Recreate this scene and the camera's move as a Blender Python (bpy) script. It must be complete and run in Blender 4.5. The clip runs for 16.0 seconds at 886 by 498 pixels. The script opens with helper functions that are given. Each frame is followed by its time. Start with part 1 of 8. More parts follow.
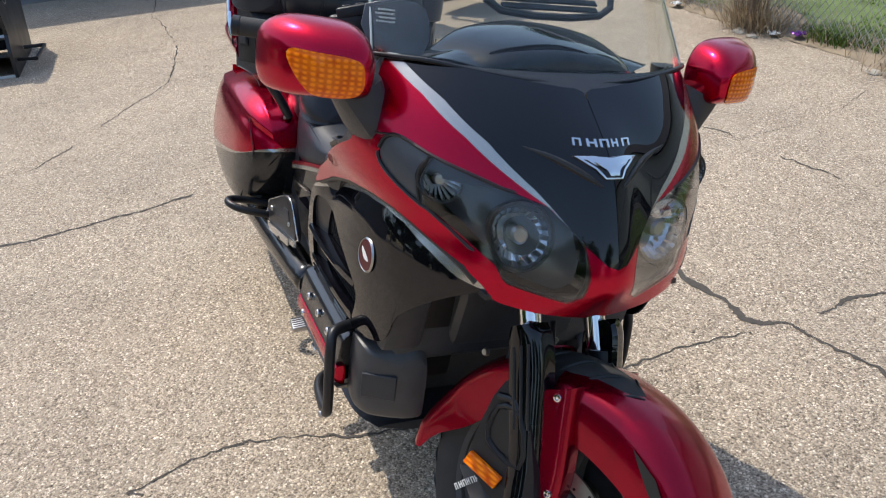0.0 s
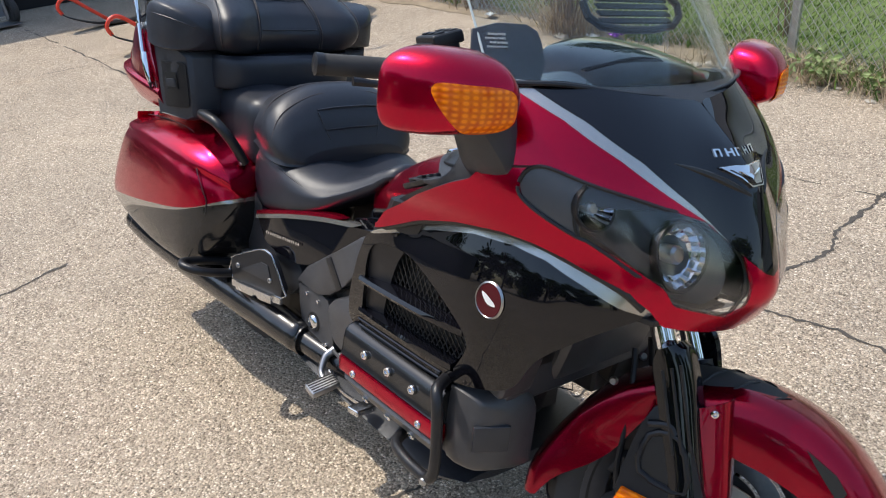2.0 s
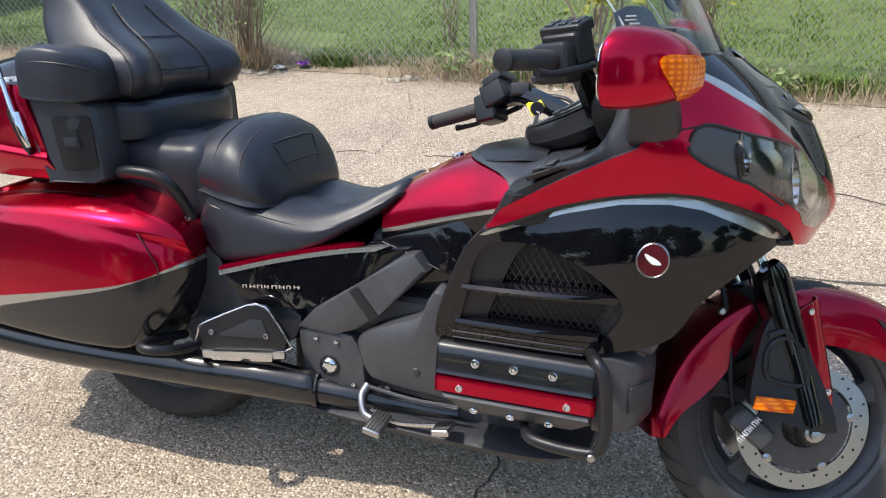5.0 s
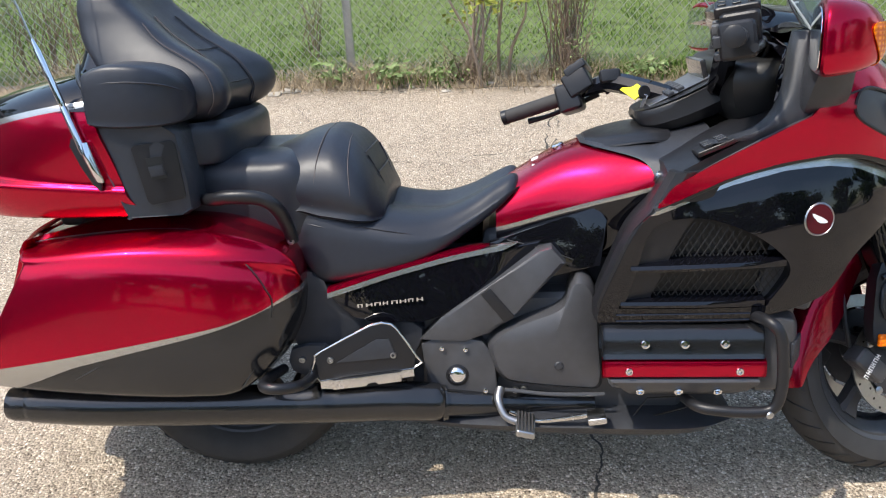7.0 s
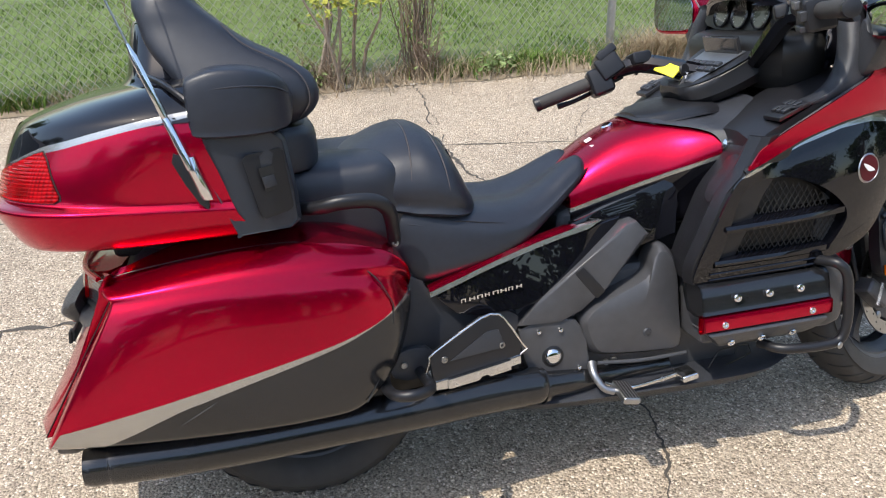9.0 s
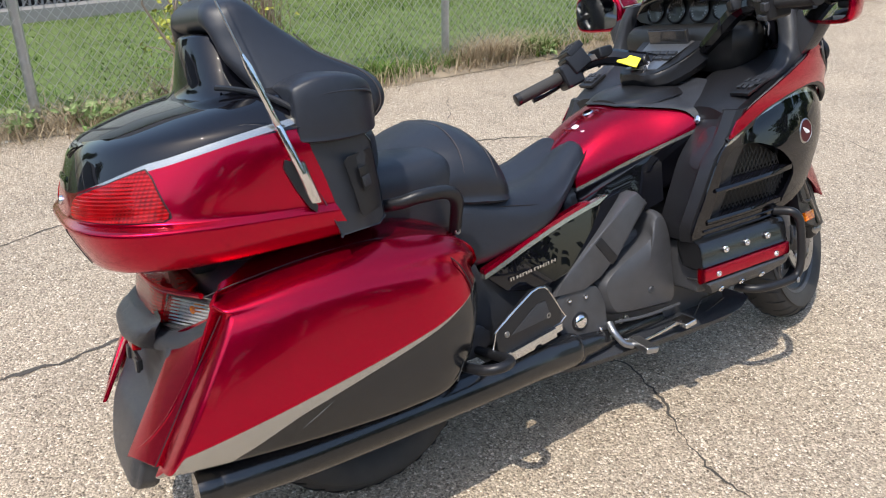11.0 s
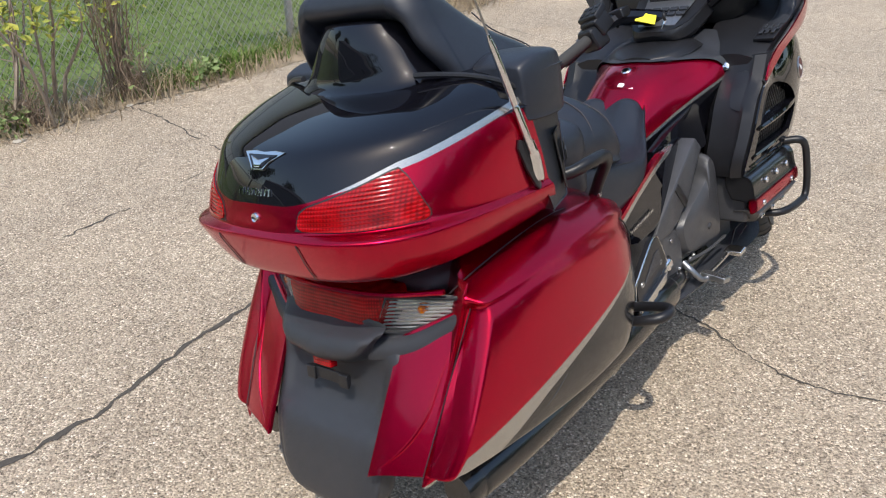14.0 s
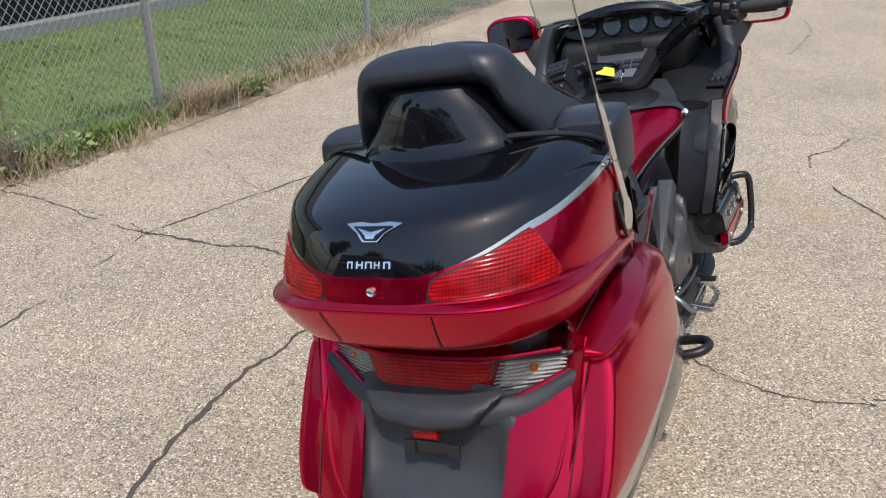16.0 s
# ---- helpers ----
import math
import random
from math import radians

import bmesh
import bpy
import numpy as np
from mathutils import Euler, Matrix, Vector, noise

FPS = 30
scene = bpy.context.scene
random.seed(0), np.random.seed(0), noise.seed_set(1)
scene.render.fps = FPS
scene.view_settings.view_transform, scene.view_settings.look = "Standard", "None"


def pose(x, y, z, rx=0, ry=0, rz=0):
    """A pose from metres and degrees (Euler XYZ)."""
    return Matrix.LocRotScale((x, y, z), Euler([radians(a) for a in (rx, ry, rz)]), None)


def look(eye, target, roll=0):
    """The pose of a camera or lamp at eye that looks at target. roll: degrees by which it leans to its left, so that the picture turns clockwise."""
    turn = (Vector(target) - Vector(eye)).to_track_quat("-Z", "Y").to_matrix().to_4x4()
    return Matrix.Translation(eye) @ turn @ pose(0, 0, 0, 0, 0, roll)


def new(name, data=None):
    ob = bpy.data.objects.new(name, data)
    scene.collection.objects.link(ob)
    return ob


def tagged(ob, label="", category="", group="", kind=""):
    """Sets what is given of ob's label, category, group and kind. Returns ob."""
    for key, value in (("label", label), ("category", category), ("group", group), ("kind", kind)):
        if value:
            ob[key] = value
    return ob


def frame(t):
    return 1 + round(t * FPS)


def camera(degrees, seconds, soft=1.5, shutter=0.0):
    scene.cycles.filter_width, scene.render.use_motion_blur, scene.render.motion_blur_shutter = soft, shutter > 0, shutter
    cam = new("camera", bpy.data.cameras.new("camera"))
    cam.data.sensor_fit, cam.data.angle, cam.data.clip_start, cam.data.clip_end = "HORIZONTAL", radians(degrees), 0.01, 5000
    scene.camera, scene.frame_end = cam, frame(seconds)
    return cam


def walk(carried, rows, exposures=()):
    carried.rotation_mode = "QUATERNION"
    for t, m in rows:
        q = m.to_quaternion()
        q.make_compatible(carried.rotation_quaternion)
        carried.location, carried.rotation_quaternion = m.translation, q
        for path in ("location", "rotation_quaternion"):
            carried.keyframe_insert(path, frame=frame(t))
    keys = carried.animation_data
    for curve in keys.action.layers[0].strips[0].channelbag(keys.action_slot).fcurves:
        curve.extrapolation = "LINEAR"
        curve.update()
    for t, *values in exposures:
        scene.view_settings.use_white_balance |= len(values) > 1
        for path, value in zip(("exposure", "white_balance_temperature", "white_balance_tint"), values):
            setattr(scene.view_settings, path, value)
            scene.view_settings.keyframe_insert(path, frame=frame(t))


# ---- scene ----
cam = camera(56.52, 16.0, soft=1.1)
# seconds, eye, target, roll
PATH = [
    (0, (2.6801, -0.5538, 1.5188), (-0.6353, 0.6596, -0.3616), -4.02),
    (0.5, (2.5507, -0.6733, 1.5273), (-0.6510, 0.8082, -0.3580), -4.09),
    (1, (2.4854, -0.8409, 1.5290), (-0.5924, 0.8841, -0.3555), -4.06),
    (1.5, (2.3941, -0.9527, 1.5254), (-0.5522, 0.9933, -0.3539), -4.06),
    (2, (2.2583, -1.0251, 1.5388), (-0.5415, 1.1330, -0.3331), -4.04),
    (2.5, (2.1640, -1.2289, 1.5280), (-0.4569, 1.1566, -0.3268), -3.95),
    (3, (2.0528, -1.3948, 1.5223), (-0.3507, 1.2275, -0.3069), -3.77),
    (3.5, (1.8528, -1.4718, 1.5346), (-0.2799, 1.3787, -0.2891), -3.51),
    (3.7, (1.7862, -1.5053, 1.5414), (-0.2267, 1.4324, -0.2803), -3.34),
    (5.8, (1.1700, -1.7251, 1.5181), (0.2868, 1.7188, -0.3147), -3.09),
    (6, (1.0749, -1.7574, 1.5192), (0.2870, 1.7062, -0.3201), -3.05),
    (6.5, (0.8717, -1.7971, 1.5073), (0.3187, 1.7197, -0.3164), -3.06),
    (7, (0.6901, -1.7704, 1.5180), (0.4005, 1.7833, -0.2952), -2.91),
    (7.5, (0.4857, -1.7881, 1.5122), (0.4837, 1.7793, -0.2971), -2.71),
    (8, (0.2906, -1.8085, 1.5000), (0.5769, 1.7503, -0.3037), -2.30),
    (8.5, (0.1278, -1.7589, 1.4950), (0.6872, 1.7669, -0.3093), -1.95),
    (9, (-0.0626, -1.7139, 1.5083), (0.7853, 1.7460, -0.3112), -1.42),
    (9.2, (-0.1432, -1.7107, 1.5083), (0.8134, 1.7145, -0.3228), -1.26),
    (11.3, (-0.7713, -1.5634, 1.5139), (1.1988, 1.4552, -0.2201), -0.50),
    (11.5, (-0.8172, -1.5241, 1.5144), (1.2344, 1.4492, -0.2034), -0.48),
    (12, (-0.9204, -1.3929, 1.5284), (1.3000, 1.4678, -0.1705), -0.39),
    (12.5, (-1.0435, -1.3067, 1.5301), (1.3011, 1.4457, -0.1808), -0.71),
    (13, (-1.2060, -1.2503, 1.5206), (1.2459, 1.3689, -0.2481), -1.03),
    (13.5, (-1.3159, -1.1439, 1.5140), (1.2420, 1.3272, -0.3166), -1.31),
    (14, (-1.3955, -1.0249, 1.5224), (1.2918, 1.2741, -0.3465), -1.29),
    (14.5, (-1.5095, -0.9097, 1.5296), (1.3298, 1.2144, -0.3214), -1.00),
    (15, (-1.6394, -0.7801, 1.5297), (1.3612, 1.1758, -0.2510), -0.70),
    (15.5, (-1.6849, -0.6833, 1.5340), (1.4612, 1.1088, -0.1661), -0.56),
    (16, (-1.6796, -0.5625, 1.5387), (1.5784, 1.0726, -0.1080), -0.72),
]
walk(cam, [(t, look(eye, target, roll)) for t, eye, target, roll in PATH],
     exposures=[(0.0, 0.67), (3.5, 0.88), (7.0, 1.05), (9.0, 1.0), (12.5, 0.79), (16.0, 0.62)])

# ---- sky and sun ----
SUN = Vector((-0.48, -0.26, 1.0)).normalized()
sky_world = bpy.data.worlds.new("sky")
scene.world = sky_world
sky_world.use_nodes = True
sky_nodes = sky_world.node_tree.nodes
sky = sky_nodes.new("ShaderNodeTexSky")
sky.sky_type, sky.sun_disc = "NISHITA", False
sky.sun_elevation = math.asin(SUN.z)
sky.sun_rotation = math.atan2(SUN.x, SUN.y)
sky.air_density, sky.dust_density, sky.ozone_density = 1.3, 1.6, 1.4
sky_world.node_tree.links.new(sky.outputs[0], sky_nodes["Background"].inputs[0])
sky_nodes["Background"].inputs[1].default_value = 0.15
sun_data = bpy.data.lights.new("sun", "SUN")
sun_data.energy, sun_data.angle, sun_data.color = 2.3, radians(0.6), (1.0, 0.94, 0.84)
sun = new("sun", sun_data)
sun.matrix_world = look(SUN * 30, (0, 0, 0))

# ---- materials ----
def material(name, colour, rough=0.5, metal=0.0, coat=0.0, spec=0.5, vary=0.0, vary_scale=20.0, bump=0.0, bump_scale=200.0, rough_vary=0.0, coat_ior=1.5):
    """A Principled material with two scales of variation in colour, gloss and relief, in object metres."""
    m = bpy.data.materials.new(name)
    m.use_nodes = True
    nd, ln = m.node_tree.nodes, m.node_tree.links
    b = nd["Principled BSDF"]
    b.inputs["Base Color"].default_value = (*colour, 1)
    b.inputs["Roughness"].default_value = rough
    b.inputs["Metallic"].default_value = metal
    b.inputs["Coat Weight"].default_value = coat
    b.inputs["Coat Roughness"].default_value = 0.015
    b.inputs["Coat IOR"].default_value = coat_ior
    b.inputs["Specular IOR Level"].default_value = spec
    tc = nd.new("ShaderNodeTexCoord")

    def noise_tex(scale, detail=4.0):
        n = nd.new("ShaderNodeTexNoise")
        n.inputs["Scale"].default_value, n.inputs["Detail"].default_value = scale, detail
        ln.new(tc.outputs["Object"], n.inputs["Vector"])
        return n

    if vary:
        n = noise_tex(vary_scale, 6.0)
        mix = nd.new("ShaderNodeMix")
        mix.data_type = "RGBA"
        mix.inputs[6].default_value = (*[c * (1 - vary) for c in colour], 1)
        mix.inputs[7].default_value = (*[min(1, c * (1 + vary)) for c in colour], 1)
        ln.new(n.outputs[0], mix.inputs[0])
        ln.new(mix.outputs[2], b.inputs["Base Color"])
    if rough_vary:
        n = noise_tex(vary_scale * 0.7, 5.0)
        r = nd.new("ShaderNodeMapRange")
        r.inputs[3].default_value, r.inputs[4].default_value = max(0.0, rough - rough_vary), min(1.0, rough + rough_vary)
        ln.new(n.outputs[0], r.inputs[0])
        ln.new(r.outputs[0], b.inputs["Roughness"])
    if bump:
        n = noise_tex(bump_scale, 3.0)
        k = nd.new("ShaderNodeBump")
        k.inputs["Strength"].default_value, k.inputs["Distance"].default_value = bump, 0.002
        ln.new(n.outputs[0], k.inputs["Height"])
        ln.new(k.outputs[0], b.inputs["Normal"])
    return m


def clear(name, colour, rough=0.0, gloss=0.03, power=5.0):
    """Thin clear plastic: lets light straight through, with Fresnel gloss on top."""
    m = bpy.data.materials.new(name)
    m.use_nodes = True
    nd, ln = m.node_tree.nodes, m.node_tree.links
    nd.remove(nd["Principled BSDF"])
    t, g, lw, mx = nd.new("ShaderNodeBsdfTransparent"), nd.new("ShaderNodeBsdfGlossy"), nd.new("ShaderNodeLayerWeight"), nd.new("ShaderNodeMixShader")
    t.inputs[0].default_value = (*colour, 1)
    g.inputs["Roughness"].default_value = rough
    lw.inputs[0].default_value = 0.5
    pw, sc = nd.new("ShaderNodeMath"), nd.new("ShaderNodeMapRange")
    pw.operation = "POWER"
    pw.inputs[1].default_value = power
    sc.inputs[3].default_value, sc.inputs[4].default_value = gloss, 0.9
    ln.new(lw.outputs["Facing"], pw.inputs[0])
    ln.new(pw.outputs[0], sc.inputs[0])
    ln.new(sc.outputs[0], mx.inputs[0])
    ln.new(t.outputs[0], mx.inputs[1])
    ln.new(g.outputs[0], mx.inputs[2])
    ln.new(mx.outputs[0], nd["Material Output"].inputs[0])
    return m


RED = material("red_candy_paint", (0.48, 0.0004, 0.029), 0.25, 0.91, 0.45, spec=0.2, vary=0.06, vary_scale=900, coat_ior=1.45)
# the same candy red, with the front mudguard's shade put into the base colour
RED_SHADED = material("red_candy_paint_shaded", (0.32, 0.0004, 0.020), 0.25, 0.88, 0.5, spec=0.2, vary=0.06, vary_scale=900, coat_ior=1.45)
BLACK = material("black_gloss_paint", (0.004, 0.004, 0.006), 0.3, 0.0, 1.0, spec=0.0, coat_ior=1.50)
SILVER = material("silver_stripe_paint", (0.45, 0.44, 0.41), 0.25, 0.85, 0.6)
PLASTIC = material("black_satin_plastic", (0.013, 0.013, 0.015), 0.36, spec=0.4, vary=0.25, vary_scale=30, bump=0.15, bump_scale=900, rough_vary=0.08)
GRAINED = material("grained_dark_plastic", (0.029, 0.031, 0.037), 0.40, vary=0.2, vary_scale=40, bump=0.3, bump_scale=1500, rough_vary=0.06)
LEATHER = material("black_vinyl", (0.016, 0.0182, 0.0255), 0.42, spec=0.5, vary=0.2, vary_scale=60, bump=0.12, bump_scale=1400, rough_vary=0.06)
RUBBER = material("tyre_rubber", (0.035, 0.033, 0.031), 0.75, vary=0.3, vary_scale=25, bump=0.2, bump_scale=500)
CHROME = material("chrome", (0.75, 0.75, 0.76), 0.07, 1.0, vary=0.05, vary_scale=40)
STEEL = material("brushed_steel", (0.42, 0.42, 0.42), 0.3, 1.0, vary=0.15, vary_scale=120)
ALLOY = material("cast_alloy", (0.30, 0.30, 0.31), 0.38, 0.9, vary=0.2, vary_scale=90)
POLISHED = material("polished_alloy", (0.66, 0.66, 0.66), 0.24, 1.0, vary=0.12, vary_scale=80, rough_vary=0.08)
ENGINE = material("black_engine_paint", (0.052, 0.052, 0.056), 0.38, vary=0.25, vary_scale=40, bump=0.2, bump_scale=600, rough_vary=0.1)
MESH_BLACK = material("black_mesh", (0.012, 0.012, 0.012), 0.45)
EXHAUST = material("black_exhaust", (0.010, 0.010, 0.011), 0.22, 0.0, 0.4, vary=0.3, vary_scale=30, rough_vary=0.06)
def lens(name, dark, bright, rib, column):
    """Coloured lens plastic moulded with level ribs crossed by finer upright prisms."""
    m = material(name, dark, 0.15, 0.0, 0.35, spec=0.15)
    nd, ln = m.node_tree.nodes, m.node_tree.links
    tc, mul, n, add, mix, k = (nd.new("ShaderNode" + q) for q in ("TexCoord", "Math", "TexNoise", "Math", "Mix", "Bump"))
    waves = []
    for way, period in (("Z", rib), ("Y", column)):
        w = nd.new("ShaderNodeTexWave")
        w.wave_type, w.bands_direction = "BANDS", way
        w.inputs["Scale"].default_value, w.inputs["Distortion"].default_value = 0.314 / period, 0.6
        ln.new(tc.outputs["Object"], w.inputs["Vector"])
        waves.append(w)
    mul.operation, add.operation, add.use_clamp = "MULTIPLY", "ADD", True
    ln.new(waves[0].outputs["Fac"], mul.inputs[0])
    ln.new(waves[1].outputs["Fac"], mul.inputs[1])
    n.inputs["Scale"].default_value = 45
    ln.new(tc.outputs["Object"], n.inputs["Vector"])
    sc = nd.new("ShaderNodeMath")
    sc.operation = "MULTIPLY_ADD"
    sc.inputs[1].default_value, sc.inputs[2].default_value = 1.2, -0.35
    ln.new(n.outputs[0], sc.inputs[0])
    ln.new(mul.outputs[0], add.inputs[0])
    ln.new(sc.outputs[0], add.inputs[1])
    mix.data_type = "RGBA"
    mix.inputs[6].default_value, mix.inputs[7].default_value = (*dark, 1), (*bright, 1)
    ln.new(add.outputs[0], mix.inputs[0])
    ln.new(mix.outputs[2], nd["Principled BSDF"].inputs["Base Color"])
    k.inputs["Strength"].default_value, k.inputs["Distance"].default_value = 0.35, 0.002
    ln.new(waves[0].outputs["Fac"], k.inputs["Height"])
    ln.new(k.outputs[0], nd["Principled BSDF"].inputs["Normal"])
    return m


AMBER = lens("amber_lens", (0.62, 0.07, 0.001), (1.0, 0.27, 0.004), 0.009, 0.012)
RED_LENS = lens("red_lens", (0.13, 0.0005, 0.0012), (0.42, 0.002, 0.006), 0.007, 0.006)
MIRROR = material("mirror_glass", (0.8, 0.82, 0.84), 0.02, 1.0)
YELLOW = material("yellow_tag", (0.80, 0.72, 0.02), 0.5, vary=0.05)
WHITE = material("white_plastic", (0.75, 0.75, 0.73), 0.5, vary=0.05)
SMOKED = clear("clear_windshield", (0.90, 0.92, 0.91))
LENS = clear("headlight_lens", (0.95, 0.96, 0.97), 0.01, 0.035, 2.6)
LENS_CLEAR = clear("clear_lens", (0.85, 0.87, 0.87), 0.02, 0.04)

# ---- shaping helpers ----
def spline(pts, n=8, closed=False):
    """A smooth curve (Catmull-Rom) through points of any dimension, n steps for each stretch."""
    p = np.array(pts, float)
    k = len(p)
    out = []
    for i in range(k if closed else k - 1):
        if closed:
            a, b, c, d = (p[(i + j) % k] for j in (-1, 0, 1, 2))
        else:
            b, c = p[i], p[i + 1]
            a = p[i - 1] if i else 2 * b - c
            d = p[i + 2] if i + 2 < k else 2 * c - b
        for s in range(n):
            t = s / n
            out.append(0.5 * (2 * b + (c - a) * t + (2 * a - 5 * b + 4 * c - d) * t * t + (3 * b - a - 3 * c + d) * t ** 3))
    if not closed:
        out.append(p[-1])
    return np.array(out)


def between(a, b, v):
    t = min(1.0, max(0.0, (v - a) / (b - a)))
    return t * t * (3 - 2 * t)


def curve_of(xs, ys):
    """A smooth function of one number through the knots given."""
    x, c = np.array(xs, float), spline(list(zip(xs, ys)), 12)
    return lambda v: np.interp(v, c[:, 0], c[:, 1])


def part(name, bm, mat, parent=None, label="", sharp=35, bevel=0.0, mats=()):
    """Links a bmesh as one mesh object under a thing or a part."""
    bmesh.ops.remove_doubles(bm, verts=bm.verts, dist=0.00005)
    if bevel:
        edges = [e for e in bm.edges if len(e.link_faces) == 2 and e.calc_face_angle(0) > 0.6]
        bmesh.ops.bevel(bm, geom=edges, offset=bevel, segments=2, profile=0.6, affect="EDGES", clamp_overlap=True)
    bmesh.ops.recalc_face_normals(bm, faces=bm.faces)
    for f in bm.faces:
        f.smooth = True
    me = bpy.data.meshes.new(name)
    bm.to_mesh(me)
    bm.free()
    for m in (mat, *mats):
        me.materials.append(m)
    me.set_sharp_from_angle(angle=radians(sharp))
    ob = new(name, me)
    if parent:
        ob.parent = parent
    if label:
        ob["label"] = label
    return ob


def thing(name, m=None, label="", category="", group="", kind=""):
    ob = new(name)
    ob.empty_display_size = 0.1
    if m is not None:
        ob.matrix_world = m
    return tagged(ob, label, category, group, kind)


def rows_mesh(rows, closed=True, caps=True, bm=None):
    """A skin over rows of points, all of one length."""
    bm = bm or bmesh.new()
    vs = [[bm.verts.new(p) for p in r] for r in rows]
    n = len(rows[0])
    for a, b in zip(vs, vs[1:]):
        for i in range(n if closed else n - 1):
            j = (i + 1) % n
            bm.faces.new((a[i], a[j], b[j], b[i]))
    if caps and closed:
        for r in (vs[0], vs[-1]):
            c = bm.verts.new(sum((v.co for v in r), Vector()) / n)
            for i in range(n):
                bm.faces.new((r[i], r[(i + 1) % n], c))
    return bm


def loft(sections, n=6, m=5, closed=True, caps=True, bm=None):
    """A smooth skin through sections given by few points each; rounded where the points round it."""
    s = [spline(q, m, closed) for q in sections]
    rows = spline([r.ravel() for r in s], n)
    return rows_mesh([r.reshape(-1, 3) for r in rows], closed, caps, bm)


def tube(path, r, sides=12, smooth=6, bm=None, closed=False, flat=1.0):
    """A round bar along a smooth path; r is one radius or one for each point of the path."""
    radii = np.full(len(path), r, float) if np.isscalar(r) else np.array(r, float)
    c = spline([(*p, q) for p, q in zip(path, radii)], smooth, closed) if smooth > 1 else np.array([(*p, q) for p, q in zip(path, radii)])
    pts = [Vector(p[:3]) for p in c]
    rows, side = [], None
    for i, p in enumerate(pts):
        nxt, prv = pts[(i + 1) % len(pts)] if closed or i + 1 < len(pts) else p, pts[i - 1] if closed or i else p
        d = (nxt - prv).normalized()
        if side is None:
            side = d.orthogonal().normalized()
        side = (side - d * side.dot(d)).normalized()
        up = d.cross(side)
        rows.append([p + (side * math.cos(a) * flat + up * math.sin(a)) * c[i][3] for a in np.linspace(0, 2 * math.pi, sides, endpoint=False)])
    if closed:
        rows.append(rows[0])
    return rows_mesh(rows, True, not closed, bm)


def lathe(profile, m=None, sides=32, bm=None):
    """Turns a profile of (radius, height) round z, then poses it."""
    m = m or Matrix()
    rows = [[m @ Vector((r * math.cos(a), r * math.sin(a), h)) for a in np.linspace(0, 2 * math.pi, sides, endpoint=False)] for r, h in profile]
    return rows_mesh(rows, True, False, bm)


def aim(at, way):
    """A pose whose z runs along way."""
    return Matrix.Translation(at) @ Vector(way).normalized().to_track_quat("Z", "Y").to_matrix().to_4x4()


def block(at, size, rot=(0, 0, 0), bevel=0.0, bm=None):
    own = bmesh.new()
    bmesh.ops.create_cube(own, size=1.0, matrix=pose(*at, *rot) @ Matrix.Diagonal((*size, 1)))
    if bevel:
        bmesh.ops.bevel(own, geom=own.edges[:], offset=bevel, segments=3, profile=0.6, affect="EDGES", clamp_overlap=True)
    return join(bm, own)


def join(bm, own):
    if bm is None:
        return own
    me = bpy.data.meshes.new("tmp")
    own.to_mesh(me)
    own.free()
    bm.from_mesh(me)
    bpy.data.meshes.remove(me)
    return bm


def slab(outline, place, thick, n=4, closed_smooth=True, bevel=0.003, bm=None):
    """A plate with the outline given in two numbers, put into space by place(a, b, depth)."""
    o = spline(outline, n, True) if n > 1 else np.array(outline, float)
    own = bmesh.new()
    f = own.faces.new([own.verts.new(place(a, b, 0.0)) for a, b in o])
    g = own.faces.new([own.verts.new(place(a, b, thick)) for a, b in reversed(o)])
    k = len(o)
    fv, gv = f.verts[:], g.verts[:][::-1]
    for i in range(k):
        own.faces.new((fv[(i + 1) % k], fv[i], gv[i], gv[(i + 1) % k]))
    if bevel:
        bmesh.ops.bevel(own, geom=[e for e in own.edges if any(len(q.verts) > 4 for q in e.link_faces)] or own.edges[:], offset=bevel, segments=2, profile=0.6, affect="EDGES", clamp_overlap=True)
    bmesh.ops.triangulate(own, faces=[q for q in own.faces if len(q.verts) > 4])
    return join(bm, own)


def inside(poly):
    """A signed distance in two numbers: negative inside the polygon."""
    p = np.array(poly, float)
    q = np.roll(p, -1, 0)

    def g(a, b):
        e, w = q - p, np.array((a, b)) - p
        t = np.clip((w * e).sum(1) / np.maximum((e * e).sum(1), 1e-12), 0, 1)
        d = np.sqrt(((w - e * t[:, None]) ** 2).sum(1)).min()
        c = ((p[:, 1] > b) != (q[:, 1] > b)) & (a < (q[:, 0] - p[:, 0]) * (b - p[:, 1]) / np.where(q[:, 1] == p[:, 1], 1e-12, q[:, 1] - p[:, 1]) + p[:, 0])
        return -d if c.sum() % 2 else d
    return g


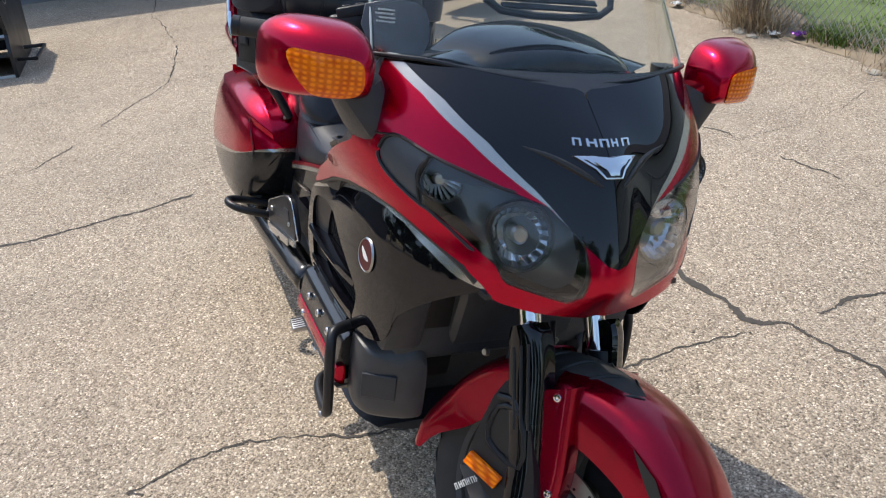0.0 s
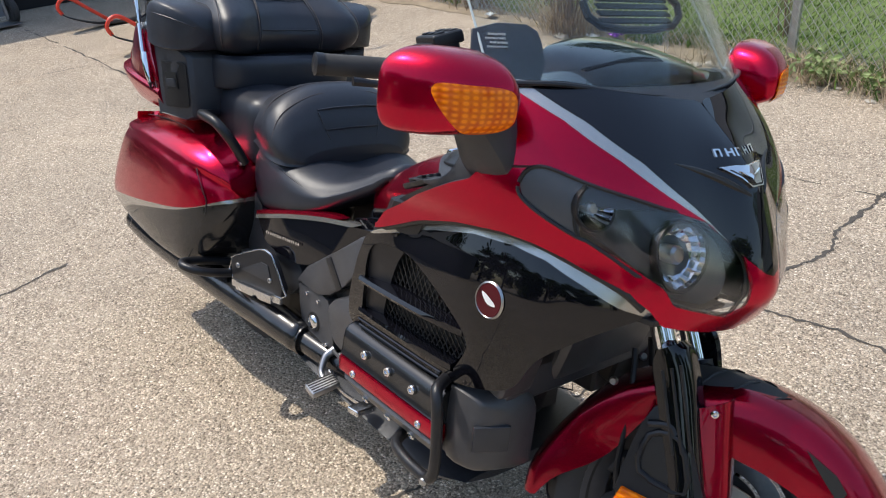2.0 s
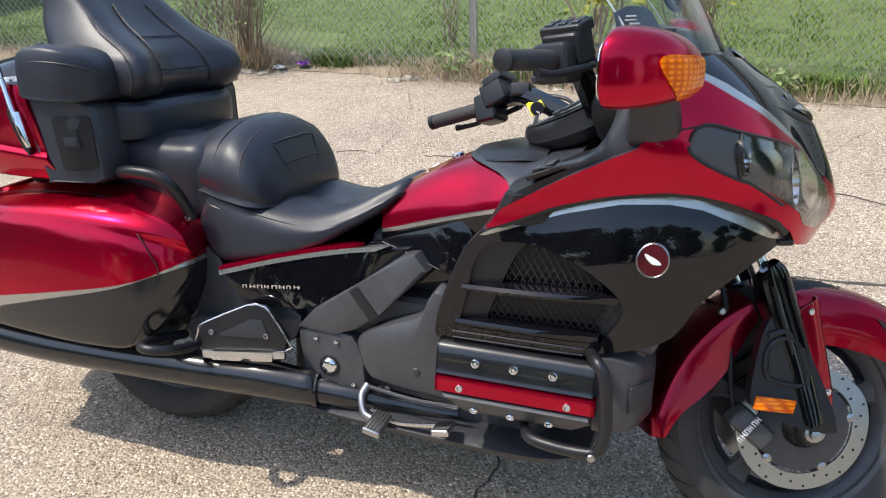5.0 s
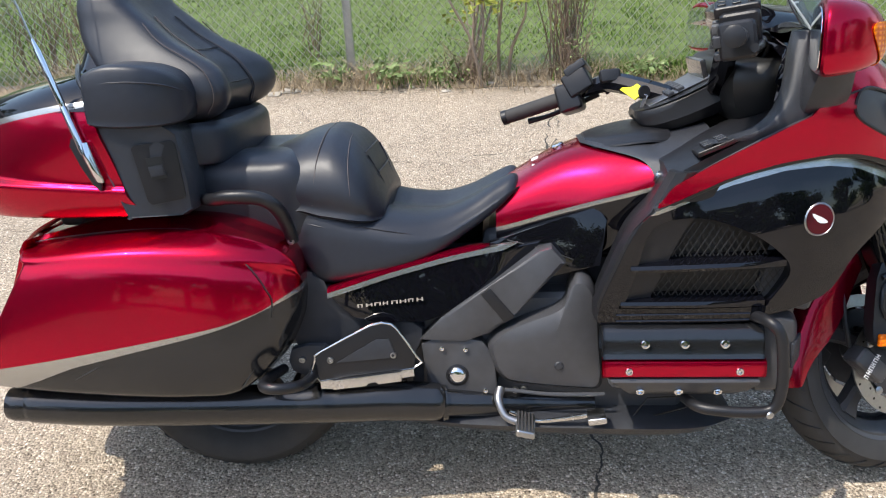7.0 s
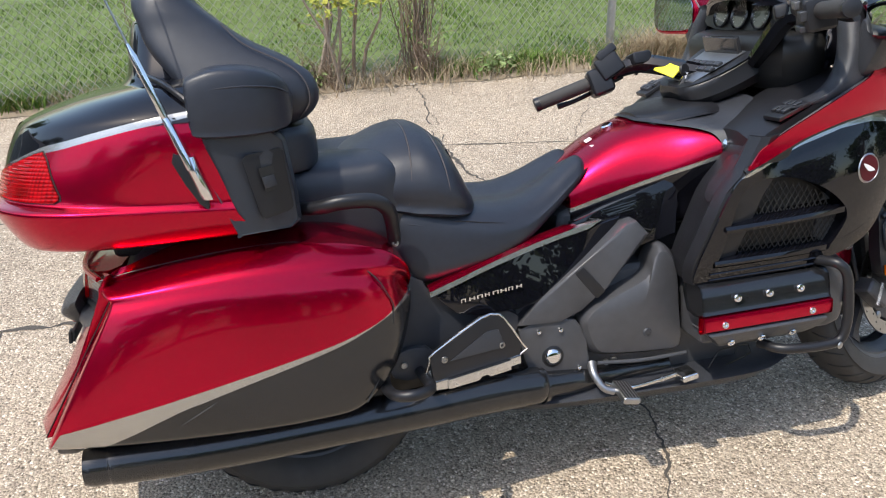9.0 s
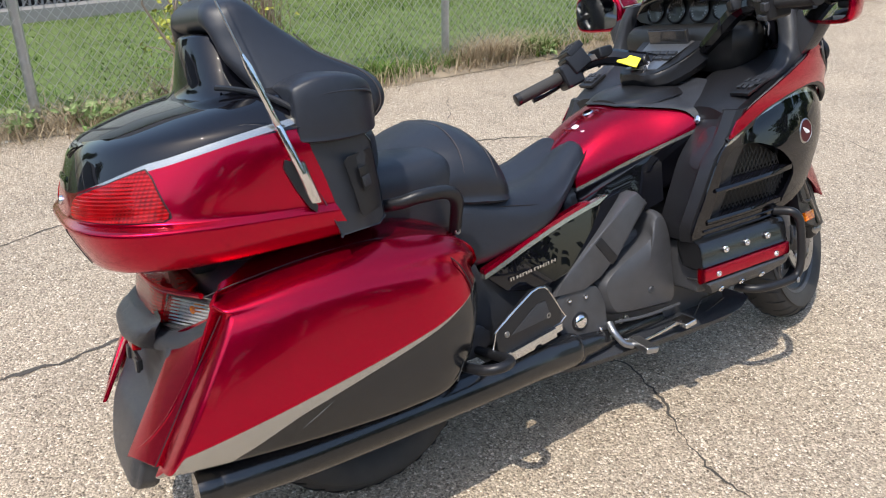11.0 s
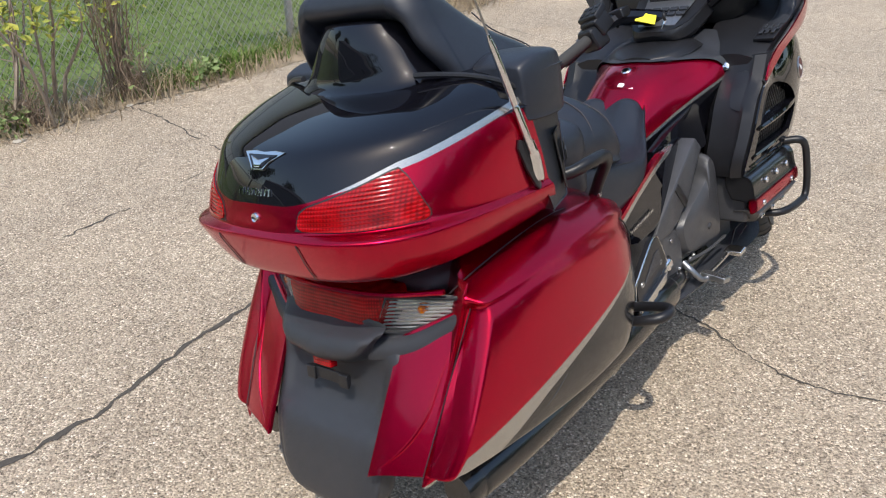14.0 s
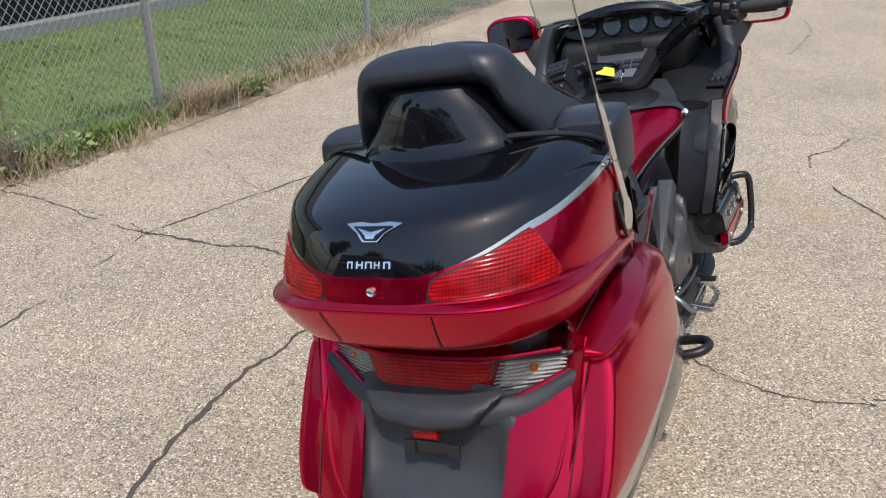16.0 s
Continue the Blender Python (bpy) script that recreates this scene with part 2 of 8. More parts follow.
def cut(bm, g, index=None, side=-1, remove=False, among=None):
    """Cuts the mesh along g(v) = 0 and gives the faces on that side of it a material, or removes them."""
    bm.verts.ensure_lookup_table()
    val = {v: g(v.co) for v in bm.verts}
    faces = set(f for f in bm.faces if among is None or f.material_index in among)
    touched = set()
    for e in list(bm.edges):
        a, b = e.verts
        if val[a] * val[b] < 0 and any(f in faces for f in e.link_faces):
            t = val[a] / (val[a] - val[b])
            if t < 0.02 or t > 0.98:
                val[a if t < 0.02 else b] = 0.0
                continue
            touched.update(f for f in e.link_faces)
            _, nv = bmesh.utils.edge_split(e, a, t)
            val[nv] = 0.0
    for f in list(bm.faces):
        if among is not None and f.material_index not in among:
            continue
        z = [v for v in f.verts if val[v] == 0.0]
        if len(z) >= 2 and any(val[v] > 0 for v in f.verts) and any(val[v] < 0 for v in f.verts):
            for i in range(len(z)):
                done = False
                for j in range(i + 1, len(z)):
                    if not any(set(e.verts) == {z[i], z[j]} for e in f.edges):
                        try:
                            bmesh.utils.face_split(f, z[i], z[j])
                            done = True
                        except ValueError:
                            pass
                        if done:
                            break
                if done:
                    break
    dead = []
    for f in bm.faces:
        if among is not None and f.material_index not in among:
            continue
        s = sum(val[v] for v in f.verts)
        if s * side > 0:
            if remove:
                dead.append(f)
            elif index is not None:
                f.material_index = index
    if dead:
        bmesh.ops.delete(bm, geom=dead, context="FACES")
    return bm


def thicken(bm, t):
    """Gives a single skin a thickness inwards (t metres against its normals)."""
    bmesh.ops.recalc_face_normals(bm, faces=bm.faces)
    bm.normal_update()
    vs, fs = bm.verts[:], bm.faces[:]
    inner = {v: bm.verts.new(v.co - v.normal * t) for v in vs}
    rim = [e for e in bm.edges if len(e.link_faces) == 1]
    rims = [(e.verts[0], e.verts[1], e.link_faces[0].material_index) for e in rim]
    for f in fs:
        g = bm.faces.new([inner[v] for v in reversed(f.verts)])
        g.material_index = f.material_index
    for a, b, k in rims:
        bm.faces.new((a, b, inner[b], inner[a])).material_index = k
    return bm


def flip_y(bm):
    bmesh.ops.scale(bm, vec=(1, -1, 1), verts=bm.verts)
    bmesh.ops.reverse_faces(bm, faces=bm.faces)
    return bm


def bolts(places, way, r, mat, parent, name="screw", h=0.004):
    """Round-headed socket screws, alike, one object each on one mesh."""
    me = None
    for p in places:
        if me is None:
            bm = lathe([(r * 0.45, h * 0.55), (r * 0.5, h), (r * 0.85, h * 0.9), (r, h * 0.4), (r, -h)], None, 14)
            lathe([(0.0, h * 0.3), (r * 0.45, h * 0.3), (r * 0.45, h * 0.9)], None, 6, bm)
            ob = part(name, bm, mat, parent)
            me = ob.data
        else:
            ob = new(name, me)
            ob.parent = parent
        ob.matrix_basis = aim(p, way)


def bars(at, along, up, size, n, mat, parent, name="lettering", thick=0.0015):
    """A row of plain upright bars standing for lettering, from at, on the plane of along and up."""
    al, u = Vector(along).normalized(), Vector(up).normalized()
    out = al.cross(u).normalized()
    bm = bmesh.new()
    w = size[0] / n
    for i in range(n):
        o = Vector(at) + al * (i * w)
        k = w * (0.78 if i % 3 else 0.62)
        for q0, q1, h0, h1 in ((0, 0.25, 0, 1), (0.75, 1, 0, 1), (0.25, 0.75, 0.4 if i % 2 else 0.8, 0.62 if i % 2 else 1)):
            c = [o + al * (k * q) + u * (size[1] * h) for q, h in ((q0, h0), (q1, h0), (q1, h1), (q0, h1))]
            lo = [bm.verts.new(p) for p in c]
            hi = [bm.verts.new(p + out * thick) for p in c]
            bm.faces.new(hi)
            for a in range(4):
                bm.faces.new((lo[a], lo[(a + 1) % 4], hi[(a + 1) % 4], hi[a]))
    return part(name, bm, mat, parent)

# ---- the ground, lawn and fence ----
def ground_material():
    """Old exposed-aggregate concrete: pale matrix, pebbles of mixed greys and browns, stains and dust."""
    m = bpy.data.materials.new("exposed_aggregate_concrete")
    m.use_nodes = True
    nd, ln = m.node_tree.nodes, m.node_tree.links
    b = nd["Principled BSDF"]
    b.inputs["Roughness"].default_value = 0.85
    b.inputs["Specular IOR Level"].default_value = 0.3
    tc = nd.new("ShaderNodeTexCoord")

    def ramp(src, stops):
        r = nd.new("ShaderNodeValToRGB")
        while len(r.color_ramp.elements) < len(stops):
            r.color_ramp.elements.new(0.5)
        for e, (p, c) in zip(r.color_ramp.elements, stops):
            e.position, e.color = p, (*c, 1)
        ln.new(src, r.inputs[0])
        return r.outputs[0]

    def noise_at(scale, detail=6.0, rough=0.6):
        n = nd.new("ShaderNodeTexNoise")
        n.inputs["Scale"].default_value, n.inputs["Detail"].default_value, n.inputs["Roughness"].default_value = scale, detail, rough
        ln.new(tc.outputs["Object"], n.inputs["Vector"])
        return n.outputs[0]

    def mix(kind, fac, a, c):
        x = nd.new("ShaderNodeMix")
        x.data_type, x.blend_type = "RGBA", kind
        for sock, v in ((x.inputs[0], fac), (x.inputs[6], a), (x.inputs[7], c)):
            if isinstance(v, (int, float)):
                sock.default_value = v
            elif isinstance(v, tuple):
                sock.default_value = (*v, 1)
            else:
                ln.new(v, sock)
        return x.outputs[2]

    def cells(scale, feature="F1"):
        v = nd.new("ShaderNodeTexVoronoi")
        v.feature = feature
        v.inputs["Scale"].default_value = scale
        ln.new(tc.outputs["Object"], v.inputs["Vector"])
        return v

    v = cells(122.0)
    sep = nd.new("ShaderNodeSeparateColor")
    ln.new(v.outputs["Color"], sep.inputs[0])
    pebble = ramp(sep.outputs[0], [(0.0, (0.15, 0.125, 0.10)), (0.16, (0.29, 0.24, 0.19)), (0.40, (0.42, 0.355, 0.28)), (0.70, (0.55, 0.475, 0.38)), (0.9, (0.70, 0.62, 0.51)), (1.0, (0.84, 0.78, 0.68))])
    matrix = ramp(noise_at(140.0), [(0.35, (0.20, 0.165, 0.13)), (0.65, (0.50, 0.43, 0.34))])
    gap = ramp(cells(122.0, "DISTANCE_TO_EDGE").outputs["Distance"], [(0.05, (0, 0, 0)), (0.15, (1, 1, 1))])
    col = mix("MIX", gap, matrix, pebble)
    grit = cells(270.0)
    sep2 = nd.new("ShaderNodeSeparateColor")
    ln.new(grit.outputs["Color"], sep2.inputs[0])
    fine = ramp(sep2.outputs[1], [(0.0, (0.36, 0.35, 0.34)), (0.35, (0.95, 0.95, 0.95)), (0.8, (1.10, 1.10, 1.10)), (1.0, (1.32, 1.30, 1.27))])
    col = mix("MULTIPLY", 1.0, col, fine)
    broad = ramp(noise_at(0.9, 8.0), [(0.3, (0.80, 0.80, 0.80)), (0.7, (1.08, 1.07, 1.05))])
    col = mix("MULTIPLY", 1.0, col, broad)
    rust = ramp(noise_at(0.55, 5.0, 0.55), [(0.66, (0, 0, 0)), (0.80, (0.45, 0.45, 0.45))])
    col = mix("MIX", rust, col, (0.46, 0.31, 0.16))
    dust = ramp(noise_at(5.0, 8.0, 0.7), [(0.45, (0, 0, 0)), (0.75, (0.35, 0.35, 0.35))])
    col = mix("MIX", dust, col, (0.50, 0.43, 0.34))
    col = mix("MULTIPLY", 1.0, col, (1.04, 1.0, 0.955))
    ln.new(col, b.inputs["Base Color"])
    k = nd.new("ShaderNodeBump")
    k.inputs["Strength"].default_value, k.inputs["Distance"].default_value = 0.9, 0.006
    ln.new(v.outputs["Distance"], k.inputs["Height"])
    k.invert = True
    k2 = nd.new("ShaderNodeBump")
    k2.inputs["Strength"].default_value, k2.inputs["Distance"].default_value = 0.7, 0.004
    ln.new(noise_at(160.0, 4.0), k2.inputs["Height"])
    ln.new(k.outputs[0], k2.inputs["Normal"])
    ln.new(k2.outputs[0], b.inputs["Normal"])
    return m


CONCRETE = ground_material()
TAR = material("crack_filling", (0.065, 0.056, 0.047), 0.9, vary=0.5, vary_scale=60, bump=0.6, bump_scale=300)
SOIL = material("dry_soil_and_turf", (0.105, 0.145, 0.04), 0.95, vary=0.55, vary_scale=5, bump=0.8, bump_scale=60)
DIRT = material("dirt_edge", (0.26, 0.205, 0.14), 0.95, vary=0.45, vary_scale=9, bump=0.8, bump_scale=90)
GALV = material("galvanised_steel", (0.42, 0.43, 0.43), 0.42, 0.8, vary=0.15, vary_scale=20)
ASPHALT = material("asphalt", (0.075, 0.077, 0.082), 0.9, vary=0.25, vary_scale=12, bump=0.5, bump_scale=200)

EDGE = curve_of([-60, -12, -3, -0.7, 0.8, 1.8, 3.1, 4.5, 5.5, 12, 60], [2.9, 3.3, 3.60, 3.56, 3.52, 3.46, 3.47, 3.54, 3.62, 3.9, 5.5])


def fence_y(x):
    return 3.77 + 0.010 * x


bm = bmesh.new()
for q in [((-150, -150), (150, -150), (150, 150), (-150, 150))]:
    bm.faces.new([bm.verts.new((*p, 0)) for p in q])
ground = part("ground", bm, CONCRETE)
tagged(ground, "pale exposed-aggregate concrete yard, cracked and dusty", "ground", kind="structure")

# the lawn, a little higher than the yard, with a ragged edge
bm = bmesh.new()
xs = np.concatenate([np.arange(-30, -6, 0.5), np.arange(-6, 12, 0.06), np.arange(12, 40, 0.5)])
offs = [0.0, 0.06, 0.16, 0.35, 0.8, 2.0, 4.0, 9.0, 30.0]
hts = [0.004, 0.018, 0.03, 0.04, 0.045, 0.045, 0.05, 0.05, 0.05]
rows = []
for o, h in zip(offs, hts):
    rows.append([(x, EDGE(x) + o + (0.05 * noise.noise((x * 3, o * 5, 0)) + 0.03 * noise.noise((x * 9, o, 3)) if o < 1 else 0),
                  h + (0.015 * noise.noise((x * 4, o * 4, 7)) if 0 < o < 3 else 0)) for x in xs])
rows_mesh(rows, False, False, bm)
cut(bm, lambda c: c.y - EDGE(c.x) - 0.32 - 0.25 * noise.noise((c.x * 1.6, c.y * 1.6, 0)), 1)
lawn = part("lawn", bm, SOIL, mats=(DIRT,))
tagged(lawn, "sunlit green lawn with a ragged dirt edge", "lawn", kind="structure")


def chain_link_fence():
    fence = thing("chain_link_fence", None, "galvanised chain-link fence on round steel posts", "fence")
    for k in range(-4, 9):
        x = -0.325 + 2.89 * k
        y = fence_y(x)
        m = pose(x, y, 0, 0, 0 if k else 0.6, 0)
        part("post", lathe([(0.0, 0.0), (0.030, 0.0), (0.030, 1.30), (0.034, 1.30), (0.032, 1.33), (0.012, 1.35), (0.0, 1.352)], m, 14), GALV, fence)
    x0, x1, h, s = -12.0, 23.0, 1.27, 0.060
    # diagonal wires, each a thin square bar, joined into one net
    verts, faces = [], []
    w = 0.0019
    for way in (1, -1):
        for x in np.arange(x0 - h, x1 + h, s * 1.0):
            a, b = (x, 0.03), (x + way * h * 0.85, 0.03 + h)
            if min(a[0], b[0]) < x0 or max(a[0], b[0]) > x1:
                continue
            i = len(verts)
            for (px, pz) in (a, b):
                py = fence_y(px) - 0.034 + way * 0.0012
                verts += [(px - w, py - w, pz), (px + w, py - w, pz), (px + w, py + w, pz), (px - w, py + w, pz)]
            faces += [(i, i + 1, i + 5, i + 4), (i + 1, i + 2, i + 6, i + 5), (i + 2, i + 3, i + 7, i + 6), (i + 3, i, i + 4, i + 7)]
    me = bpy.data.meshes.new("wire_mesh")
    me.from_pydata(verts, [], faces)
    me.materials.append(GALV)
    net = new("wire_mesh", me)
    net.parent = fence
    net["kind"] = "stuff"
    part("top_rail", tube([(x0, fence_y(x0), h + 0.03), (x1, fence_y(x1), h + 0.03)], 0.02, 10, 1), GALV, fence)


chain_link_fence()

# ---- the motorcycle: x ahead, y to its left, z up, from the rear tyre's foot; it leans on its side stand ----
bike = thing("motorcycle", pose(0, 0, 0.004, -8.9, 0, 0) @ pose(0, -0.33, 0.75, -2, 0, 0) @ pose(0, 0.33, -0.75), "large red and black touring motorcycle leaning on its side stand", "motorcycle")

# the front fork, wheel and bars are turned to the left about the raked steering axis
AXIS, FOOT = Vector((-0.4886, 0, 0.8725)), Vector((1.80, 0, 0))
STEER = Matrix.Translation(FOOT) @ Matrix.Rotation(radians(24), 4, AXIS) @ Matrix.Translation(-FOOT)
BAR_TURN = Matrix.Translation(FOOT) @ Matrix.Rotation(radians(32), 4, AXIS) @ Matrix.Translation(-FOOT)


def steer(bm, m=STEER):
    bmesh.ops.transform(bm, matrix=m, verts=bm.verts)
    return bm


def tyre_bm(c, R, width, rim):
    """A tyre with a round crown and shaped side walls, and shallow slanted tread grooves."""
    h = width / 2
    prof = [(rim - 0.008, h * 0.62), (rim + 0.004, h * 0.78), (rim + 0.03, h * 0.96), ((rim + R) / 2 + 0.01, h), (R - 0.035, h * 0.93), (R - 0.016, h * 0.74), (R - 0.005, h * 0.42), (R, 0.0)]
    prof = spline(prof, 3)
    prof = [tuple(p) for p in prof] + [(r, -z) for r, z in prof[-2::-1]]
    return lathe(prof, Matrix.Translation(c) @ pose(0, 0, 0, 90, 0, 0), 72)


def wheel(name, c, R, width, rim, spokes, turn, parent):
    w = thing(name)
    w.parent = parent
    fix = steer if turn else (lambda b: b)
    at = Matrix.Translation(c) @ pose(0, 0, 0, 90, 0, 0)
    part("tyre", fix(tyre_bm(c, R, width, rim)), RUBBER, w, "worn black rubber tyre")
    grooves = bmesh.new()
    for k in range(32):
        for s in (-1, 1):
            pts = []
            for i, (dr, q) in enumerate(((0.0004, 0.16), (-0.004, 0.42), (-0.0145, 0.74), (-0.026, 0.88))):
                a = 2 * math.pi * (k + (0.5 if s > 0 else 0)) / 32 + 0.05 * i
                pts.append(at @ Vector(((R + dr) * math.cos(a), (R + dr) * math.sin(a), s * q * width / 2)))
            tube(pts, [0.0012, 0.0028, 0.0028, 0.0012], 5, 2, grooves)
    tagged(part("tread_groove", fix(grooves), MESH_BLACK, w), kind="stuff")
    h = width * 0.36
    prof = [(rim - 0.004, h), (rim + 0.006, h + 0.006), (rim + 0.008, h - 0.002), (rim - 0.02, h - 0.016), (rim - 0.034, h - 0.03), (rim - 0.036, 0.0)]
    bm = lathe(prof + [(r, -z) for r, z in prof[-2::-1]] + [(rim - 0.05, 0.0)], at, 64)
    lathe([(0.0, 0.06), (0.03, 0.06), (0.045, 0.05), (0.05, 0.0), (0.045, -0.05), (0.03, -0.06), (0.0, -0.06)], at, 24, bm)
    for k in range(spokes):
        a = 2 * math.pi * k / spokes + 0.3
        rows = []
        for r, wd, th in ((0.03, 0.026, 0.028), (0.10, 0.017, 0.022), (rim - 0.06, 0.020, 0.022), (rim - 0.028, 0.034, 0.03)):
            mid = Vector((r * math.cos(a), r * math.sin(a), 0))
            tan = Vector((-math.sin(a), math.cos(a), 0))
            rows.append([at @ (mid + tan * wd * q + Vector((0, 0, th * p))) for q, p in ((-1, -0.6), (-0.6, -1), (0.6, -1), (1, -0.6), (1, 0.6), (0.6, 1), (-0.6, 1), (-1, 0.6))])
        rows_mesh(rows, True, True, bm)
    part("rim", fix(bm), ENGINE, w, "black cast alloy wheel")
    return w


front_wheel = wheel("front_wheel", (1.632, 0, 0.312), 0.305, 0.13, 0.219, 5, True, bike)
rear_wheel = wheel("rear_wheel", (0.0, -0.008, 0.318), 0.314, 0.20, 0.203, 5, False, bike)



# ---- fairing ----
NOSE = curve_of([0.48, 0.60, 0.70, 0.75, 0.80, 0.88, 0.98, 1.05, 1.12], [1.55, 1.585, 1.612, 1.626, 1.629, 1.600, 1.546, 1.482, 1.395])
WIDE = curve_of([0.44, 0.48, 0.60, 0.75, 0.90, 1.0, 1.1, 1.15], [0.34, 0.348, 0.362, 0.366, 0.366, 0.355, 0.33, 0.31])


def fairing_y(x, z, x0=1.13, n=2.5):
    """Half the fairing's width at a place along the bike and a height."""
    t = np.clip((x - x0) / (float(NOSE(z)) - x0), 0, 1)
    return float(WIDE(z)) * (1 - t ** n) ** (1 / n)


def fairing_grid(z0, z1, xr, rows=48, cols=64, both=True, out_by=0.0):
    rs = []
    for z in np.linspace(z0, z1, rows):
        x0, xn, w = 1.13, float(NOSE(z)) + out_by, float(WIDE(z)) + out_by
        r = [(x, -w, z) for x in np.arange(xr, x0 - 0.006, 0.012)]
        for a in np.linspace(0, math.pi / 2, cols):
            s, c = math.sin(a), max(math.cos(a), 0.0)
            r.append((x0 + (xn - x0) * s ** 0.8, -w * c ** 0.8, z))
        if both:
            r += [(x, -y, q) for x, y, q in r[-2::-1]]
        rs.append(r)
    return rows_mesh(rs, False, False)


def turn_of(x, y):
    """How far round the nose a place lies: 0 in the middle, growing to the side and rear."""
    return math.atan2(abs(y), x - 1.22) if x > 1.22 else math.pi / 2 + (1.22 - x) / 0.36


def region(pts):
    g = inside([(turn_of(x, y), z * 3.0) for x, y, z in pts])
    return lambda c: g(turn_of(c.x, c.y), c.z * 3.0)


HEADLIGHT = [(1.375, 0.325, 0.945), (1.385, 0.314, 0.969), (1.41, 0.30, 0.975), (1.462, 0.266, 0.960), (1.53, 0.19, 0.937), (1.574, 0.104, 0.906), (1.598, 0.052, 0.855),
             (1.611, 0.042, 0.81), (1.612, 0.046, 0.768), (1.608, 0.065, 0.752), (1.58, 0.178, 0.780), (1.570, 0.195, 0.806), (1.49, 0.27, 0.865), (1.468, 0.287, 0.874), (1.41, 0.317, 0.903), (1.38, 0.323, 0.925)]
BAND_LOW = [(1.0, 0.365, 0.762), (1.139, 0.365, 0.817), (1.24, 0.36, 0.838), (1.345, 0.344, 0.849), (1.40, 0.327, 0.845), (1.45, 0.303, 0.832), (1.53, 0.248, 0.80), (1.562, 0.21, 0.770), (1.572, 0.187, 0.745), (1.598, 0.11, 0.730)]
OUTER = BAND_LOW + [(1.60, 0.0, 0.718), (1.55, -0.001, 1.074), (1.50, 0.05, 1.076), (1.45, 0.15, 1.086), (1.37, 0.255, 1.098), (1.298, 0.303, 1.096), (1.322, 0.322, 1.02), (1.322, 0.337, 0.972), (1.285, 0.35, 0.93), (1.243, 0.36, 0.913), (1.144, 0.364, 0.868), (1.033, 0.367, 0.808)]
BLACK_NOSE = [(1.325, 0.290, 1.12), (1.330, 0.288, 1.09), (1.425, 0.24, 1.045), (1.505, 0.188, 0.993), (1.559, 0.122, 0.93), (1.576, 0.10, 0.905), (1.60, 0.05, 0.85), (1.613, 0.046, 0.815), (1.613, 0.0, 0.811), (1.60, -0.0, 1.13)]
STRIPE = [(1.295, 0.306, 1.12), (1.300, 0.305, 1.088), (1.40, 0.270, 1.046), (1.486, 0.219, 0.995), (1.552, 0.141, 0.932), (1.576, 0.10, 0.903), (1.60, 0.05, 0.85), (1.613, 0.0, 0.811), (1.60, -0.0, 1.13)]

fairing = thing("fairing")
fairing.parent = bike
bm = fairing_grid(0.69, 1.096, 0.97)
cut(bm, region(OUTER), remove=True, side=1)
cut(bm, region(STRIPE), 2)
cut(bm, region(BLACK_NOSE), 1, among=(2,))
cut(bm, region(HEADLIGHT), remove=True)
part("upper_fairing", thicken(bm, 0.005), RED, fairing, "red upper fairing with a black nose between silver stripes", mats=(BLACK, SILVER))


def on_fairing(x, z, out=0.0, side=-1):
    return Vector((x, side * (fairing_y(x, z) + out), z))


def front_x(y, z):
    """Where the fairing's skin lies ahead at a place across it."""
    w, n, x0 = float(WIDE(z)), 2.5, 1.13
    return x0 + (float(NOSE(z)) - x0) * (1 - min(1, abs(y) / w) ** n) ** (1 / n)


BLANK = material("grey_blanking_plastic", (0.075, 0.077, 0.082), 0.3, vary=0.1, vary_scale=40)
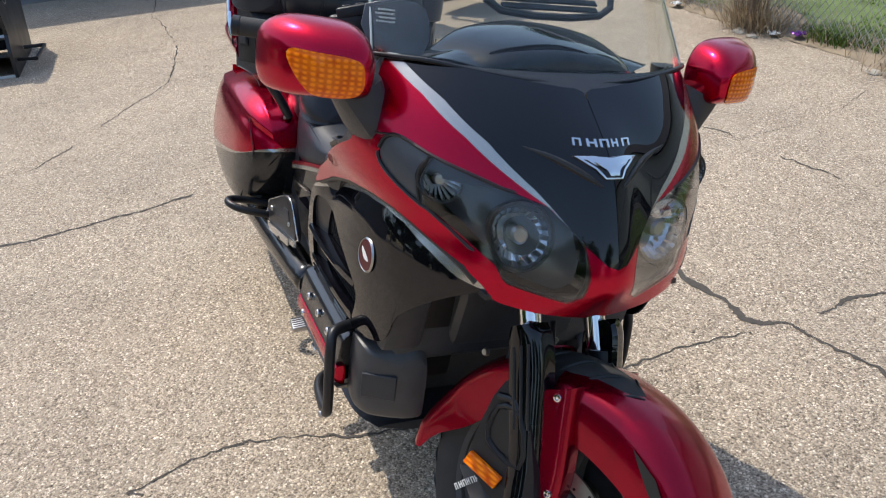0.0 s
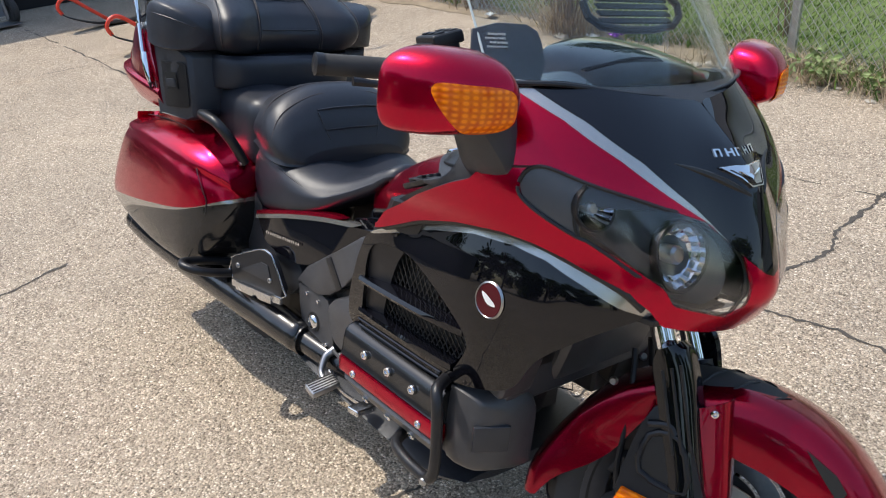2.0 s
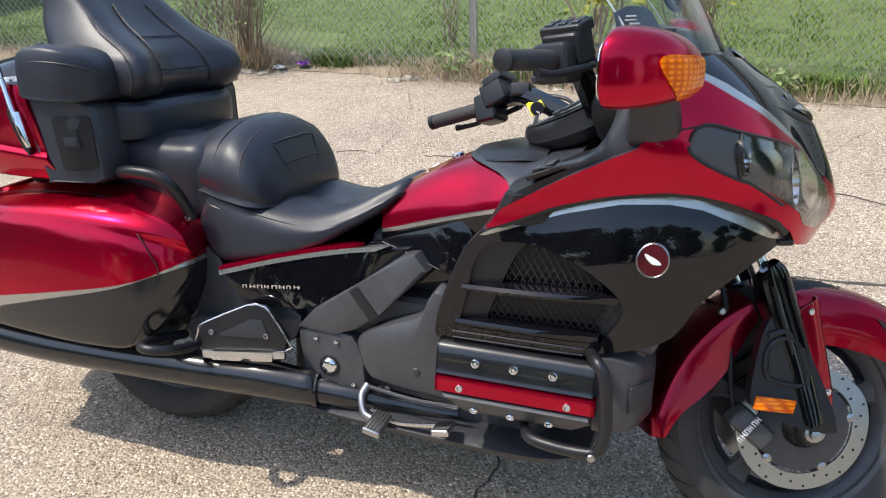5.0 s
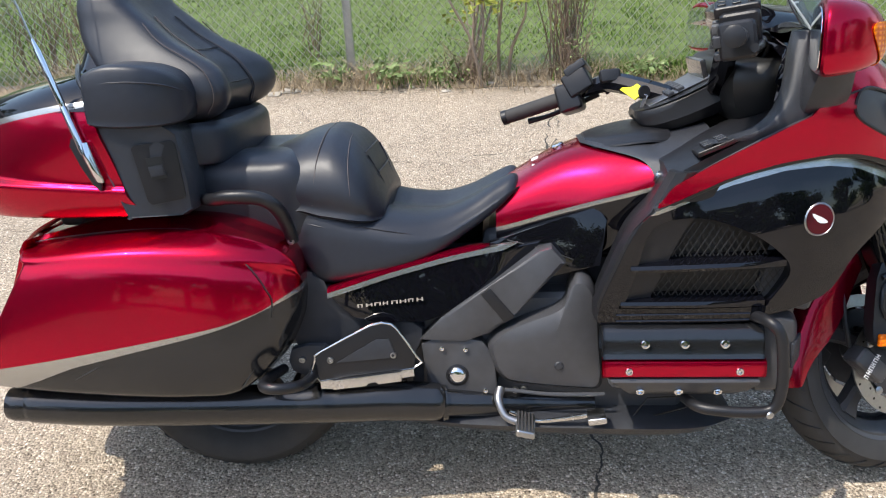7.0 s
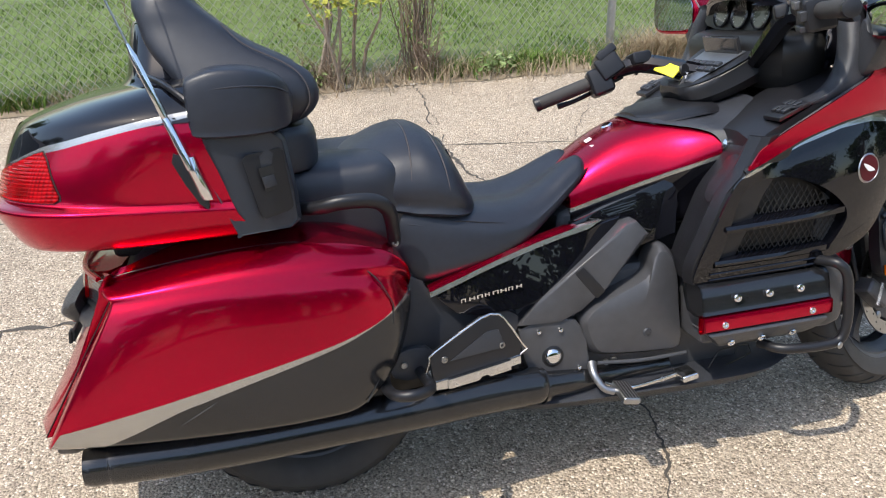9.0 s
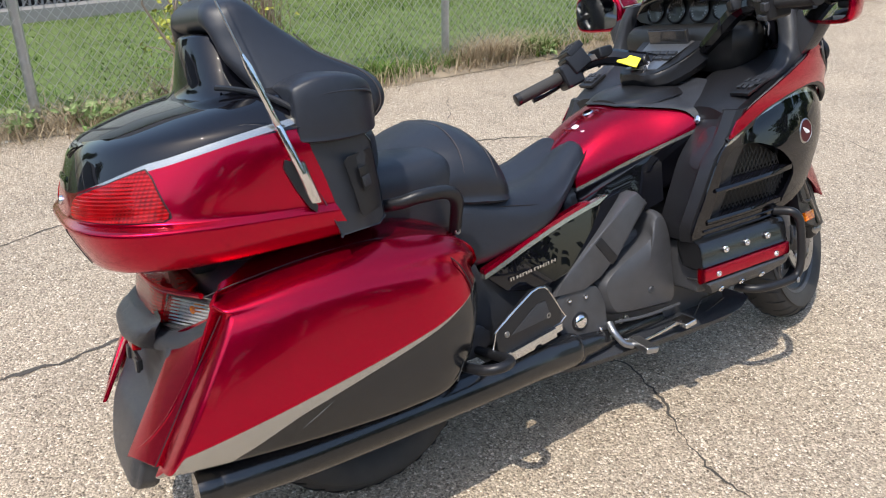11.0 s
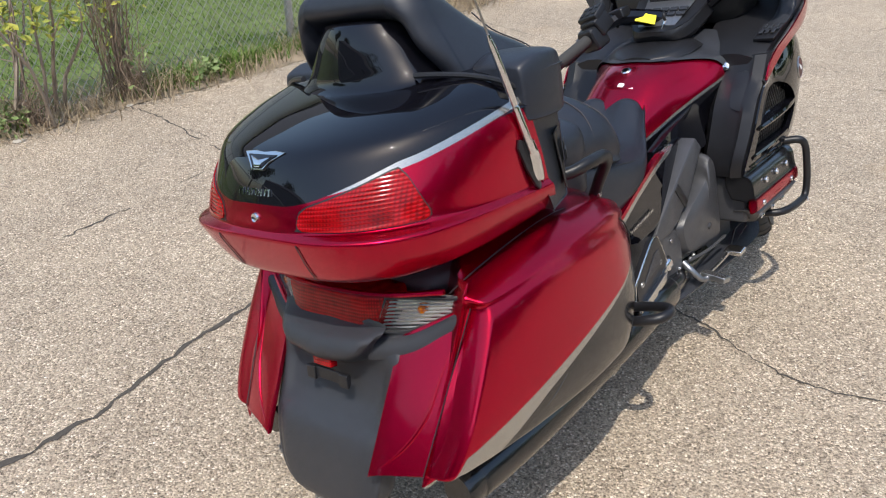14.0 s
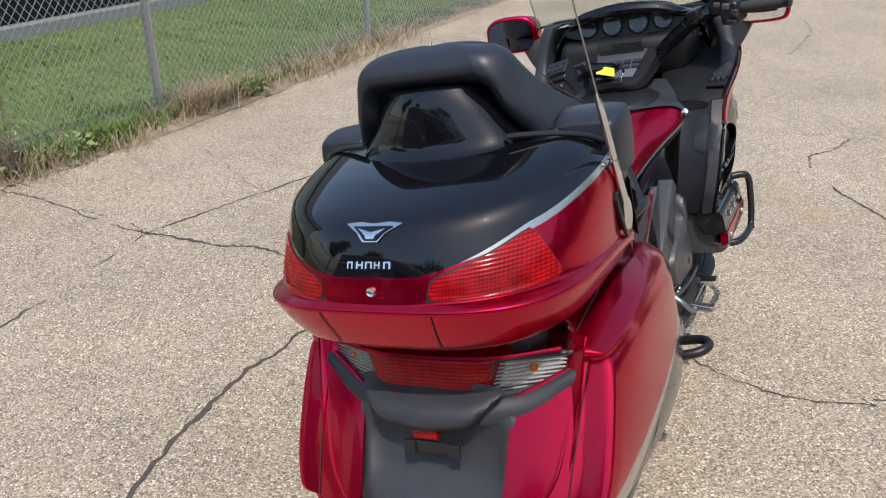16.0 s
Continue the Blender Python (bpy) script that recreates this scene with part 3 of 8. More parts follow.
# headlights: a dark pod with two bowls behind one clear lens, and a grey blank behind it
for side in (-1, 1):
    lamp = thing("headlight")
    lamp.parent = fairing
    fix = (lambda b: b) if side < 0 else flip_y
    split = region([(1.47, 0.268, 1.0), (1.4625, 0.266, 0.959), (1.461, 0.279, 0.92), (1.470, 0.286, 0.875), (1.475, 0.288, 0.84), (1.62, 0.03, 0.72), (1.62, 0.0, 1.0)])
    bm = fairing_grid(0.74, 0.985, 1.34, 60, 90, False, 0.001)
    cut(bm, region(HEADLIGHT), remove=True, side=1)
    cut(bm, split, remove=True, side=1)
    part("lens", fix(thicken(bm, 0.003)), LENS, lamp, "clear curved headlight lens").visible_shadow = False
    bm = fairing_grid(0.85, 0.985, 1.34, 40, 90, False, -0.002)
    cut(bm, region(HEADLIGHT), remove=True, side=1)
    cut(bm, split, remove=True)
    part("blank", fix(thicken(bm, 0.006)), BLANK, lamp, "dark grey blanking panel")
    bm = fairing_grid(0.73, 1.0, 1.32, 40, 60, False, -0.055)
    cut(bm, region([(x - 0.02, y, z) for x, y, z in HEADLIGHT]), remove=True, side=1)
    part("housing", fix(thicken(bm, 0.004)), BLANK, lamp)
    part("pod_floor", fix(block((1.515, -0.115, 0.744), (0.13, 0.19, 0.010), (0, -6, 0), 0.003)), MESH_BLACK, lamp)
    # walls of the pod between the skin and its back
    for k, (y, z, r, d) in enumerate(((0.145, 0.845, 0.055, 0.045), (0.250, 0.915, 0.036, 0.035))):
        x = front_x(y, z) - 0.034 - d * 0.35
        m = aim((x, -y, z), (1.0, -0.12 - 0.06 * k, 0.20))
        prof = [(r, d * 0.55), (r * 0.97, d * 0.35), (r * 0.85, d * 0.05), (r * 0.62, -d * 0.25), (r * 0.3, -d * 0.45), (0.0, -d * 0.5)]
        bm = bmesh.new()
        seg = 40
        rs = [[m @ Vector((q * math.cos(a) * (1 - 0.03 * (i % 2)), q * math.sin(a) * (1 - 0.03 * (i % 2)), h)) for i, a in enumerate(np.linspace(0, 2 * math.pi, seg, endpoint=False))] for q, h in prof]
        rows_mesh(rs, True, False, bm)
        part("reflector", fix(bm), CHROME, lamp, "faceted chrome headlight bowl", sharp=12)
        bm = lathe([(0.0, d * 0.45), (r * 0.22, d * 0.42), (r * 0.30, d * 0.30), (r * 0.28, -d * 0.35)], m, 16)
        part("bulb_shield", fix(bm), STEEL, lamp)
        part("bezel", fix(lathe([(r * 1.0, d * 0.55), (r * 1.10, d * 0.58), (r * 1.14, d * 0.40), (r * 1.10, d * 0.2)], m, 40)), PLASTIC, lamp)


def seam(pts, parent, r=0.0022, mat=PLASTIC, name="seam", n=5):
    """A dark panel gap that follows the skin."""
    return part(name, tube(pts, r, 6, n), mat, parent)


for side in (-1, 1):
    rim = spline([(x, y, z) for x, y, z in HEADLIGHT], 3, True)
    seam([(x, side * (fairing_y(x, z) if x < 1.55 else y), z) for x, y, z in rim], fairing, 0.0035, PLASTIC, "gasket", 1)
    seam([(1.322, side * 0.336, 0.970), (1.35, side * (fairing_y(1.35, 0.966) + 0.0), 0.966), (1.385, side * fairing_y(1.385, 0.972), 0.972)], fairing)
    seam([(x, side * (fairing_y(x, z) + 0.001), z) for x, z in ((1.4625, 0.959), (1.462, 0.94), (1.461, 0.92), (1.464, 0.895), (1.470, 0.875))], fairing, 0.0028, MESH_BLACK, "blank_seam")
# the two slots in the nose
for side in (-1, 1):
    pts = []
    for y, z in ((0.135, 0.992), (0.09, 0.978), (0.05, 0.960), (0.020, 0.944)):
        pts.append((front_x(y, z) - 0.002, side * y, z))
    part("nose_slot", tube(pts, [0.002, 0.006, 0.007, 0.003], 8, 5), MESH_BLACK, fairing)

# badge on the nose: plain raised shapes
badge = thing("nose_badge")
badge.parent = fairing


def nose_place(y, z, d):
    return Vector((front_x(y, z) + 0.001 + d, y, z))


part("wing", slab([(-0.062, 0.986), (-0.03, 0.989), (0, 0.987), (0.03, 0.989), (0.062, 0.986), (0.03, 0.972), (0.018, 0.958), (-0.018, 0.958), (-0.03, 0.972)], nose_place, 0.004, 1, bevel=0.001), CHROME, badge, "chrome winged badge")
part("field", slab([(-0.046, 0.983), (0.046, 0.983), (0.024, 0.973), (0.014, 0.961), (-0.014, 0.961), (-0.024, 0.973)], nose_place, 0.005, 1, bevel=0.0005), BLACK, badge)
part("emblem", slab([(-0.03, 0.981), (0, 0.976), (0.03, 0.981), (0.012, 0.972), (0.009, 0.964), (-0.009, 0.964), (-0.012, 0.972)], nose_place, 0.006, 1, bevel=0.0005), CHROME, badge)
bars((front_x(0.06, 1.002) + 0.002, -0.058, 0.999), (0, 1, 0), (-0.5, 0, 0.86), (0.118, 0.013), 5, CHROME, badge, "lettering", 0.003)

# side panels with their grilles
for side in (-1, 1):
    line = [(1.0, 0.757), (1.139, 0.812), (1.24, 0.833), (1.345, 0.844), (1.40, 0.840), (1.45, 0.827), (1.53, 0.795), (1.56, 0.768)]
    part("panel_gap", tube([(x, side * (fairing_y(x, z + 0.003) - 0.010), z + 0.003) for x, z in line], 0.008, 8, 4), MESH_BLACK, fairing)
SIDE = [(1.0, 0.757), (1.139, 0.812), (1.24, 0.833), (1.345, 0.844), (1.40, 0.840), (1.45, 0.827), (1.53, 0.795), (1.560, 0.766), (1.558, 0.752), (1.503, 0.714), (1.425, 0.648), (1.386, 0.58), (1.34, 0.548), (1.235, 0.520), (1.05, 0.503), (0.905, 0.499), (0.895, 0.546), (0.925, 0.63), (0.961, 0.712)]
SIDE_BLACK = [(0.80, 0.735), (1.0, 0.751), (1.149, 0.797), (1.26, 0.818), (1.35, 0.822), (1.41, 0.814), (1.476, 0.789), (1.528, 0.764), (1.575, 0.748), (1.51, 0.69), (1.45, 0.62), (1.42, 0.55), (1.42, 0.40), (0.80, 0.40)]
GRILLE = [(0.984, 0.700), (1.012, 0.733), (1.06, 0.741), (1.125, 0.733), (1.203, 0.702), (1.262, 0.660), (1.281, 0.632), (1.279, 0.606), (1.245, 0.552), (1.225, 0.543), (0.945, 0.541), (0.948, 0.558), (0.965, 0.62)]
for side in (-1, 1):
    fix = (lambda b: b) if side < 0 else flip_y
    panel = thing("side_panel")
    panel.parent = fairing
    bm = fairing_grid(0.485, 0.86, 0.87, 60, 60, False)
    g1, g2, g3 = inside(spline(SIDE, 3, True)), inside(SIDE_BLACK), inside(spline(GRILLE, 3, True))
    cut(bm, lambda c: 1.60 - c.x, remove=True)
    cut(bm, lambda c: g1(c.x, c.z), remove=True, side=1)
    cut(bm, lambda c: g2(c.x, c.z), 1, side=1)
    cut(bm, lambda c: g3(c.x, c.z), remove=True)
    part("skin", fix(thicken(bm, 0.005)), BLACK, panel, "gloss black side panel with a silver edge", mats=(SILVER,))
    # recess behind the grille, its fins and wire
    part("grille_recess", fix(slab(GRILLE, lambda a, b, d: Vector((a, -0.315 + d + 0.02 * max(0, (a - 1.15) / 0.13), b)), 0.03, 2, bevel=0)), MESH_BLACK, panel)
    ring = spline(GRILLE, 4, True)
    rows = [[(x, -(fairing_y(x, z) - d), z) for x, z in ring] for d in (0.001, 0.02, 0.045)]
    part("grille_surround", fix(rows_mesh(rows, True, False)), BLACK, panel)
    for (xa, za, xb, zb, lip) in ((0.955, 0.632, 1.272, 0.640, 0.014), (0.938, 0.549, 1.238, 0.549, 0.010)):
        rs = []
        for t in np.linspace(0, 1, 12):
            x, z = xa + (xb - xa) * t, za + (zb - za) * t
            y = fairing_y(x, z)
            o = lip * math.sin(math.pi * min(1, 0.25 + t * 0.75))
            rs.append([(x, -y - o * 0.6, z - 0.004), (x, -y - o * 0.75, z + 0.002), (x, -y - o * 0.3, z + 0.009), (x, -y + 0.045, z + 0.020), (x, -y + 0.045, z + 0.008)])
        part("fin", fix(rows_mesh(rs, True, True)), BLACK, panel, "gloss black air fin")
    bm = bmesh.new()
    for lo, hi in ((0.565, 0.622), (0.655, 0.735)):
        g = inside([(x, z) for x, z in spline(GRILLE, 3, True)])
        for sgn in (1, -1):
            for x in np.arange(0.90, 1.40, 0.0155):
                pts = []
                for k in range(9):
                    z = lo + (hi - lo) * k / 8
                    px = x + sgn * (z - 0.6) * 0.62
                    if g(px, z) < -0.006 and px > 1.005:
                        pts.append((px, -(fairing_y(px, z) - 0.026 - 0.0008 * sgn), z))
                if len(pts) > 1:
                    tube([pts[0], pts[-1]], 0.0016, 4, 1, bm)
    part("grille_wire", fix(bm), MESH_BLACK, panel, "diamond wire mesh")
    # round badge
    at = on_fairing(1.330, 0.726, 0.0)
    m = aim(at, (0.14, -1, 0.0))
    bd = part("side_badge", fix(lathe([(0.0, 0.002), (0.0275, 0.002), (0.029, 0.004), (0.0305, 0.003), (0.032, 0.0)], m, 40)), STEEL, panel, "round steel-ringed badge")
    part("field", fix(lathe([(0.0, 0.0032), (0.0275, 0.0032), (0.0275, 0.0)], m, 40)), material("badge_maroon", (0.07, 0.004, 0.008), 0.35, spec=0.3), bd)
    part("wing_shape", fix(slab([(-0.016, 0.012), (-0.004, 0.008), (0.012, 0.0), (0.016, -0.006), (0.0, -0.006), (-0.008, 0.0), (-0.014, 0.006)], lambda a, b, d: m @ Vector((a, b, 0.0034 + d)), 0.001, 2, bevel=0)), WHITE, bd)
    # the narrow lower slats under the grille
    for k, z in enumerate((0.525, 0.510)):
        pts = [(x, -(fairing_y(x, z) + 0.001), z + 0.006 * (x - 0.9)) for x in np.linspace(0.93, 1.21, 6)]
        part("slat", fix(tube(pts, 0.0035, 6, 3)), BLACK, panel)

# ---- inner fairing, dash, bars, windshield, mirrors ----
inner = thing("cockpit")
inner.parent = bike
SHIELD = curve_of([0.46, 0.50, 0.546, 0.63, 0.712, 0.757, 0.81, 0.84], [0.915, 0.906, 0.898, 0.928, 0.964, 1.003, 1.035, 1.05])
for side in (-1, 1):
    fix = (lambda b: b) if side < 0 else flip_y
    # leg shield behind the side panel, and the shelf above it
    rs = []
    for z in np.linspace(0.50, 0.835, 14):
        e, w = float(SHIELD(z)), float(WIDE(z))
        rs.append([(e + 0.012, -w + 0.004, z), (e - 0.008, -w + 0.012, z), (e - 0.016, -w + 0.045, z), (e - 0.005, -0.30, z), (e - 0.002, -0.22, z), (e + 0.03, -0.195, z), (e + 0.10, -0.19, z), (e + 0.10, -w + 0.02, z)])
    part("leg_shield", fix(rows_mesh(rs, True, True)), PLASTIC, inner)
    rs = []
    for x, z0, z1, y0, y1 in ((1.03, 0.815, 0.838, 0.352, 0.19), (1.06, 0.838, 0.850, 0.350, 0.16), (1.12, 0.868, 0.876, 0.348, 0.13), (1.20, 0.905, 0.905, 0.345, 0.12), (1.27, 0.930, 0.930, 0.325, 0.12), (1.30, 0.945, 0.94, 0.30, 0.12)):
        rs.append([(x, -y0, z0 - 0.02), (x, -y0 + 0.004, z0 - 0.002), (x, -y0 + 0.016, z0 + 0.004), (x, -(y0 + y1) / 2, z1 + 0.003), (x, -y1 - 0.01, z1), (x, -y1, z1 - 0.015), (x, -y1, z1 - 0.06), (x, -y0, z1 - 0.06)])
    part("shelf", fix(loft(rs, 3, 2)), PLASTIC, inner)
    part("shelf_trim", fix(tube([(1.035, -0.360, 0.800), (1.144, -0.357, 0.862), (1.243, -0.353, 0.909), (1.290, -0.345, 0.928), (1.322, -0.333, 0.962)], 0.006, 8)), GRAINED, inner)
    part("switch_pad", fix(block((1.115, -0.315, 0.880), (0.075, 0.062, 0.012), (0, -20, 0), 0.004)), PLASTIC, inner)
    for i in range(3):
        for j in range(2):
            part("switch", fix(block((1.100 + 0.026 * j, -0.332 + 0.017 * i, 0.882 + 0.0095 * j + 0.003), (0.018, 0.011, 0.008), (0, -20, 0), 0.002)), GRAINED, inner)
    # inner wall of the fairing up to the windshield
    bm = fairing_grid(0.92, 1.092, 1.27, 24, 40, False, -0.02)
    cut(bm, lambda c: c.x - 1.283, remove=True)
    part("inner_wall", fix(thicken(bm, 0.006)), GRAINED, inner)
    # pillar beside the mirror stalk
    rs = []
    for z, x, y in ((0.890, 1.10, 0.345), (0.902, 1.165, 0.346), (0.925, 1.208, 0.344), (0.965, 1.232, 0.338), (1.01, 1.243, 0.328), (1.05, 1.250, 0.315), (1.088, 1.262, 0.300)):
        rs.append([(x, -y + 0.03, z), (x + 0.006, -y + 0.008, z), (x + 0.02, -y, z), (1.285, -y + 0.003, z), (1.315, -y + 0.025, z), (1.315, -y + 0.05, z), (x + 0.04, -y + 0.055, z), (x + 0.008, -y + 0.045, z)])
    part("pillar", fix(loft(rs, 5, 4)), GRAINED, inner, "dark moulded pillar rising to the mirror")
part("key_lock", lathe([(0, 0.004), (0.008, 0.004), (0.012, 0.002), (0.013, -0.004)], aim((1.022, -0.232, 0.806), (-1, -0.1, 0.35)), 18), CHROME, inner)
part("shield_pocket", slab([(-0.275, 0.70), (-0.345, 0.70), (-0.35, 0.78), (-0.27, 0.785)], lambda a, b, d: Vector((float(SHIELD(b)) - 0.006 - d, a, b)), 0.004, 3, bevel=0.001), PLASTIC, inner)

# dash: hood, cluster with dials, centre panel
hood = []
for y, h, f in ((-0.262, 1.005, 1.27), (-0.235, 1.05, 1.29), (-0.19, 1.09, 1.33), (-0.12, 1.125, 1.38), (0.0, 1.14, 1.40), (0.12, 1.125, 1.38), (0.19, 1.09, 1.33), (0.235, 1.05, 1.29), (0.262, 1.005, 1.27)):
    r = 0.11 * (y / 0.26) ** 2
    hood.append([(1.19 + r, y, h - 0.03), (1.165 + r, y, h - 0.012), (1.168 + r, y, h), (1.20 + r * 0.7, y, h + 0.010), (f - 0.03, y, h - 0.015), (f, y, h - 0.04), (f - 0.03, y, h - 0.055)])
part("dash_hood", loft(hood, 5, 3), BLACK, inner)
part("dash_body", loft([[(1.175 + r, -w, z), (1.168 + r, 0, z), (1.175 + r, w, z), (1.30, w * 1.05, z), (1.37, 0, z), (1.30, -w * 1.05, z)] for z, w, r in ((0.90, 0.17, 0.03), (0.94, 0.19, 0.01), (0.99, 0.20, 0.0), (1.025, 0.19, 0.01), (1.035, 0.16, 0.03))], 5, 3), MESH_BLACK, inner)
part("cluster_face", slab([(-0.19, 1.045), (-0.19, 1.085), (-0.12, 1.112), (0, 1.122), (0.12, 1.112), (0.19, 1.085), (0.19, 1.045), (0, 1.03)], lambda a, b, d: Vector((1.232 + (b - 1.05) * 0.25 - d, a, b)), 0.006, 3, bevel=0.001), MESH_BLACK, inner)
DIAL = material("dial_face", (0.02, 0.02, 0.022), 0.25, 0, 0.6)
for y, r in ((-0.125, 0.030), (-0.045, 0.034), (0.045, 0.034), (0.125, 0.030)):
    m = aim((1.228, y, 1.072), (-1, 0, 0.28))
    d = part("dial", lathe([(0, 0.002), (r * 0.9, 0.002), (r, 0.006), (r * 1.06, 0.004), (r * 1.08, 0.0)], m, 32), DIAL, inner, "round dial with pale ticks")
    bm = bmesh.new()
    for a in np.linspace(-2.3, 2.3, 15):
        p = [m @ Vector((r * q * math.sin(a + s), r * q * math.cos(a + s), 0.003)) for q, s in ((0.66, 0.02), (0.84, 0.02), (0.84, -0.02), (0.66, -0.02))]
        bm.faces.new([bm.verts.new(v) for v in p])
    part("tick_ring", bm, ALLOY, d)
part("screen", block((1.148, 0.0, 1.005), (0.012, 0.15, 0.055), (0, -14, 0), 0.003), DIAL, inner)
part("console", loft([[(x + 0.012, -w * 0.86, z - h), (x, -w, z - 0.02), (x, -w + 0.004, z - 0.004), (x, -w + 0.016, z), (x, w - 0.016, z), (x, w - 0.004, z - 0.004), (x, w, z - 0.02), (x + 0.012, w * 0.86, z - h)] for x, w, z, h in ((1.000, 0.045, 0.926, 0.03), (1.010, 0.066, 0.930, 0.045), (1.04, 0.088, 0.940, 0.06), (1.10, 0.106, 0.964, 0.072), (1.16, 0.116, 0.992, 0.08), (1.20, 0.12, 1.012, 0.085))], 5, 2), PLASTIC, inner, "black raised centre console")
part("console_face", slab([(1.03, -0.062), (1.03, 0.062), (1.16, 0.085), (1.16, -0.085)], lambda a, b, d: Vector((a, b, 0.936 + (a - 1.03) * 0.44 + d)), 0.003, 1, bevel=0.001), ALLOY, inner, "silver switch panel")
for i in range(5):
    for j in range(2):
        part("button", block((1.075 + 0.022 * j, -0.062 + 0.031 * i, 0.963 + 0.0097 * j), (0.016, 0.026, 0.008), (0, -22, 0), 0.002), GRAINED, inner)
# ignition key with a yellow tag
key = thing("ignition_key", None)
key.parent = inner
part("blade", block((1.020, -0.030, 0.940), (0.010, 0.004, 0.05), (20, 15, 0), 0.001), CHROME, key)
part("bow", lathe([(0, -0.004), (0.014, -0.004), (0.016, 0), (0.014, 0.004), (0, 0.004)], pose(1.022, -0.034, 0.968, 80, 0, 20), 18), PLASTIC, key)
part("tag", block((1.005, 0.020, 0.968), (0.035, 0.062, 0.004), (25, -40, 12), 0.001), YELLOW, key, "yellow plastic key tag")

EDGE_TINT = material("pale_acrylic_edge", (0.42, 0.47, 0.46), 0.2)
# windshield with its lower trim and the vent
screen = thing("windshield")
screen.parent = fairing
base = [(1.280, 0.318, 1.090), (1.33, 0.288, 1.094), (1.385, 0.243, 1.098), (1.43, 0.165, 1.089), (1.452, 0.08, 1.080), (1.458, 0.0, 1.077)]
base = [(1.28 + (x - 1.28) * 0.80, y, z) for x, y, z in base]
base = base + [(x, -y, z) for x, y, z in base[-2::-1]]
rs = []
for k, h in enumerate(np.linspace(0, 0.36, 9)):
    rs.append([(x - h * 0.62 - 0.1 * h * h, y * (1 - 0.28 * h - 1.1 * max(0, h - 0.2) ** 2), z + h * (0.98 - 0.25 * abs(y))) for x, y, z in base])
part("pane", thicken(rows_mesh([list(map(tuple, spline(r, 5))) for r in rs], False, False), 0.004), SMOKED, screen, "clear windshield").visible_shadow = False
part("pane_edge", tube([rs[k][0] for k in range(9)] + list(rs[8])[1:-1] + [rs[k][-1] for k in range(8, -1, -1)], 0.0022, 6, 1), EDGE_TINT, screen, "pale polished edge")
part("trim", tube([(x + 0.002, y * 1.01, z - 0.002) for x, y, z in base], 0.0045, 8, 5), PLASTIC, screen, "black rubber trim")
part("inner_cover", loft([[(x - 0.03 - k * 0.10, y * (0.80 - 0.45 * k), z - 0.006 + k * (0.060 - 0.12 * abs(y))) for x, y, z in base] for k in (0, 0.35, 0.75, 1.0)], 4, 5, closed=False, caps=False), BLACK, screen)
# label and the smoked wing behind the pane's corner
wing = part("inner_wing", slab([(-0.318, 1.100), (-0.240, 1.092), (-0.225, 1.150), (-0.24, 1.178), (-0.318, 1.168)], lambda a, b, d: Vector((1.262 + (a + 0.318) * 0.60 - (b - 1.10) * 0.55 - d, a, b)), 0.003, 2, bevel=0.001), DIAL, screen, "dark smoked inner wing panel")
for k in range(4):
    bars((1.2505 - 0.0036 * k + 0.004 * (k % 2), -0.3045 + 0.004 * (k % 2), 1.140 + 0.0066 * k), (0.60, 1, 0), (-0.5, 0, 1), (0.034 - 0.004 * (k % 2), 0.0032), 7, WHITE, wing, "lettering", 0.001)
vent = thing("vent")
vent.parent = screen
part("vent_frame", tube([(1.300, -0.100, 1.178), (1.300, 0.100, 1.178), (1.270, 0.108, 1.232), (1.270, -0.108, 1.232)], 0.007, 8, 3, closed=True), GRAINED, vent)
for k in range(4):
    part("slat", block((1.294 - 0.007 * k, 0, 1.187 + 0.012 * k), (0.014, 0.195, 0.004), (0, 30, 0), 0.001), GRAINED, vent)

# mirrors with their turn signals
def toe_in(bm):
    for v in bm.verts:
        v.co.x += 0.25 * (v.co.y + 0.455) - 0.008
    return bm


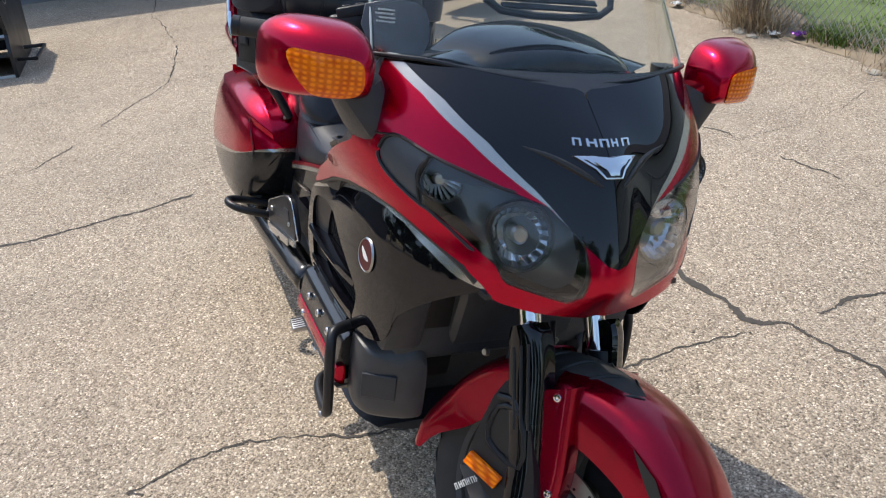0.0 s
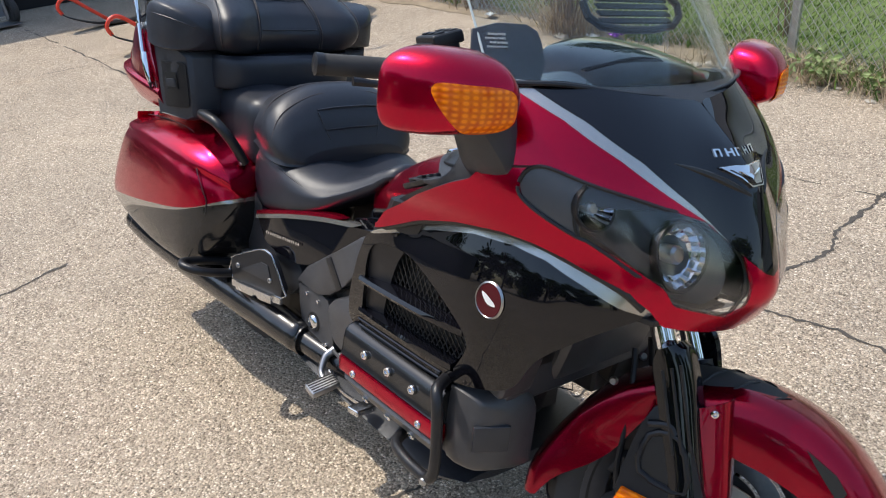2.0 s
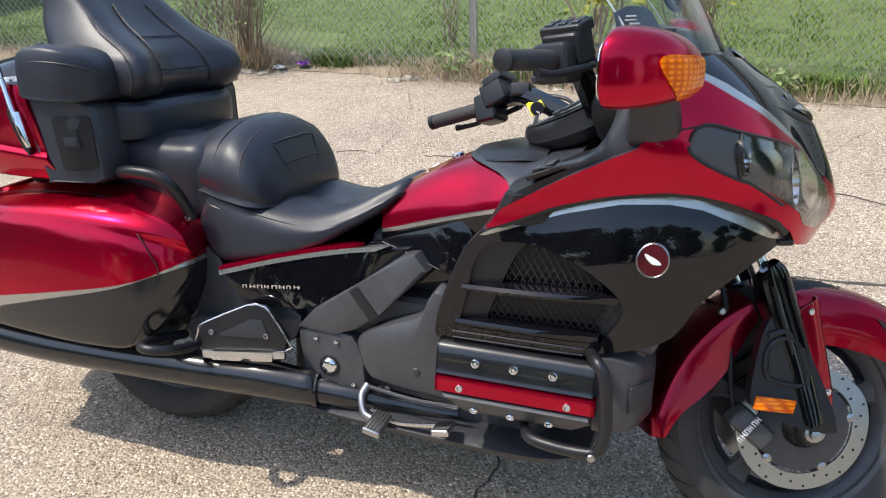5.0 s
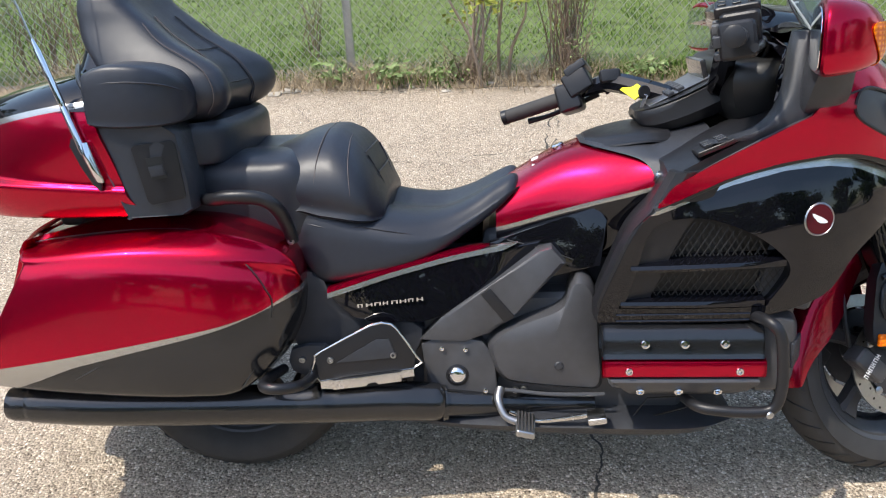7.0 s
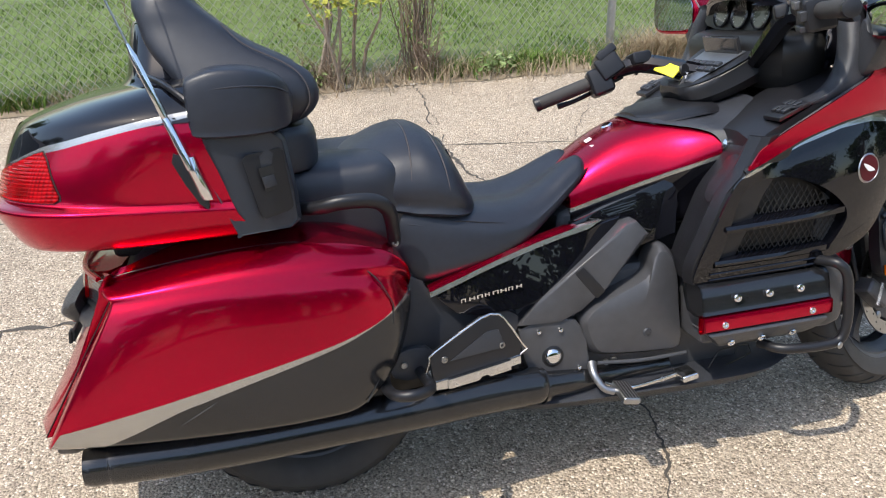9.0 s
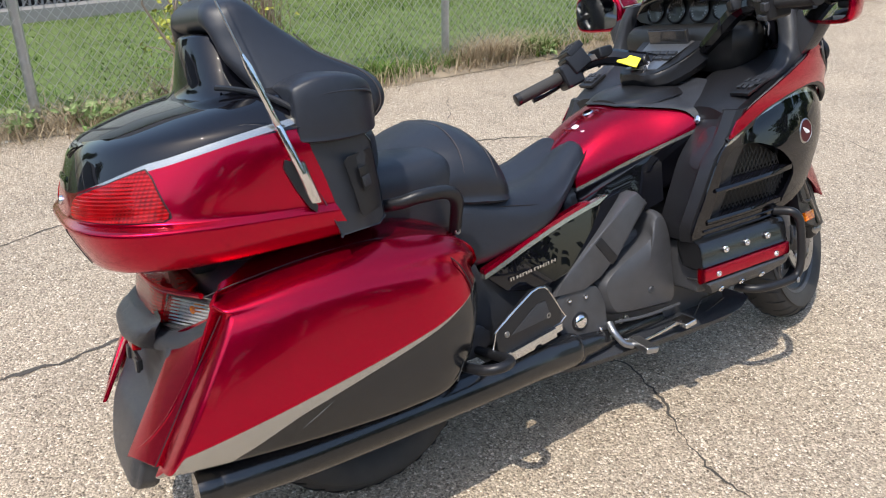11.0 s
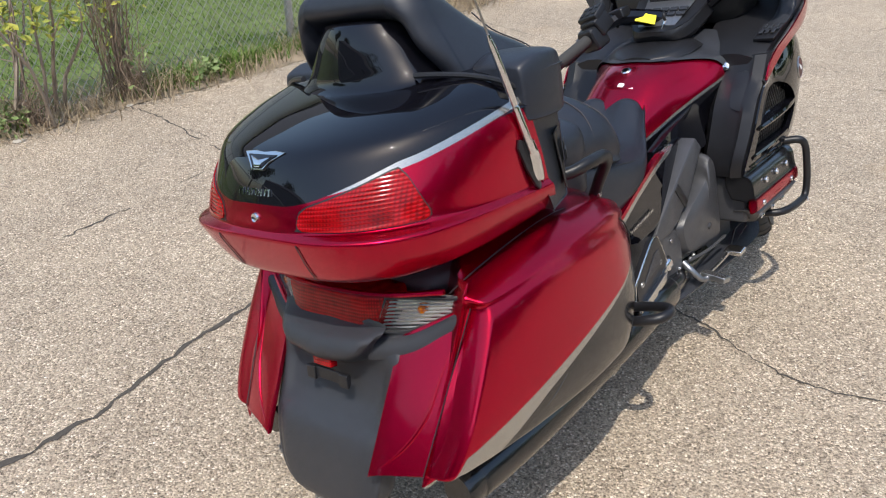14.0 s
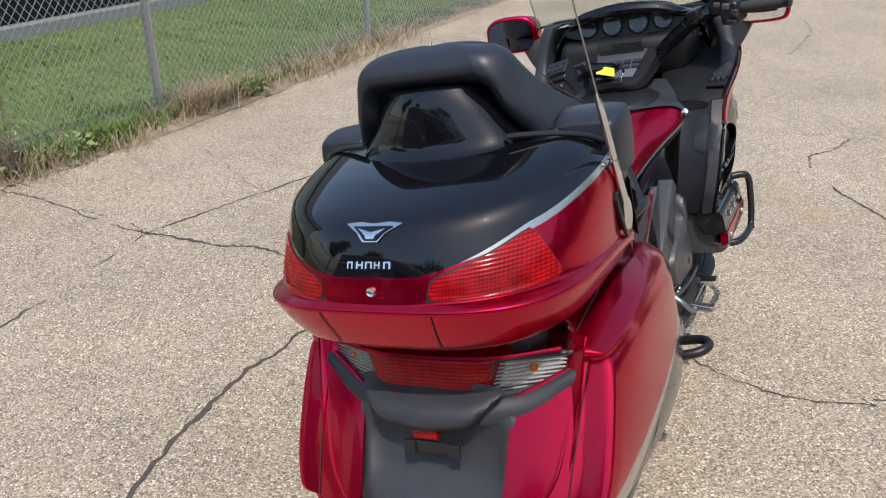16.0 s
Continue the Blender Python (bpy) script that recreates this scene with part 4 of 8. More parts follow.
for side in (-1, 1):
    fix = (lambda b: b) if side < 0 else flip_y
    mir = thing("mirror")
    mir.parent = fairing
    def ring(x, y, z, w, h, k=1.0):
        return [(x, y + 0.006 + 0.82 * w * a, z + h * b) for a, b in ((-1, 0.0), (-0.93, 0.62), (-0.55, 0.97), (0.1, 1.0), (0.7, 0.86), (0.98, 0.35), (0.98, -0.45), (0.8, -0.92), (0.0, -1.0), (-0.75, -0.93), (-0.97, -0.6))]
    bm = loft([ring(1.252, -0.455, 1.084, 0.104, 0.060), ring(1.262, -0.455, 1.085, 0.112, 0.067), ring(1.29, -0.452, 1.086, 0.108, 0.066), ring(1.325, -0.445, 1.085, 0.094, 0.059), ring(1.352, -0.436, 1.082, 0.072, 0.045), ring(1.368, -0.428, 1.079, 0.045, 0.027), ring(1.372, -0.425, 1.078, 0.015, 0.010)], 6, 4)
    part("shell", fix(toe_in(bm)), RED, mir, "glossy red mirror housing")
    part("glass", fix(slab([(p[1], p[2]) for p in ring(0, -0.455, 1.084, 0.098, 0.055)], lambda a, b, d: Vector((1.2495 - d + 0.25 * (a + 0.455) - 0.008, a, b)), 0.002, 3, bevel=0)), MIRROR, mir, "mirror glass")
    sig = loft([ring(1.262, -0.455, 1.085, 0.1125, 0.0675), ring(1.29, -0.452, 1.086, 0.1085, 0.0665), ring(1.3255, -0.445, 1.085, 0.0948, 0.0598), ring(1.353, -0.436, 1.082, 0.0728, 0.0458), ring(1.369, -0.428, 1.079, 0.0455, 0.0275), ring(1.3732, -0.425, 1.078, 0.015, 0.010)], 8, 6)
    g = inside(spline([(-0.506, 1.106), (-0.465, 1.109), (-0.402, 1.102), (-0.390, 1.078), (-0.395, 1.046), (-0.42, 1.034), (-0.466, 1.038), (-0.494, 1.066)], 3, True))
    cut(sig, lambda c: max(g(c.y, c.z), (1.278 - c.x)), remove=True, side=1)
    part("turn_signal", fix(toe_in(thicken(sig, -0.002))), AMBER, mir, "amber turn signal lens")
    part("stalk", fix(loft([[(1.262, -0.35, 0.925), (1.335, -0.335, 0.930), (1.335, -0.29, 0.93), (1.262, -0.30, 0.925)], [(1.262, -0.385, 0.965), (1.345, -0.365, 0.97), (1.335, -0.30, 0.975), (1.262, -0.31, 0.975)], [(1.268, -0.42, 1.03), (1.335, -0.41, 1.03), (1.33, -0.345, 1.06), (1.27, -0.35, 1.06)]], 5, 4)), GRAINED, mir, "dark grey plastic mirror stalk")

# handlebars, turned with the fork
def turn_bars(bm):
    return steer(bm, BAR_TURN)


bars_thing = thing("handlebar")
bars_thing.parent = bike
for side in (-1, 1):
    pts = [(1.12, side * 0.06, 0.955), (1.085, side * 0.12, 0.985), (1.035, side * 0.20, 1.022), (1.01, side * 0.245, 1.020), (0.985, side * 0.280, 1.010), (0.84, side * 0.418, 0.972)]
    part("arm", turn_bars(tube(pts[:5], [0.020, 0.024, 0.024, 0.020, 0.014], 8, 3)), BLACK, bars_thing)
    a, b = Vector(pts[4]), Vector(pts[5])
    part("grip", turn_bars(tube([a.lerp(b, t) for t in (0.2, 0.22, 0.9, 0.93)], [0.015, 0.018, 0.018, 0.016], 18, 2)), RUBBER, bars_thing, "black rubber grip")
    part("bar_end", turn_bars(tube([a.lerp(b, t) for t in (0.93, 0.935, 1.0, 1.01)], [0.013, 0.019, 0.019, 0.014], 18, 1)), PLASTIC, bars_thing)
    d = (b - a).normalized()
    m = Matrix.Translation(a.lerp(b, 0.05)) @ d.to_track_quat("X", "Z").to_matrix().to_4x4()
    bm = block((0.012, -0.002, -0.006), (0.062, 0.070, 0.072), (0, 0, 0), 0.014)
    block((-0.020, 0.004, 0.022), (0.066, 0.074, 0.060), (0, 14, 0), 0.010, bm)
    block((-0.024, 0.0, 0.056), (0.058, 0.084, 0.022), (0, 18, 0), 0.006, bm)
    bmesh.ops.transform(bm, matrix=m, verts=bm.verts)
    sw = part("switch_housing", turn_bars(bm), PLASTIC, bars_thing, "black switch cluster")
    for i in range(3):
        for j in range(2):
            for nm, size, up, mt in (("switch_rim", (0.021, 0.023, 0.006), 0.0665, ALLOY), ("switch", (0.015, 0.016, 0.010), 0.0685, PLASTIC)):
                bm = block((-0.046 + 0.024 * j + 0.010, -0.027 + 0.027 * i, up - 0.007 * j), size, (0, 18, 0), 0.002)
                bmesh.ops.transform(bm, matrix=m, verts=bm.verts)
                part(nm, turn_bars(bm), mt, sw)
    for i, (px, py, pz, sx, sy, sz) in enumerate(((0.010, -0.040, 0.020, 0.022, 0.014, 0.018), (0.034, -0.038, -0.004, 0.020, 0.016, 0.022), (-0.018, -0.040, 0.030, 0.020, 0.014, 0.014), (0.020, -0.038, -0.030, 0.030, 0.016, 0.014))):
        bm = block((px, py, pz), (sx, sy, sz), (0, 10, 0), 0.004)
        bmesh.ops.transform(bm, matrix=m, verts=bm.verts)
        part("thumb_switch", turn_bars(bm), (BLANK, GRAINED)[i % 2], sw)
    lev = [a.lerp(b, -0.05) + Vector((0.05, 0, -0.005)), a.lerp(b, 0.3) + Vector((0.055, 0, -0.012)), a.lerp(b, 0.6) + Vector((0.045, 0, -0.02)), a.lerp(b, 0.85) + Vector((0.042, 0, -0.018))]
    part("lever", turn_bars(tube(lev, [0.007, 0.007, 0.006, 0.008], 10)), PLASTIC, bars_thing)
    part("reservoir", turn_bars(block((1.03, side * 0.205, 1.035), (0.05, 0.06, 0.032), (0, 0, -30 * side), 0.008)), PLASTIC, bars_thing)
    part("cable", turn_bars(tube([(1.03, side * 0.22, 1.0), (1.08, side * 0.24, 1.03), (1.14, side * 0.2, 1.02), (1.17, side * 0.12, 0.96)], 0.005, 8)), PLASTIC, bars_thing)

# ---- tank, seats, engine ----
tank = thing("fuel_tank")
tank.parent = bike
secs = []
for x, yb, zb, yl, zl, ys, zs, zt in ((0.675, 0.10, 0.60, 0.122, 0.668, 0.085, 0.735, 0.755), (0.74, 0.115, 0.60, 0.142, 0.688, 0.095, 0.775, 0.795), (0.82, 0.13, 0.60, 0.168, 0.712, 0.11, 0.812, 0.838), (0.91, 0.15, 0.60, 0.205, 0.742, 0.133, 0.838, 0.865), (0.98, 0.17, 0.61, 0.235, 0.766, 0.175, 0.845, 0.872), (1.04, 0.19, 0.62, 0.255, 0.785, 0.215, 0.840, 0.872)):
    half = [(x, -yb, zb), (x, -(yb + yl) / 2 - 0.008, (zb + zl) / 2), (x, -yl, zl), (x, -(yl + ys) / 2 - 0.012, (zl + zs) / 2 + 0.008), (x, -ys, zs), (x, -ys * 0.55, zt - 0.006), (x, 0, zt)]
    secs.append(half + [(a, -b, c) for a, b, c in half[-2::-1]])
bm = loft(secs, 8, 5)
line = curve_of([0.6, 0.68, 0.82, 0.91, 1.04], [0.655, 0.672, 0.718, 0.748, 0.790])
cut(bm, lambda c: c.z - float(line(c.x)), 2)
cut(bm, lambda c: c.z - float(line(c.x)) + 0.010, 1, among=(2,))
part("shell", bm, RED, tank, "red tank cover with a silver line over black", mats=(BLACK, SILVER))
# dark panel that lies over the front of the tank and runs on to the shelves
over = [[(x, y * (1 + 0.006 / max(0.05, abs(y))), z + 0.006) for x, y, z in q] for q in secs[2:]]
for x, g, dz in ((1.09, 1.12, 0.010), (1.15, 1.18, 0.026)):
    over.append([(x, y * g, z + dz) for _, y, z in over[3]])
bm = loft(over, 8, 5)
reach = curve_of([0.84, 0.872, 0.90, 0.95, 1.0, 1.05, 1.2], [0.0, 0.055, 0.105, 0.165, 0.222, 0.29, 0.40])
cut(bm, lambda c: max(abs(c.y) - float(reach(c.x)), 0.872 - c.x, 0.72 - c.z), remove=True, side=1)
part("tank_panel", bm, GRAINED, tank, "dark grained panel over the tank front")
part("pad", loft([[(x, -w, z - 0.02), (x, -w + 0.004, z - 0.006), (x, -w * 0.7, z + 0.004), (x, 0, z + 0.009), (x, w * 0.7, z + 0.004), (x, w - 0.004, z - 0.006), (x, w, z - 0.02)] for x, w, z in ((0.885, 0.06, 0.862), (0.91, 0.095, 0.868), (0.96, 0.13, 0.878), (1.02, 0.14, 0.886), (1.07, 0.13, 0.885))], 5, 4), PLASTIC, tank, "black tank pad")
flap = [(0.765, -0.045), (0.765, 0.045), (0.85, 0.06), (0.85, -0.06)]
part("filler_lid", slab(flap, lambda a, b, d: Vector((a, b, 0.806 + (a - 0.765) * 0.46 - abs(b) * 0.16 + 0.002 + d)), 0.006, 3, bevel=0.002), RED, tank)
part("filler_lock", lathe([(0, 0.005), (0.012, 0.005), (0.016, 0.002), (0.016, -0.004)], aim((0.825, 0.0, 0.843), (-0.4, 0, 1)), 18), CHROME, tank)
part("sticker", slab([(0.762, -0.03), (0.762, 0.02), (0.778, 0.02), (0.778, -0.03)], lambda a, b, d: Vector((a, b - 0.02, 0.812 + (a - 0.765) * 0.46 - abs(b - 0.02) * 0.16 + d)), 0.001, 1, bevel=0), WHITE, tank, "small white label")

seat = thing("seat")
seat.parent = bike


def cushion(rows_in, dish=0.0):
    secs = []
    for x, w, t, b in rows_in:
        m = (t + b) / 2
        half = [(x, -w * 0.6, b), (x, -w * 0.99, b + 0.004), (x, -w * 1.03, b + (t - b) * 0.4), (x, -w * 0.98, t - 0.035), (x, -w * 0.80, t - 0.008), (x, -w * 0.45, t + 0.002), (x, 0, t - dish)]
        secs.append(half + [(a, -c, d) for a, c, d in half[-2::-1]])
    return loft(secs, 7, 4)


part("rider_cushion", cushion([(0.19, 0.18, 0.745, 0.66), (0.225, 0.21, 0.755, 0.625), (0.27, 0.222, 0.755, 0.570), (0.36, 0.228, 0.735, 0.578), (0.46, 0.224, 0.715, 0.603), (0.54, 0.204, 0.712, 0.628), (0.61, 0.168, 0.733, 0.668), (0.675, 0.130, 0.768, 0.71), (0.715, 0.11, 0.785, 0.745), (0.738, 0.09, 0.772, 0.76)], 0.012), LEATHER, seat, "black stitched vinyl rider seat")
part("passenger_cushion", cushion([(-0.09, 0.17, 0.862, 0.70), (-0.02, 0.205, 0.868, 0.69), (0.08, 0.215, 0.866, 0.685), (0.16, 0.218, 0.866, 0.68), (0.22, 0.215, 0.866, 0.67), (0.27, 0.19, 0.84, 0.68)], 0.008), LEATHER, seat, "black vinyl passenger seat")
# the rider's backrest: a rounded roll with a padded front
secs = []
for x, w, t, b in ((0.11, 0.15, 0.845, 0.74), (0.15, 0.19, 0.862, 0.73), (0.20, 0.21, 0.884, 0.73), (0.238, 0.216, 0.899, 0.73), (0.275, 0.222, 0.907, 0.72), (0.315, 0.230, 0.905, 0.715), (0.355, 0.232, 0.880, 0.71), (0.385, 0.222, 0.835, 0.708), (0.405, 0.20, 0.790, 0.708), (0.420, 0.17, 0.755, 0.712)):
    h = t - b
    half = [(x, -w * 0.85, b), (x, -w, b + 0.16 * h), (x, -w * 0.99, b + 0.42 * h), (x, -w * 0.82, b + 0.74 * h), (x, -w * 0.45, b + 0.95 * h), (x, 0, t)]
    secs.append(half + [(a, -c, d) for a, c, d in half[-2::-1]])
part("rider_backrest", loft(secs, 7, 4), LEATHER, seat, "padded rider backrest")


def stitch(pts, name="piping", r=0.0022, parent=seat, mat=LEATHER):
    return part(name, tube(pts, r, 6, 6), mat, parent)


THREAD = material("dark_thread", (0.06, 0.05, 0.05), 0.7)
for s in (-1, 1):
    stitch([(0.20, s * 0.198, 0.722), (0.26, s * 0.220, 0.706), (0.31, s * 0.2225, 0.698), (0.37, s * 0.2215, 0.700), (0.43, s * 0.2195, 0.690), (0.50, s * 0.2085, 0.676), (0.56, s * 0.190, 0.668)])
    stitch([(0.262, s * 0.219, 0.75), (0.270, s * 0.217, 0.80), (0.277, s * 0.180, 0.862), (0.283, s * 0.10, 0.899), (0.286, 0, 0.908)], "stitching", 0.0015, seat, THREAD)
    stitch([(0.352, s * 0.230, 0.745), (0.352, s * 0.228, 0.785), (0.346, s * 0.188, 0.845), (0.340, s * 0.10, 0.884), (0.338, 0, 0.892)], "stitching", 0.0015, seat, THREAD)
    stitch([(0.378, s * 0.098, 0.846), (0.399, s * 0.085, 0.80), (0.412, s * 0.070, 0.765)], "piping", 0.0024)
stitch([(0.372, -0.098, 0.852), (0.378, -0.05, 0.857), (0.380, 0, 0.858), (0.378, 0.05, 0.857), (0.372, 0.098, 0.852)], "piping", 0.0024)
stitch([(0.400, -0.085, 0.803), (0.404, 0, 0.806), (0.400, 0.085, 0.803)], "piping", 0.0022)

# passenger backrest with side lobes
secs = []
for z, xr, fc, fl, w in ((0.945, -0.10, 0.0, 0.03, 0.19), (0.965, -0.13, 0.025, 0.068, 0.225), (1.0, -0.16, 0.040, 0.090, 0.240), (1.04, -0.185, 0.020, 0.083, 0.238), (1.07, -0.205, -0.002, 0.055, 0.225), (1.12, -0.238, -0.062, -0.033, 0.202), (1.16, -0.250, -0.102, -0.083, 0.186), (1.195, -0.255, -0.132, -0.122, 0.176), (1.225, -0.248, -0.152, -0.147, 0.163), (1.243, -0.228, -0.167, -0.165, 0.135), (1.252, -0.205, -0.183, -0.181, 0.085), (1.254, -0.195, -0.188, -0.187, 0.03)):
    dent = 0.055 * between(1.20, 1.175, z) if z < 1.2 else 0.0
    half = [(xr + dent, 0, z), (xr + dent * 0.98, -w * 0.60, z), (xr + dent * 0.5, -w * 0.71, z), (xr + 0.008, -w * 0.85, z), (xr + 0.035, -w * 0.97, z), ((xr + fl) / 2 + 0.01, -w, z), (fl - 0.012, -w * 0.93, z), (fl, -w * 0.72, z), (fc + 0.35 * (fl - fc), -w * 0.40, z), (fc, 0, z)]
    secs.append(half + [(a, -b, c) for a, b, c in half[-2:0:-1]])
part("passenger_backrest", loft(secs, 6, 4), LEATHER, seat, "tall black vinyl passenger backrest with side lobes")
for s in (-1, 1):
    stitch([(-0.085, s * 0.187, 1.160), (-0.045, s * 0.203, 1.118), (0.035, s * 0.222, 1.072), (0.066, s * 0.232, 1.035), (0.070, s * 0.230, 0.995), (0.05, s * 0.215, 0.965)], "stitching", 0.0016, seat, THREAD)
BACK = ((0.965, 0.025, 0.068, 0.225), (1.0, 0.040, 0.090, 0.240), (1.04, 0.020, 0.083, 0.238), (1.07, -0.002, 0.055, 0.225), (1.12, -0.062, -0.033, 0.202), (1.16, -0.102, -0.083, 0.186), (1.195, -0.132, -0.122, 0.176))


def back_face(y, z):
    """The passenger backrest's front skin at a place across and up."""
    q = [float(np.interp(z, [r[0] for r in BACK], [r[k] for r in BACK])) for k in (1, 2, 3)]
    return q[0] + (q[1] - q[0]) * float(np.interp(abs(y) / q[2], [0, 0.4, 0.72], [0, 0.35, 1.0])) + 0.003


for s in (-1, 1):
    stitch([(back_face(y, z), s * y, z) for y, z in ((0.062, 1.175), (0.075, 1.13), (0.088, 1.07), (0.098, 1.01), (0.102, 0.96))], "piping", 0.0018)
    stitch([(back_face(y, z) + 0.001, s * y, z) for y, z in ((0.066, 1.175), (0.080, 1.13), (0.094, 1.07), (0.104, 1.01), (0.109, 0.96))], "stitching", 0.0013, seat, THREAD)
for z in (1.015, 1.095):
    stitch([(back_face(y, z + 0.4 * y * y), y, z + 0.4 * y * y) for y in (-0.09, -0.045, 0, 0.045, 0.09)], "piping", 0.0014)
part("lumbar_pad", loft([[(-0.03, -0.19, z0), (0.05, -0.185, z0), (0.065, 0, z0), (0.05, 0.185, z0), (-0.03, 0.19, z0)] if k in (0, 3) else [(-0.05, -0.20, z0), (0.065, -0.19, z0), (0.085, 0, z0), (0.065, 0.19, z0), (-0.05, 0.20, z0)] for k, z0 in enumerate((0.85, 0.86, 0.925, 0.945))], 5, 5), LEATHER, seat, "lower back cushion")
for s in (-1, 1):
    b = loft([[(x, s * (c + w * p), zc + h * q) for p, q in ((-1, -0.7), (-1, 0.7), (-0.85, 0.95), (0, 1.0), (0.75, 0.95), (0.95, 0.72), (1, 0.0), (0.96, -0.72), (0.78, -0.97), (-0.8, -0.97))] for x, c, w, h, zc in ((-0.166, 0.290, 0.048, 0.042, 1.012), (-0.158, 0.290, 0.060, 0.056, 1.014), (-0.11, 0.290, 0.067, 0.066, 1.018), (-0.05, 0.284, 0.068, 0.065, 1.016), (-0.005, 0.268, 0.060, 0.057, 1.010), (0.022, 0.250, 0.046, 0.042, 1.003), (0.033, 0.240, 0.020, 0.016, 1.0))], 5, 4)
    part("armrest", b, LEATHER, seat, "padded black armrest")
    stitch([(-0.162, s * 0.346, 1.035), (-0.11, s * 0.3545, 1.046), (-0.05, s * 0.3505, 1.046), (0.0, s * 0.327, 1.038), (0.026, s * 0.285, 1.022)], "piping", 0.002)

# trunk front with pockets
mid = thing("trunk_front")
mid.parent = bike
for s in (-1, 1):
    fix = (lambda b: b) if s < 0 else flip_y
    prof = [(-0.184, 1.000), (-0.098, 0.760), (0.005, 0.757), (0.024, 0.768), (0.022, 0.830), (0.010, 0.935), (-0.02, 0.965)]
    rs = []
    for y, k in ((-0.345, 0.985), (-0.335, 1.0), (-0.28, 1.0), (-0.23, 0.99), (-0.20, 0.97)):
        rs.append([(-0.08 + (x + 0.08) * k + (0.0 if y > -0.34 else -0.004), y, 0.85 + (z - 0.85) * k) for x, z in prof])
    part("pod", fix(rows_mesh(rs, True, True)), GRAINED, mid, "black plastic speaker pod", bevel=0.004)
    m = lambda a, b, d: Vector((a, -0.348 - d, b))
    part("pocket_lid", fix(slab([(-0.070, 0.918), (-0.006, 0.922), (0.002, 0.914), (0.010, 0.802), (0.004, 0.794), (-0.048, 0.790), (-0.056, 0.798), (-0.078, 0.910)], m, 0.003, 1, bevel=0.001)), PLASTIC, mid)
    part("latch_recess", fix(slab([(-0.050, 0.890), (-0.022, 0.892), (-0.016, 0.845), (-0.042, 0.842)], lambda a, b, d: Vector((a, -0.3515 - d, b)), 0.002, 1, bevel=0)), MESH_BLACK, mid)
    part("latch", fix(slab([(-0.046, 0.872), (-0.022, 0.874), (-0.018, 0.852), (-0.042, 0.850)], lambda a, b, d: Vector((a, -0.3535 - d, b)), 0.004, 1, bevel=0.001)), GRAINED, mid)

# ---- engine side ----
engine = thing("engine")
engine.parent = bike
part("block", block((0.80, 0, 0.36), (0.62, 0.40, 0.34), bevel=0.03), ENGINE, engine)
part("gearbox", block((0.60, 0, 0.40), (0.30, 0.38, 0.32), bevel=0.04), ENGINE, engine)
part("airbox", block((0.85, 0, 0.58), (0.42, 0.24, 0.18), bevel=0.04), ENGINE, engine)
part("radiator_shroud", block((1.22, 0, 0.60), (0.22, 0.58, 0.26), bevel=0.04), ENGINE, engine)
for s in (-1, 1):
    # dark blocks added to keep the gap ahead of the engine shaded
    part("radiator_side", block((1.26, s * 0.17, 0.54), (0.13, 0.12, 0.24), (0, 12, 0), 0.02), MESH_BLACK, engine)
    part("lower_cowl", block((1.30, s * 0.27, 0.60), (0.13, 0.10, 0.14), (0, 15, 0), 0.02), ENGINE, engine)
part("belly_pan", loft([[(x, -w, 0.24), (x, -w * 0.92, b + 0.01), (x, -w * 0.5, b), (x, w * 0.5, b), (x, w * 0.92, b + 0.01), (x, w, 0.24)] for x, w, b in ((0.42, 0.20, 0.19), (0.6, 0.235, 0.178), (0.9, 0.25, 0.170), (1.12, 0.25, 0.174), (1.22, 0.22, 0.215))], 4, 3), GRAINED, engine)
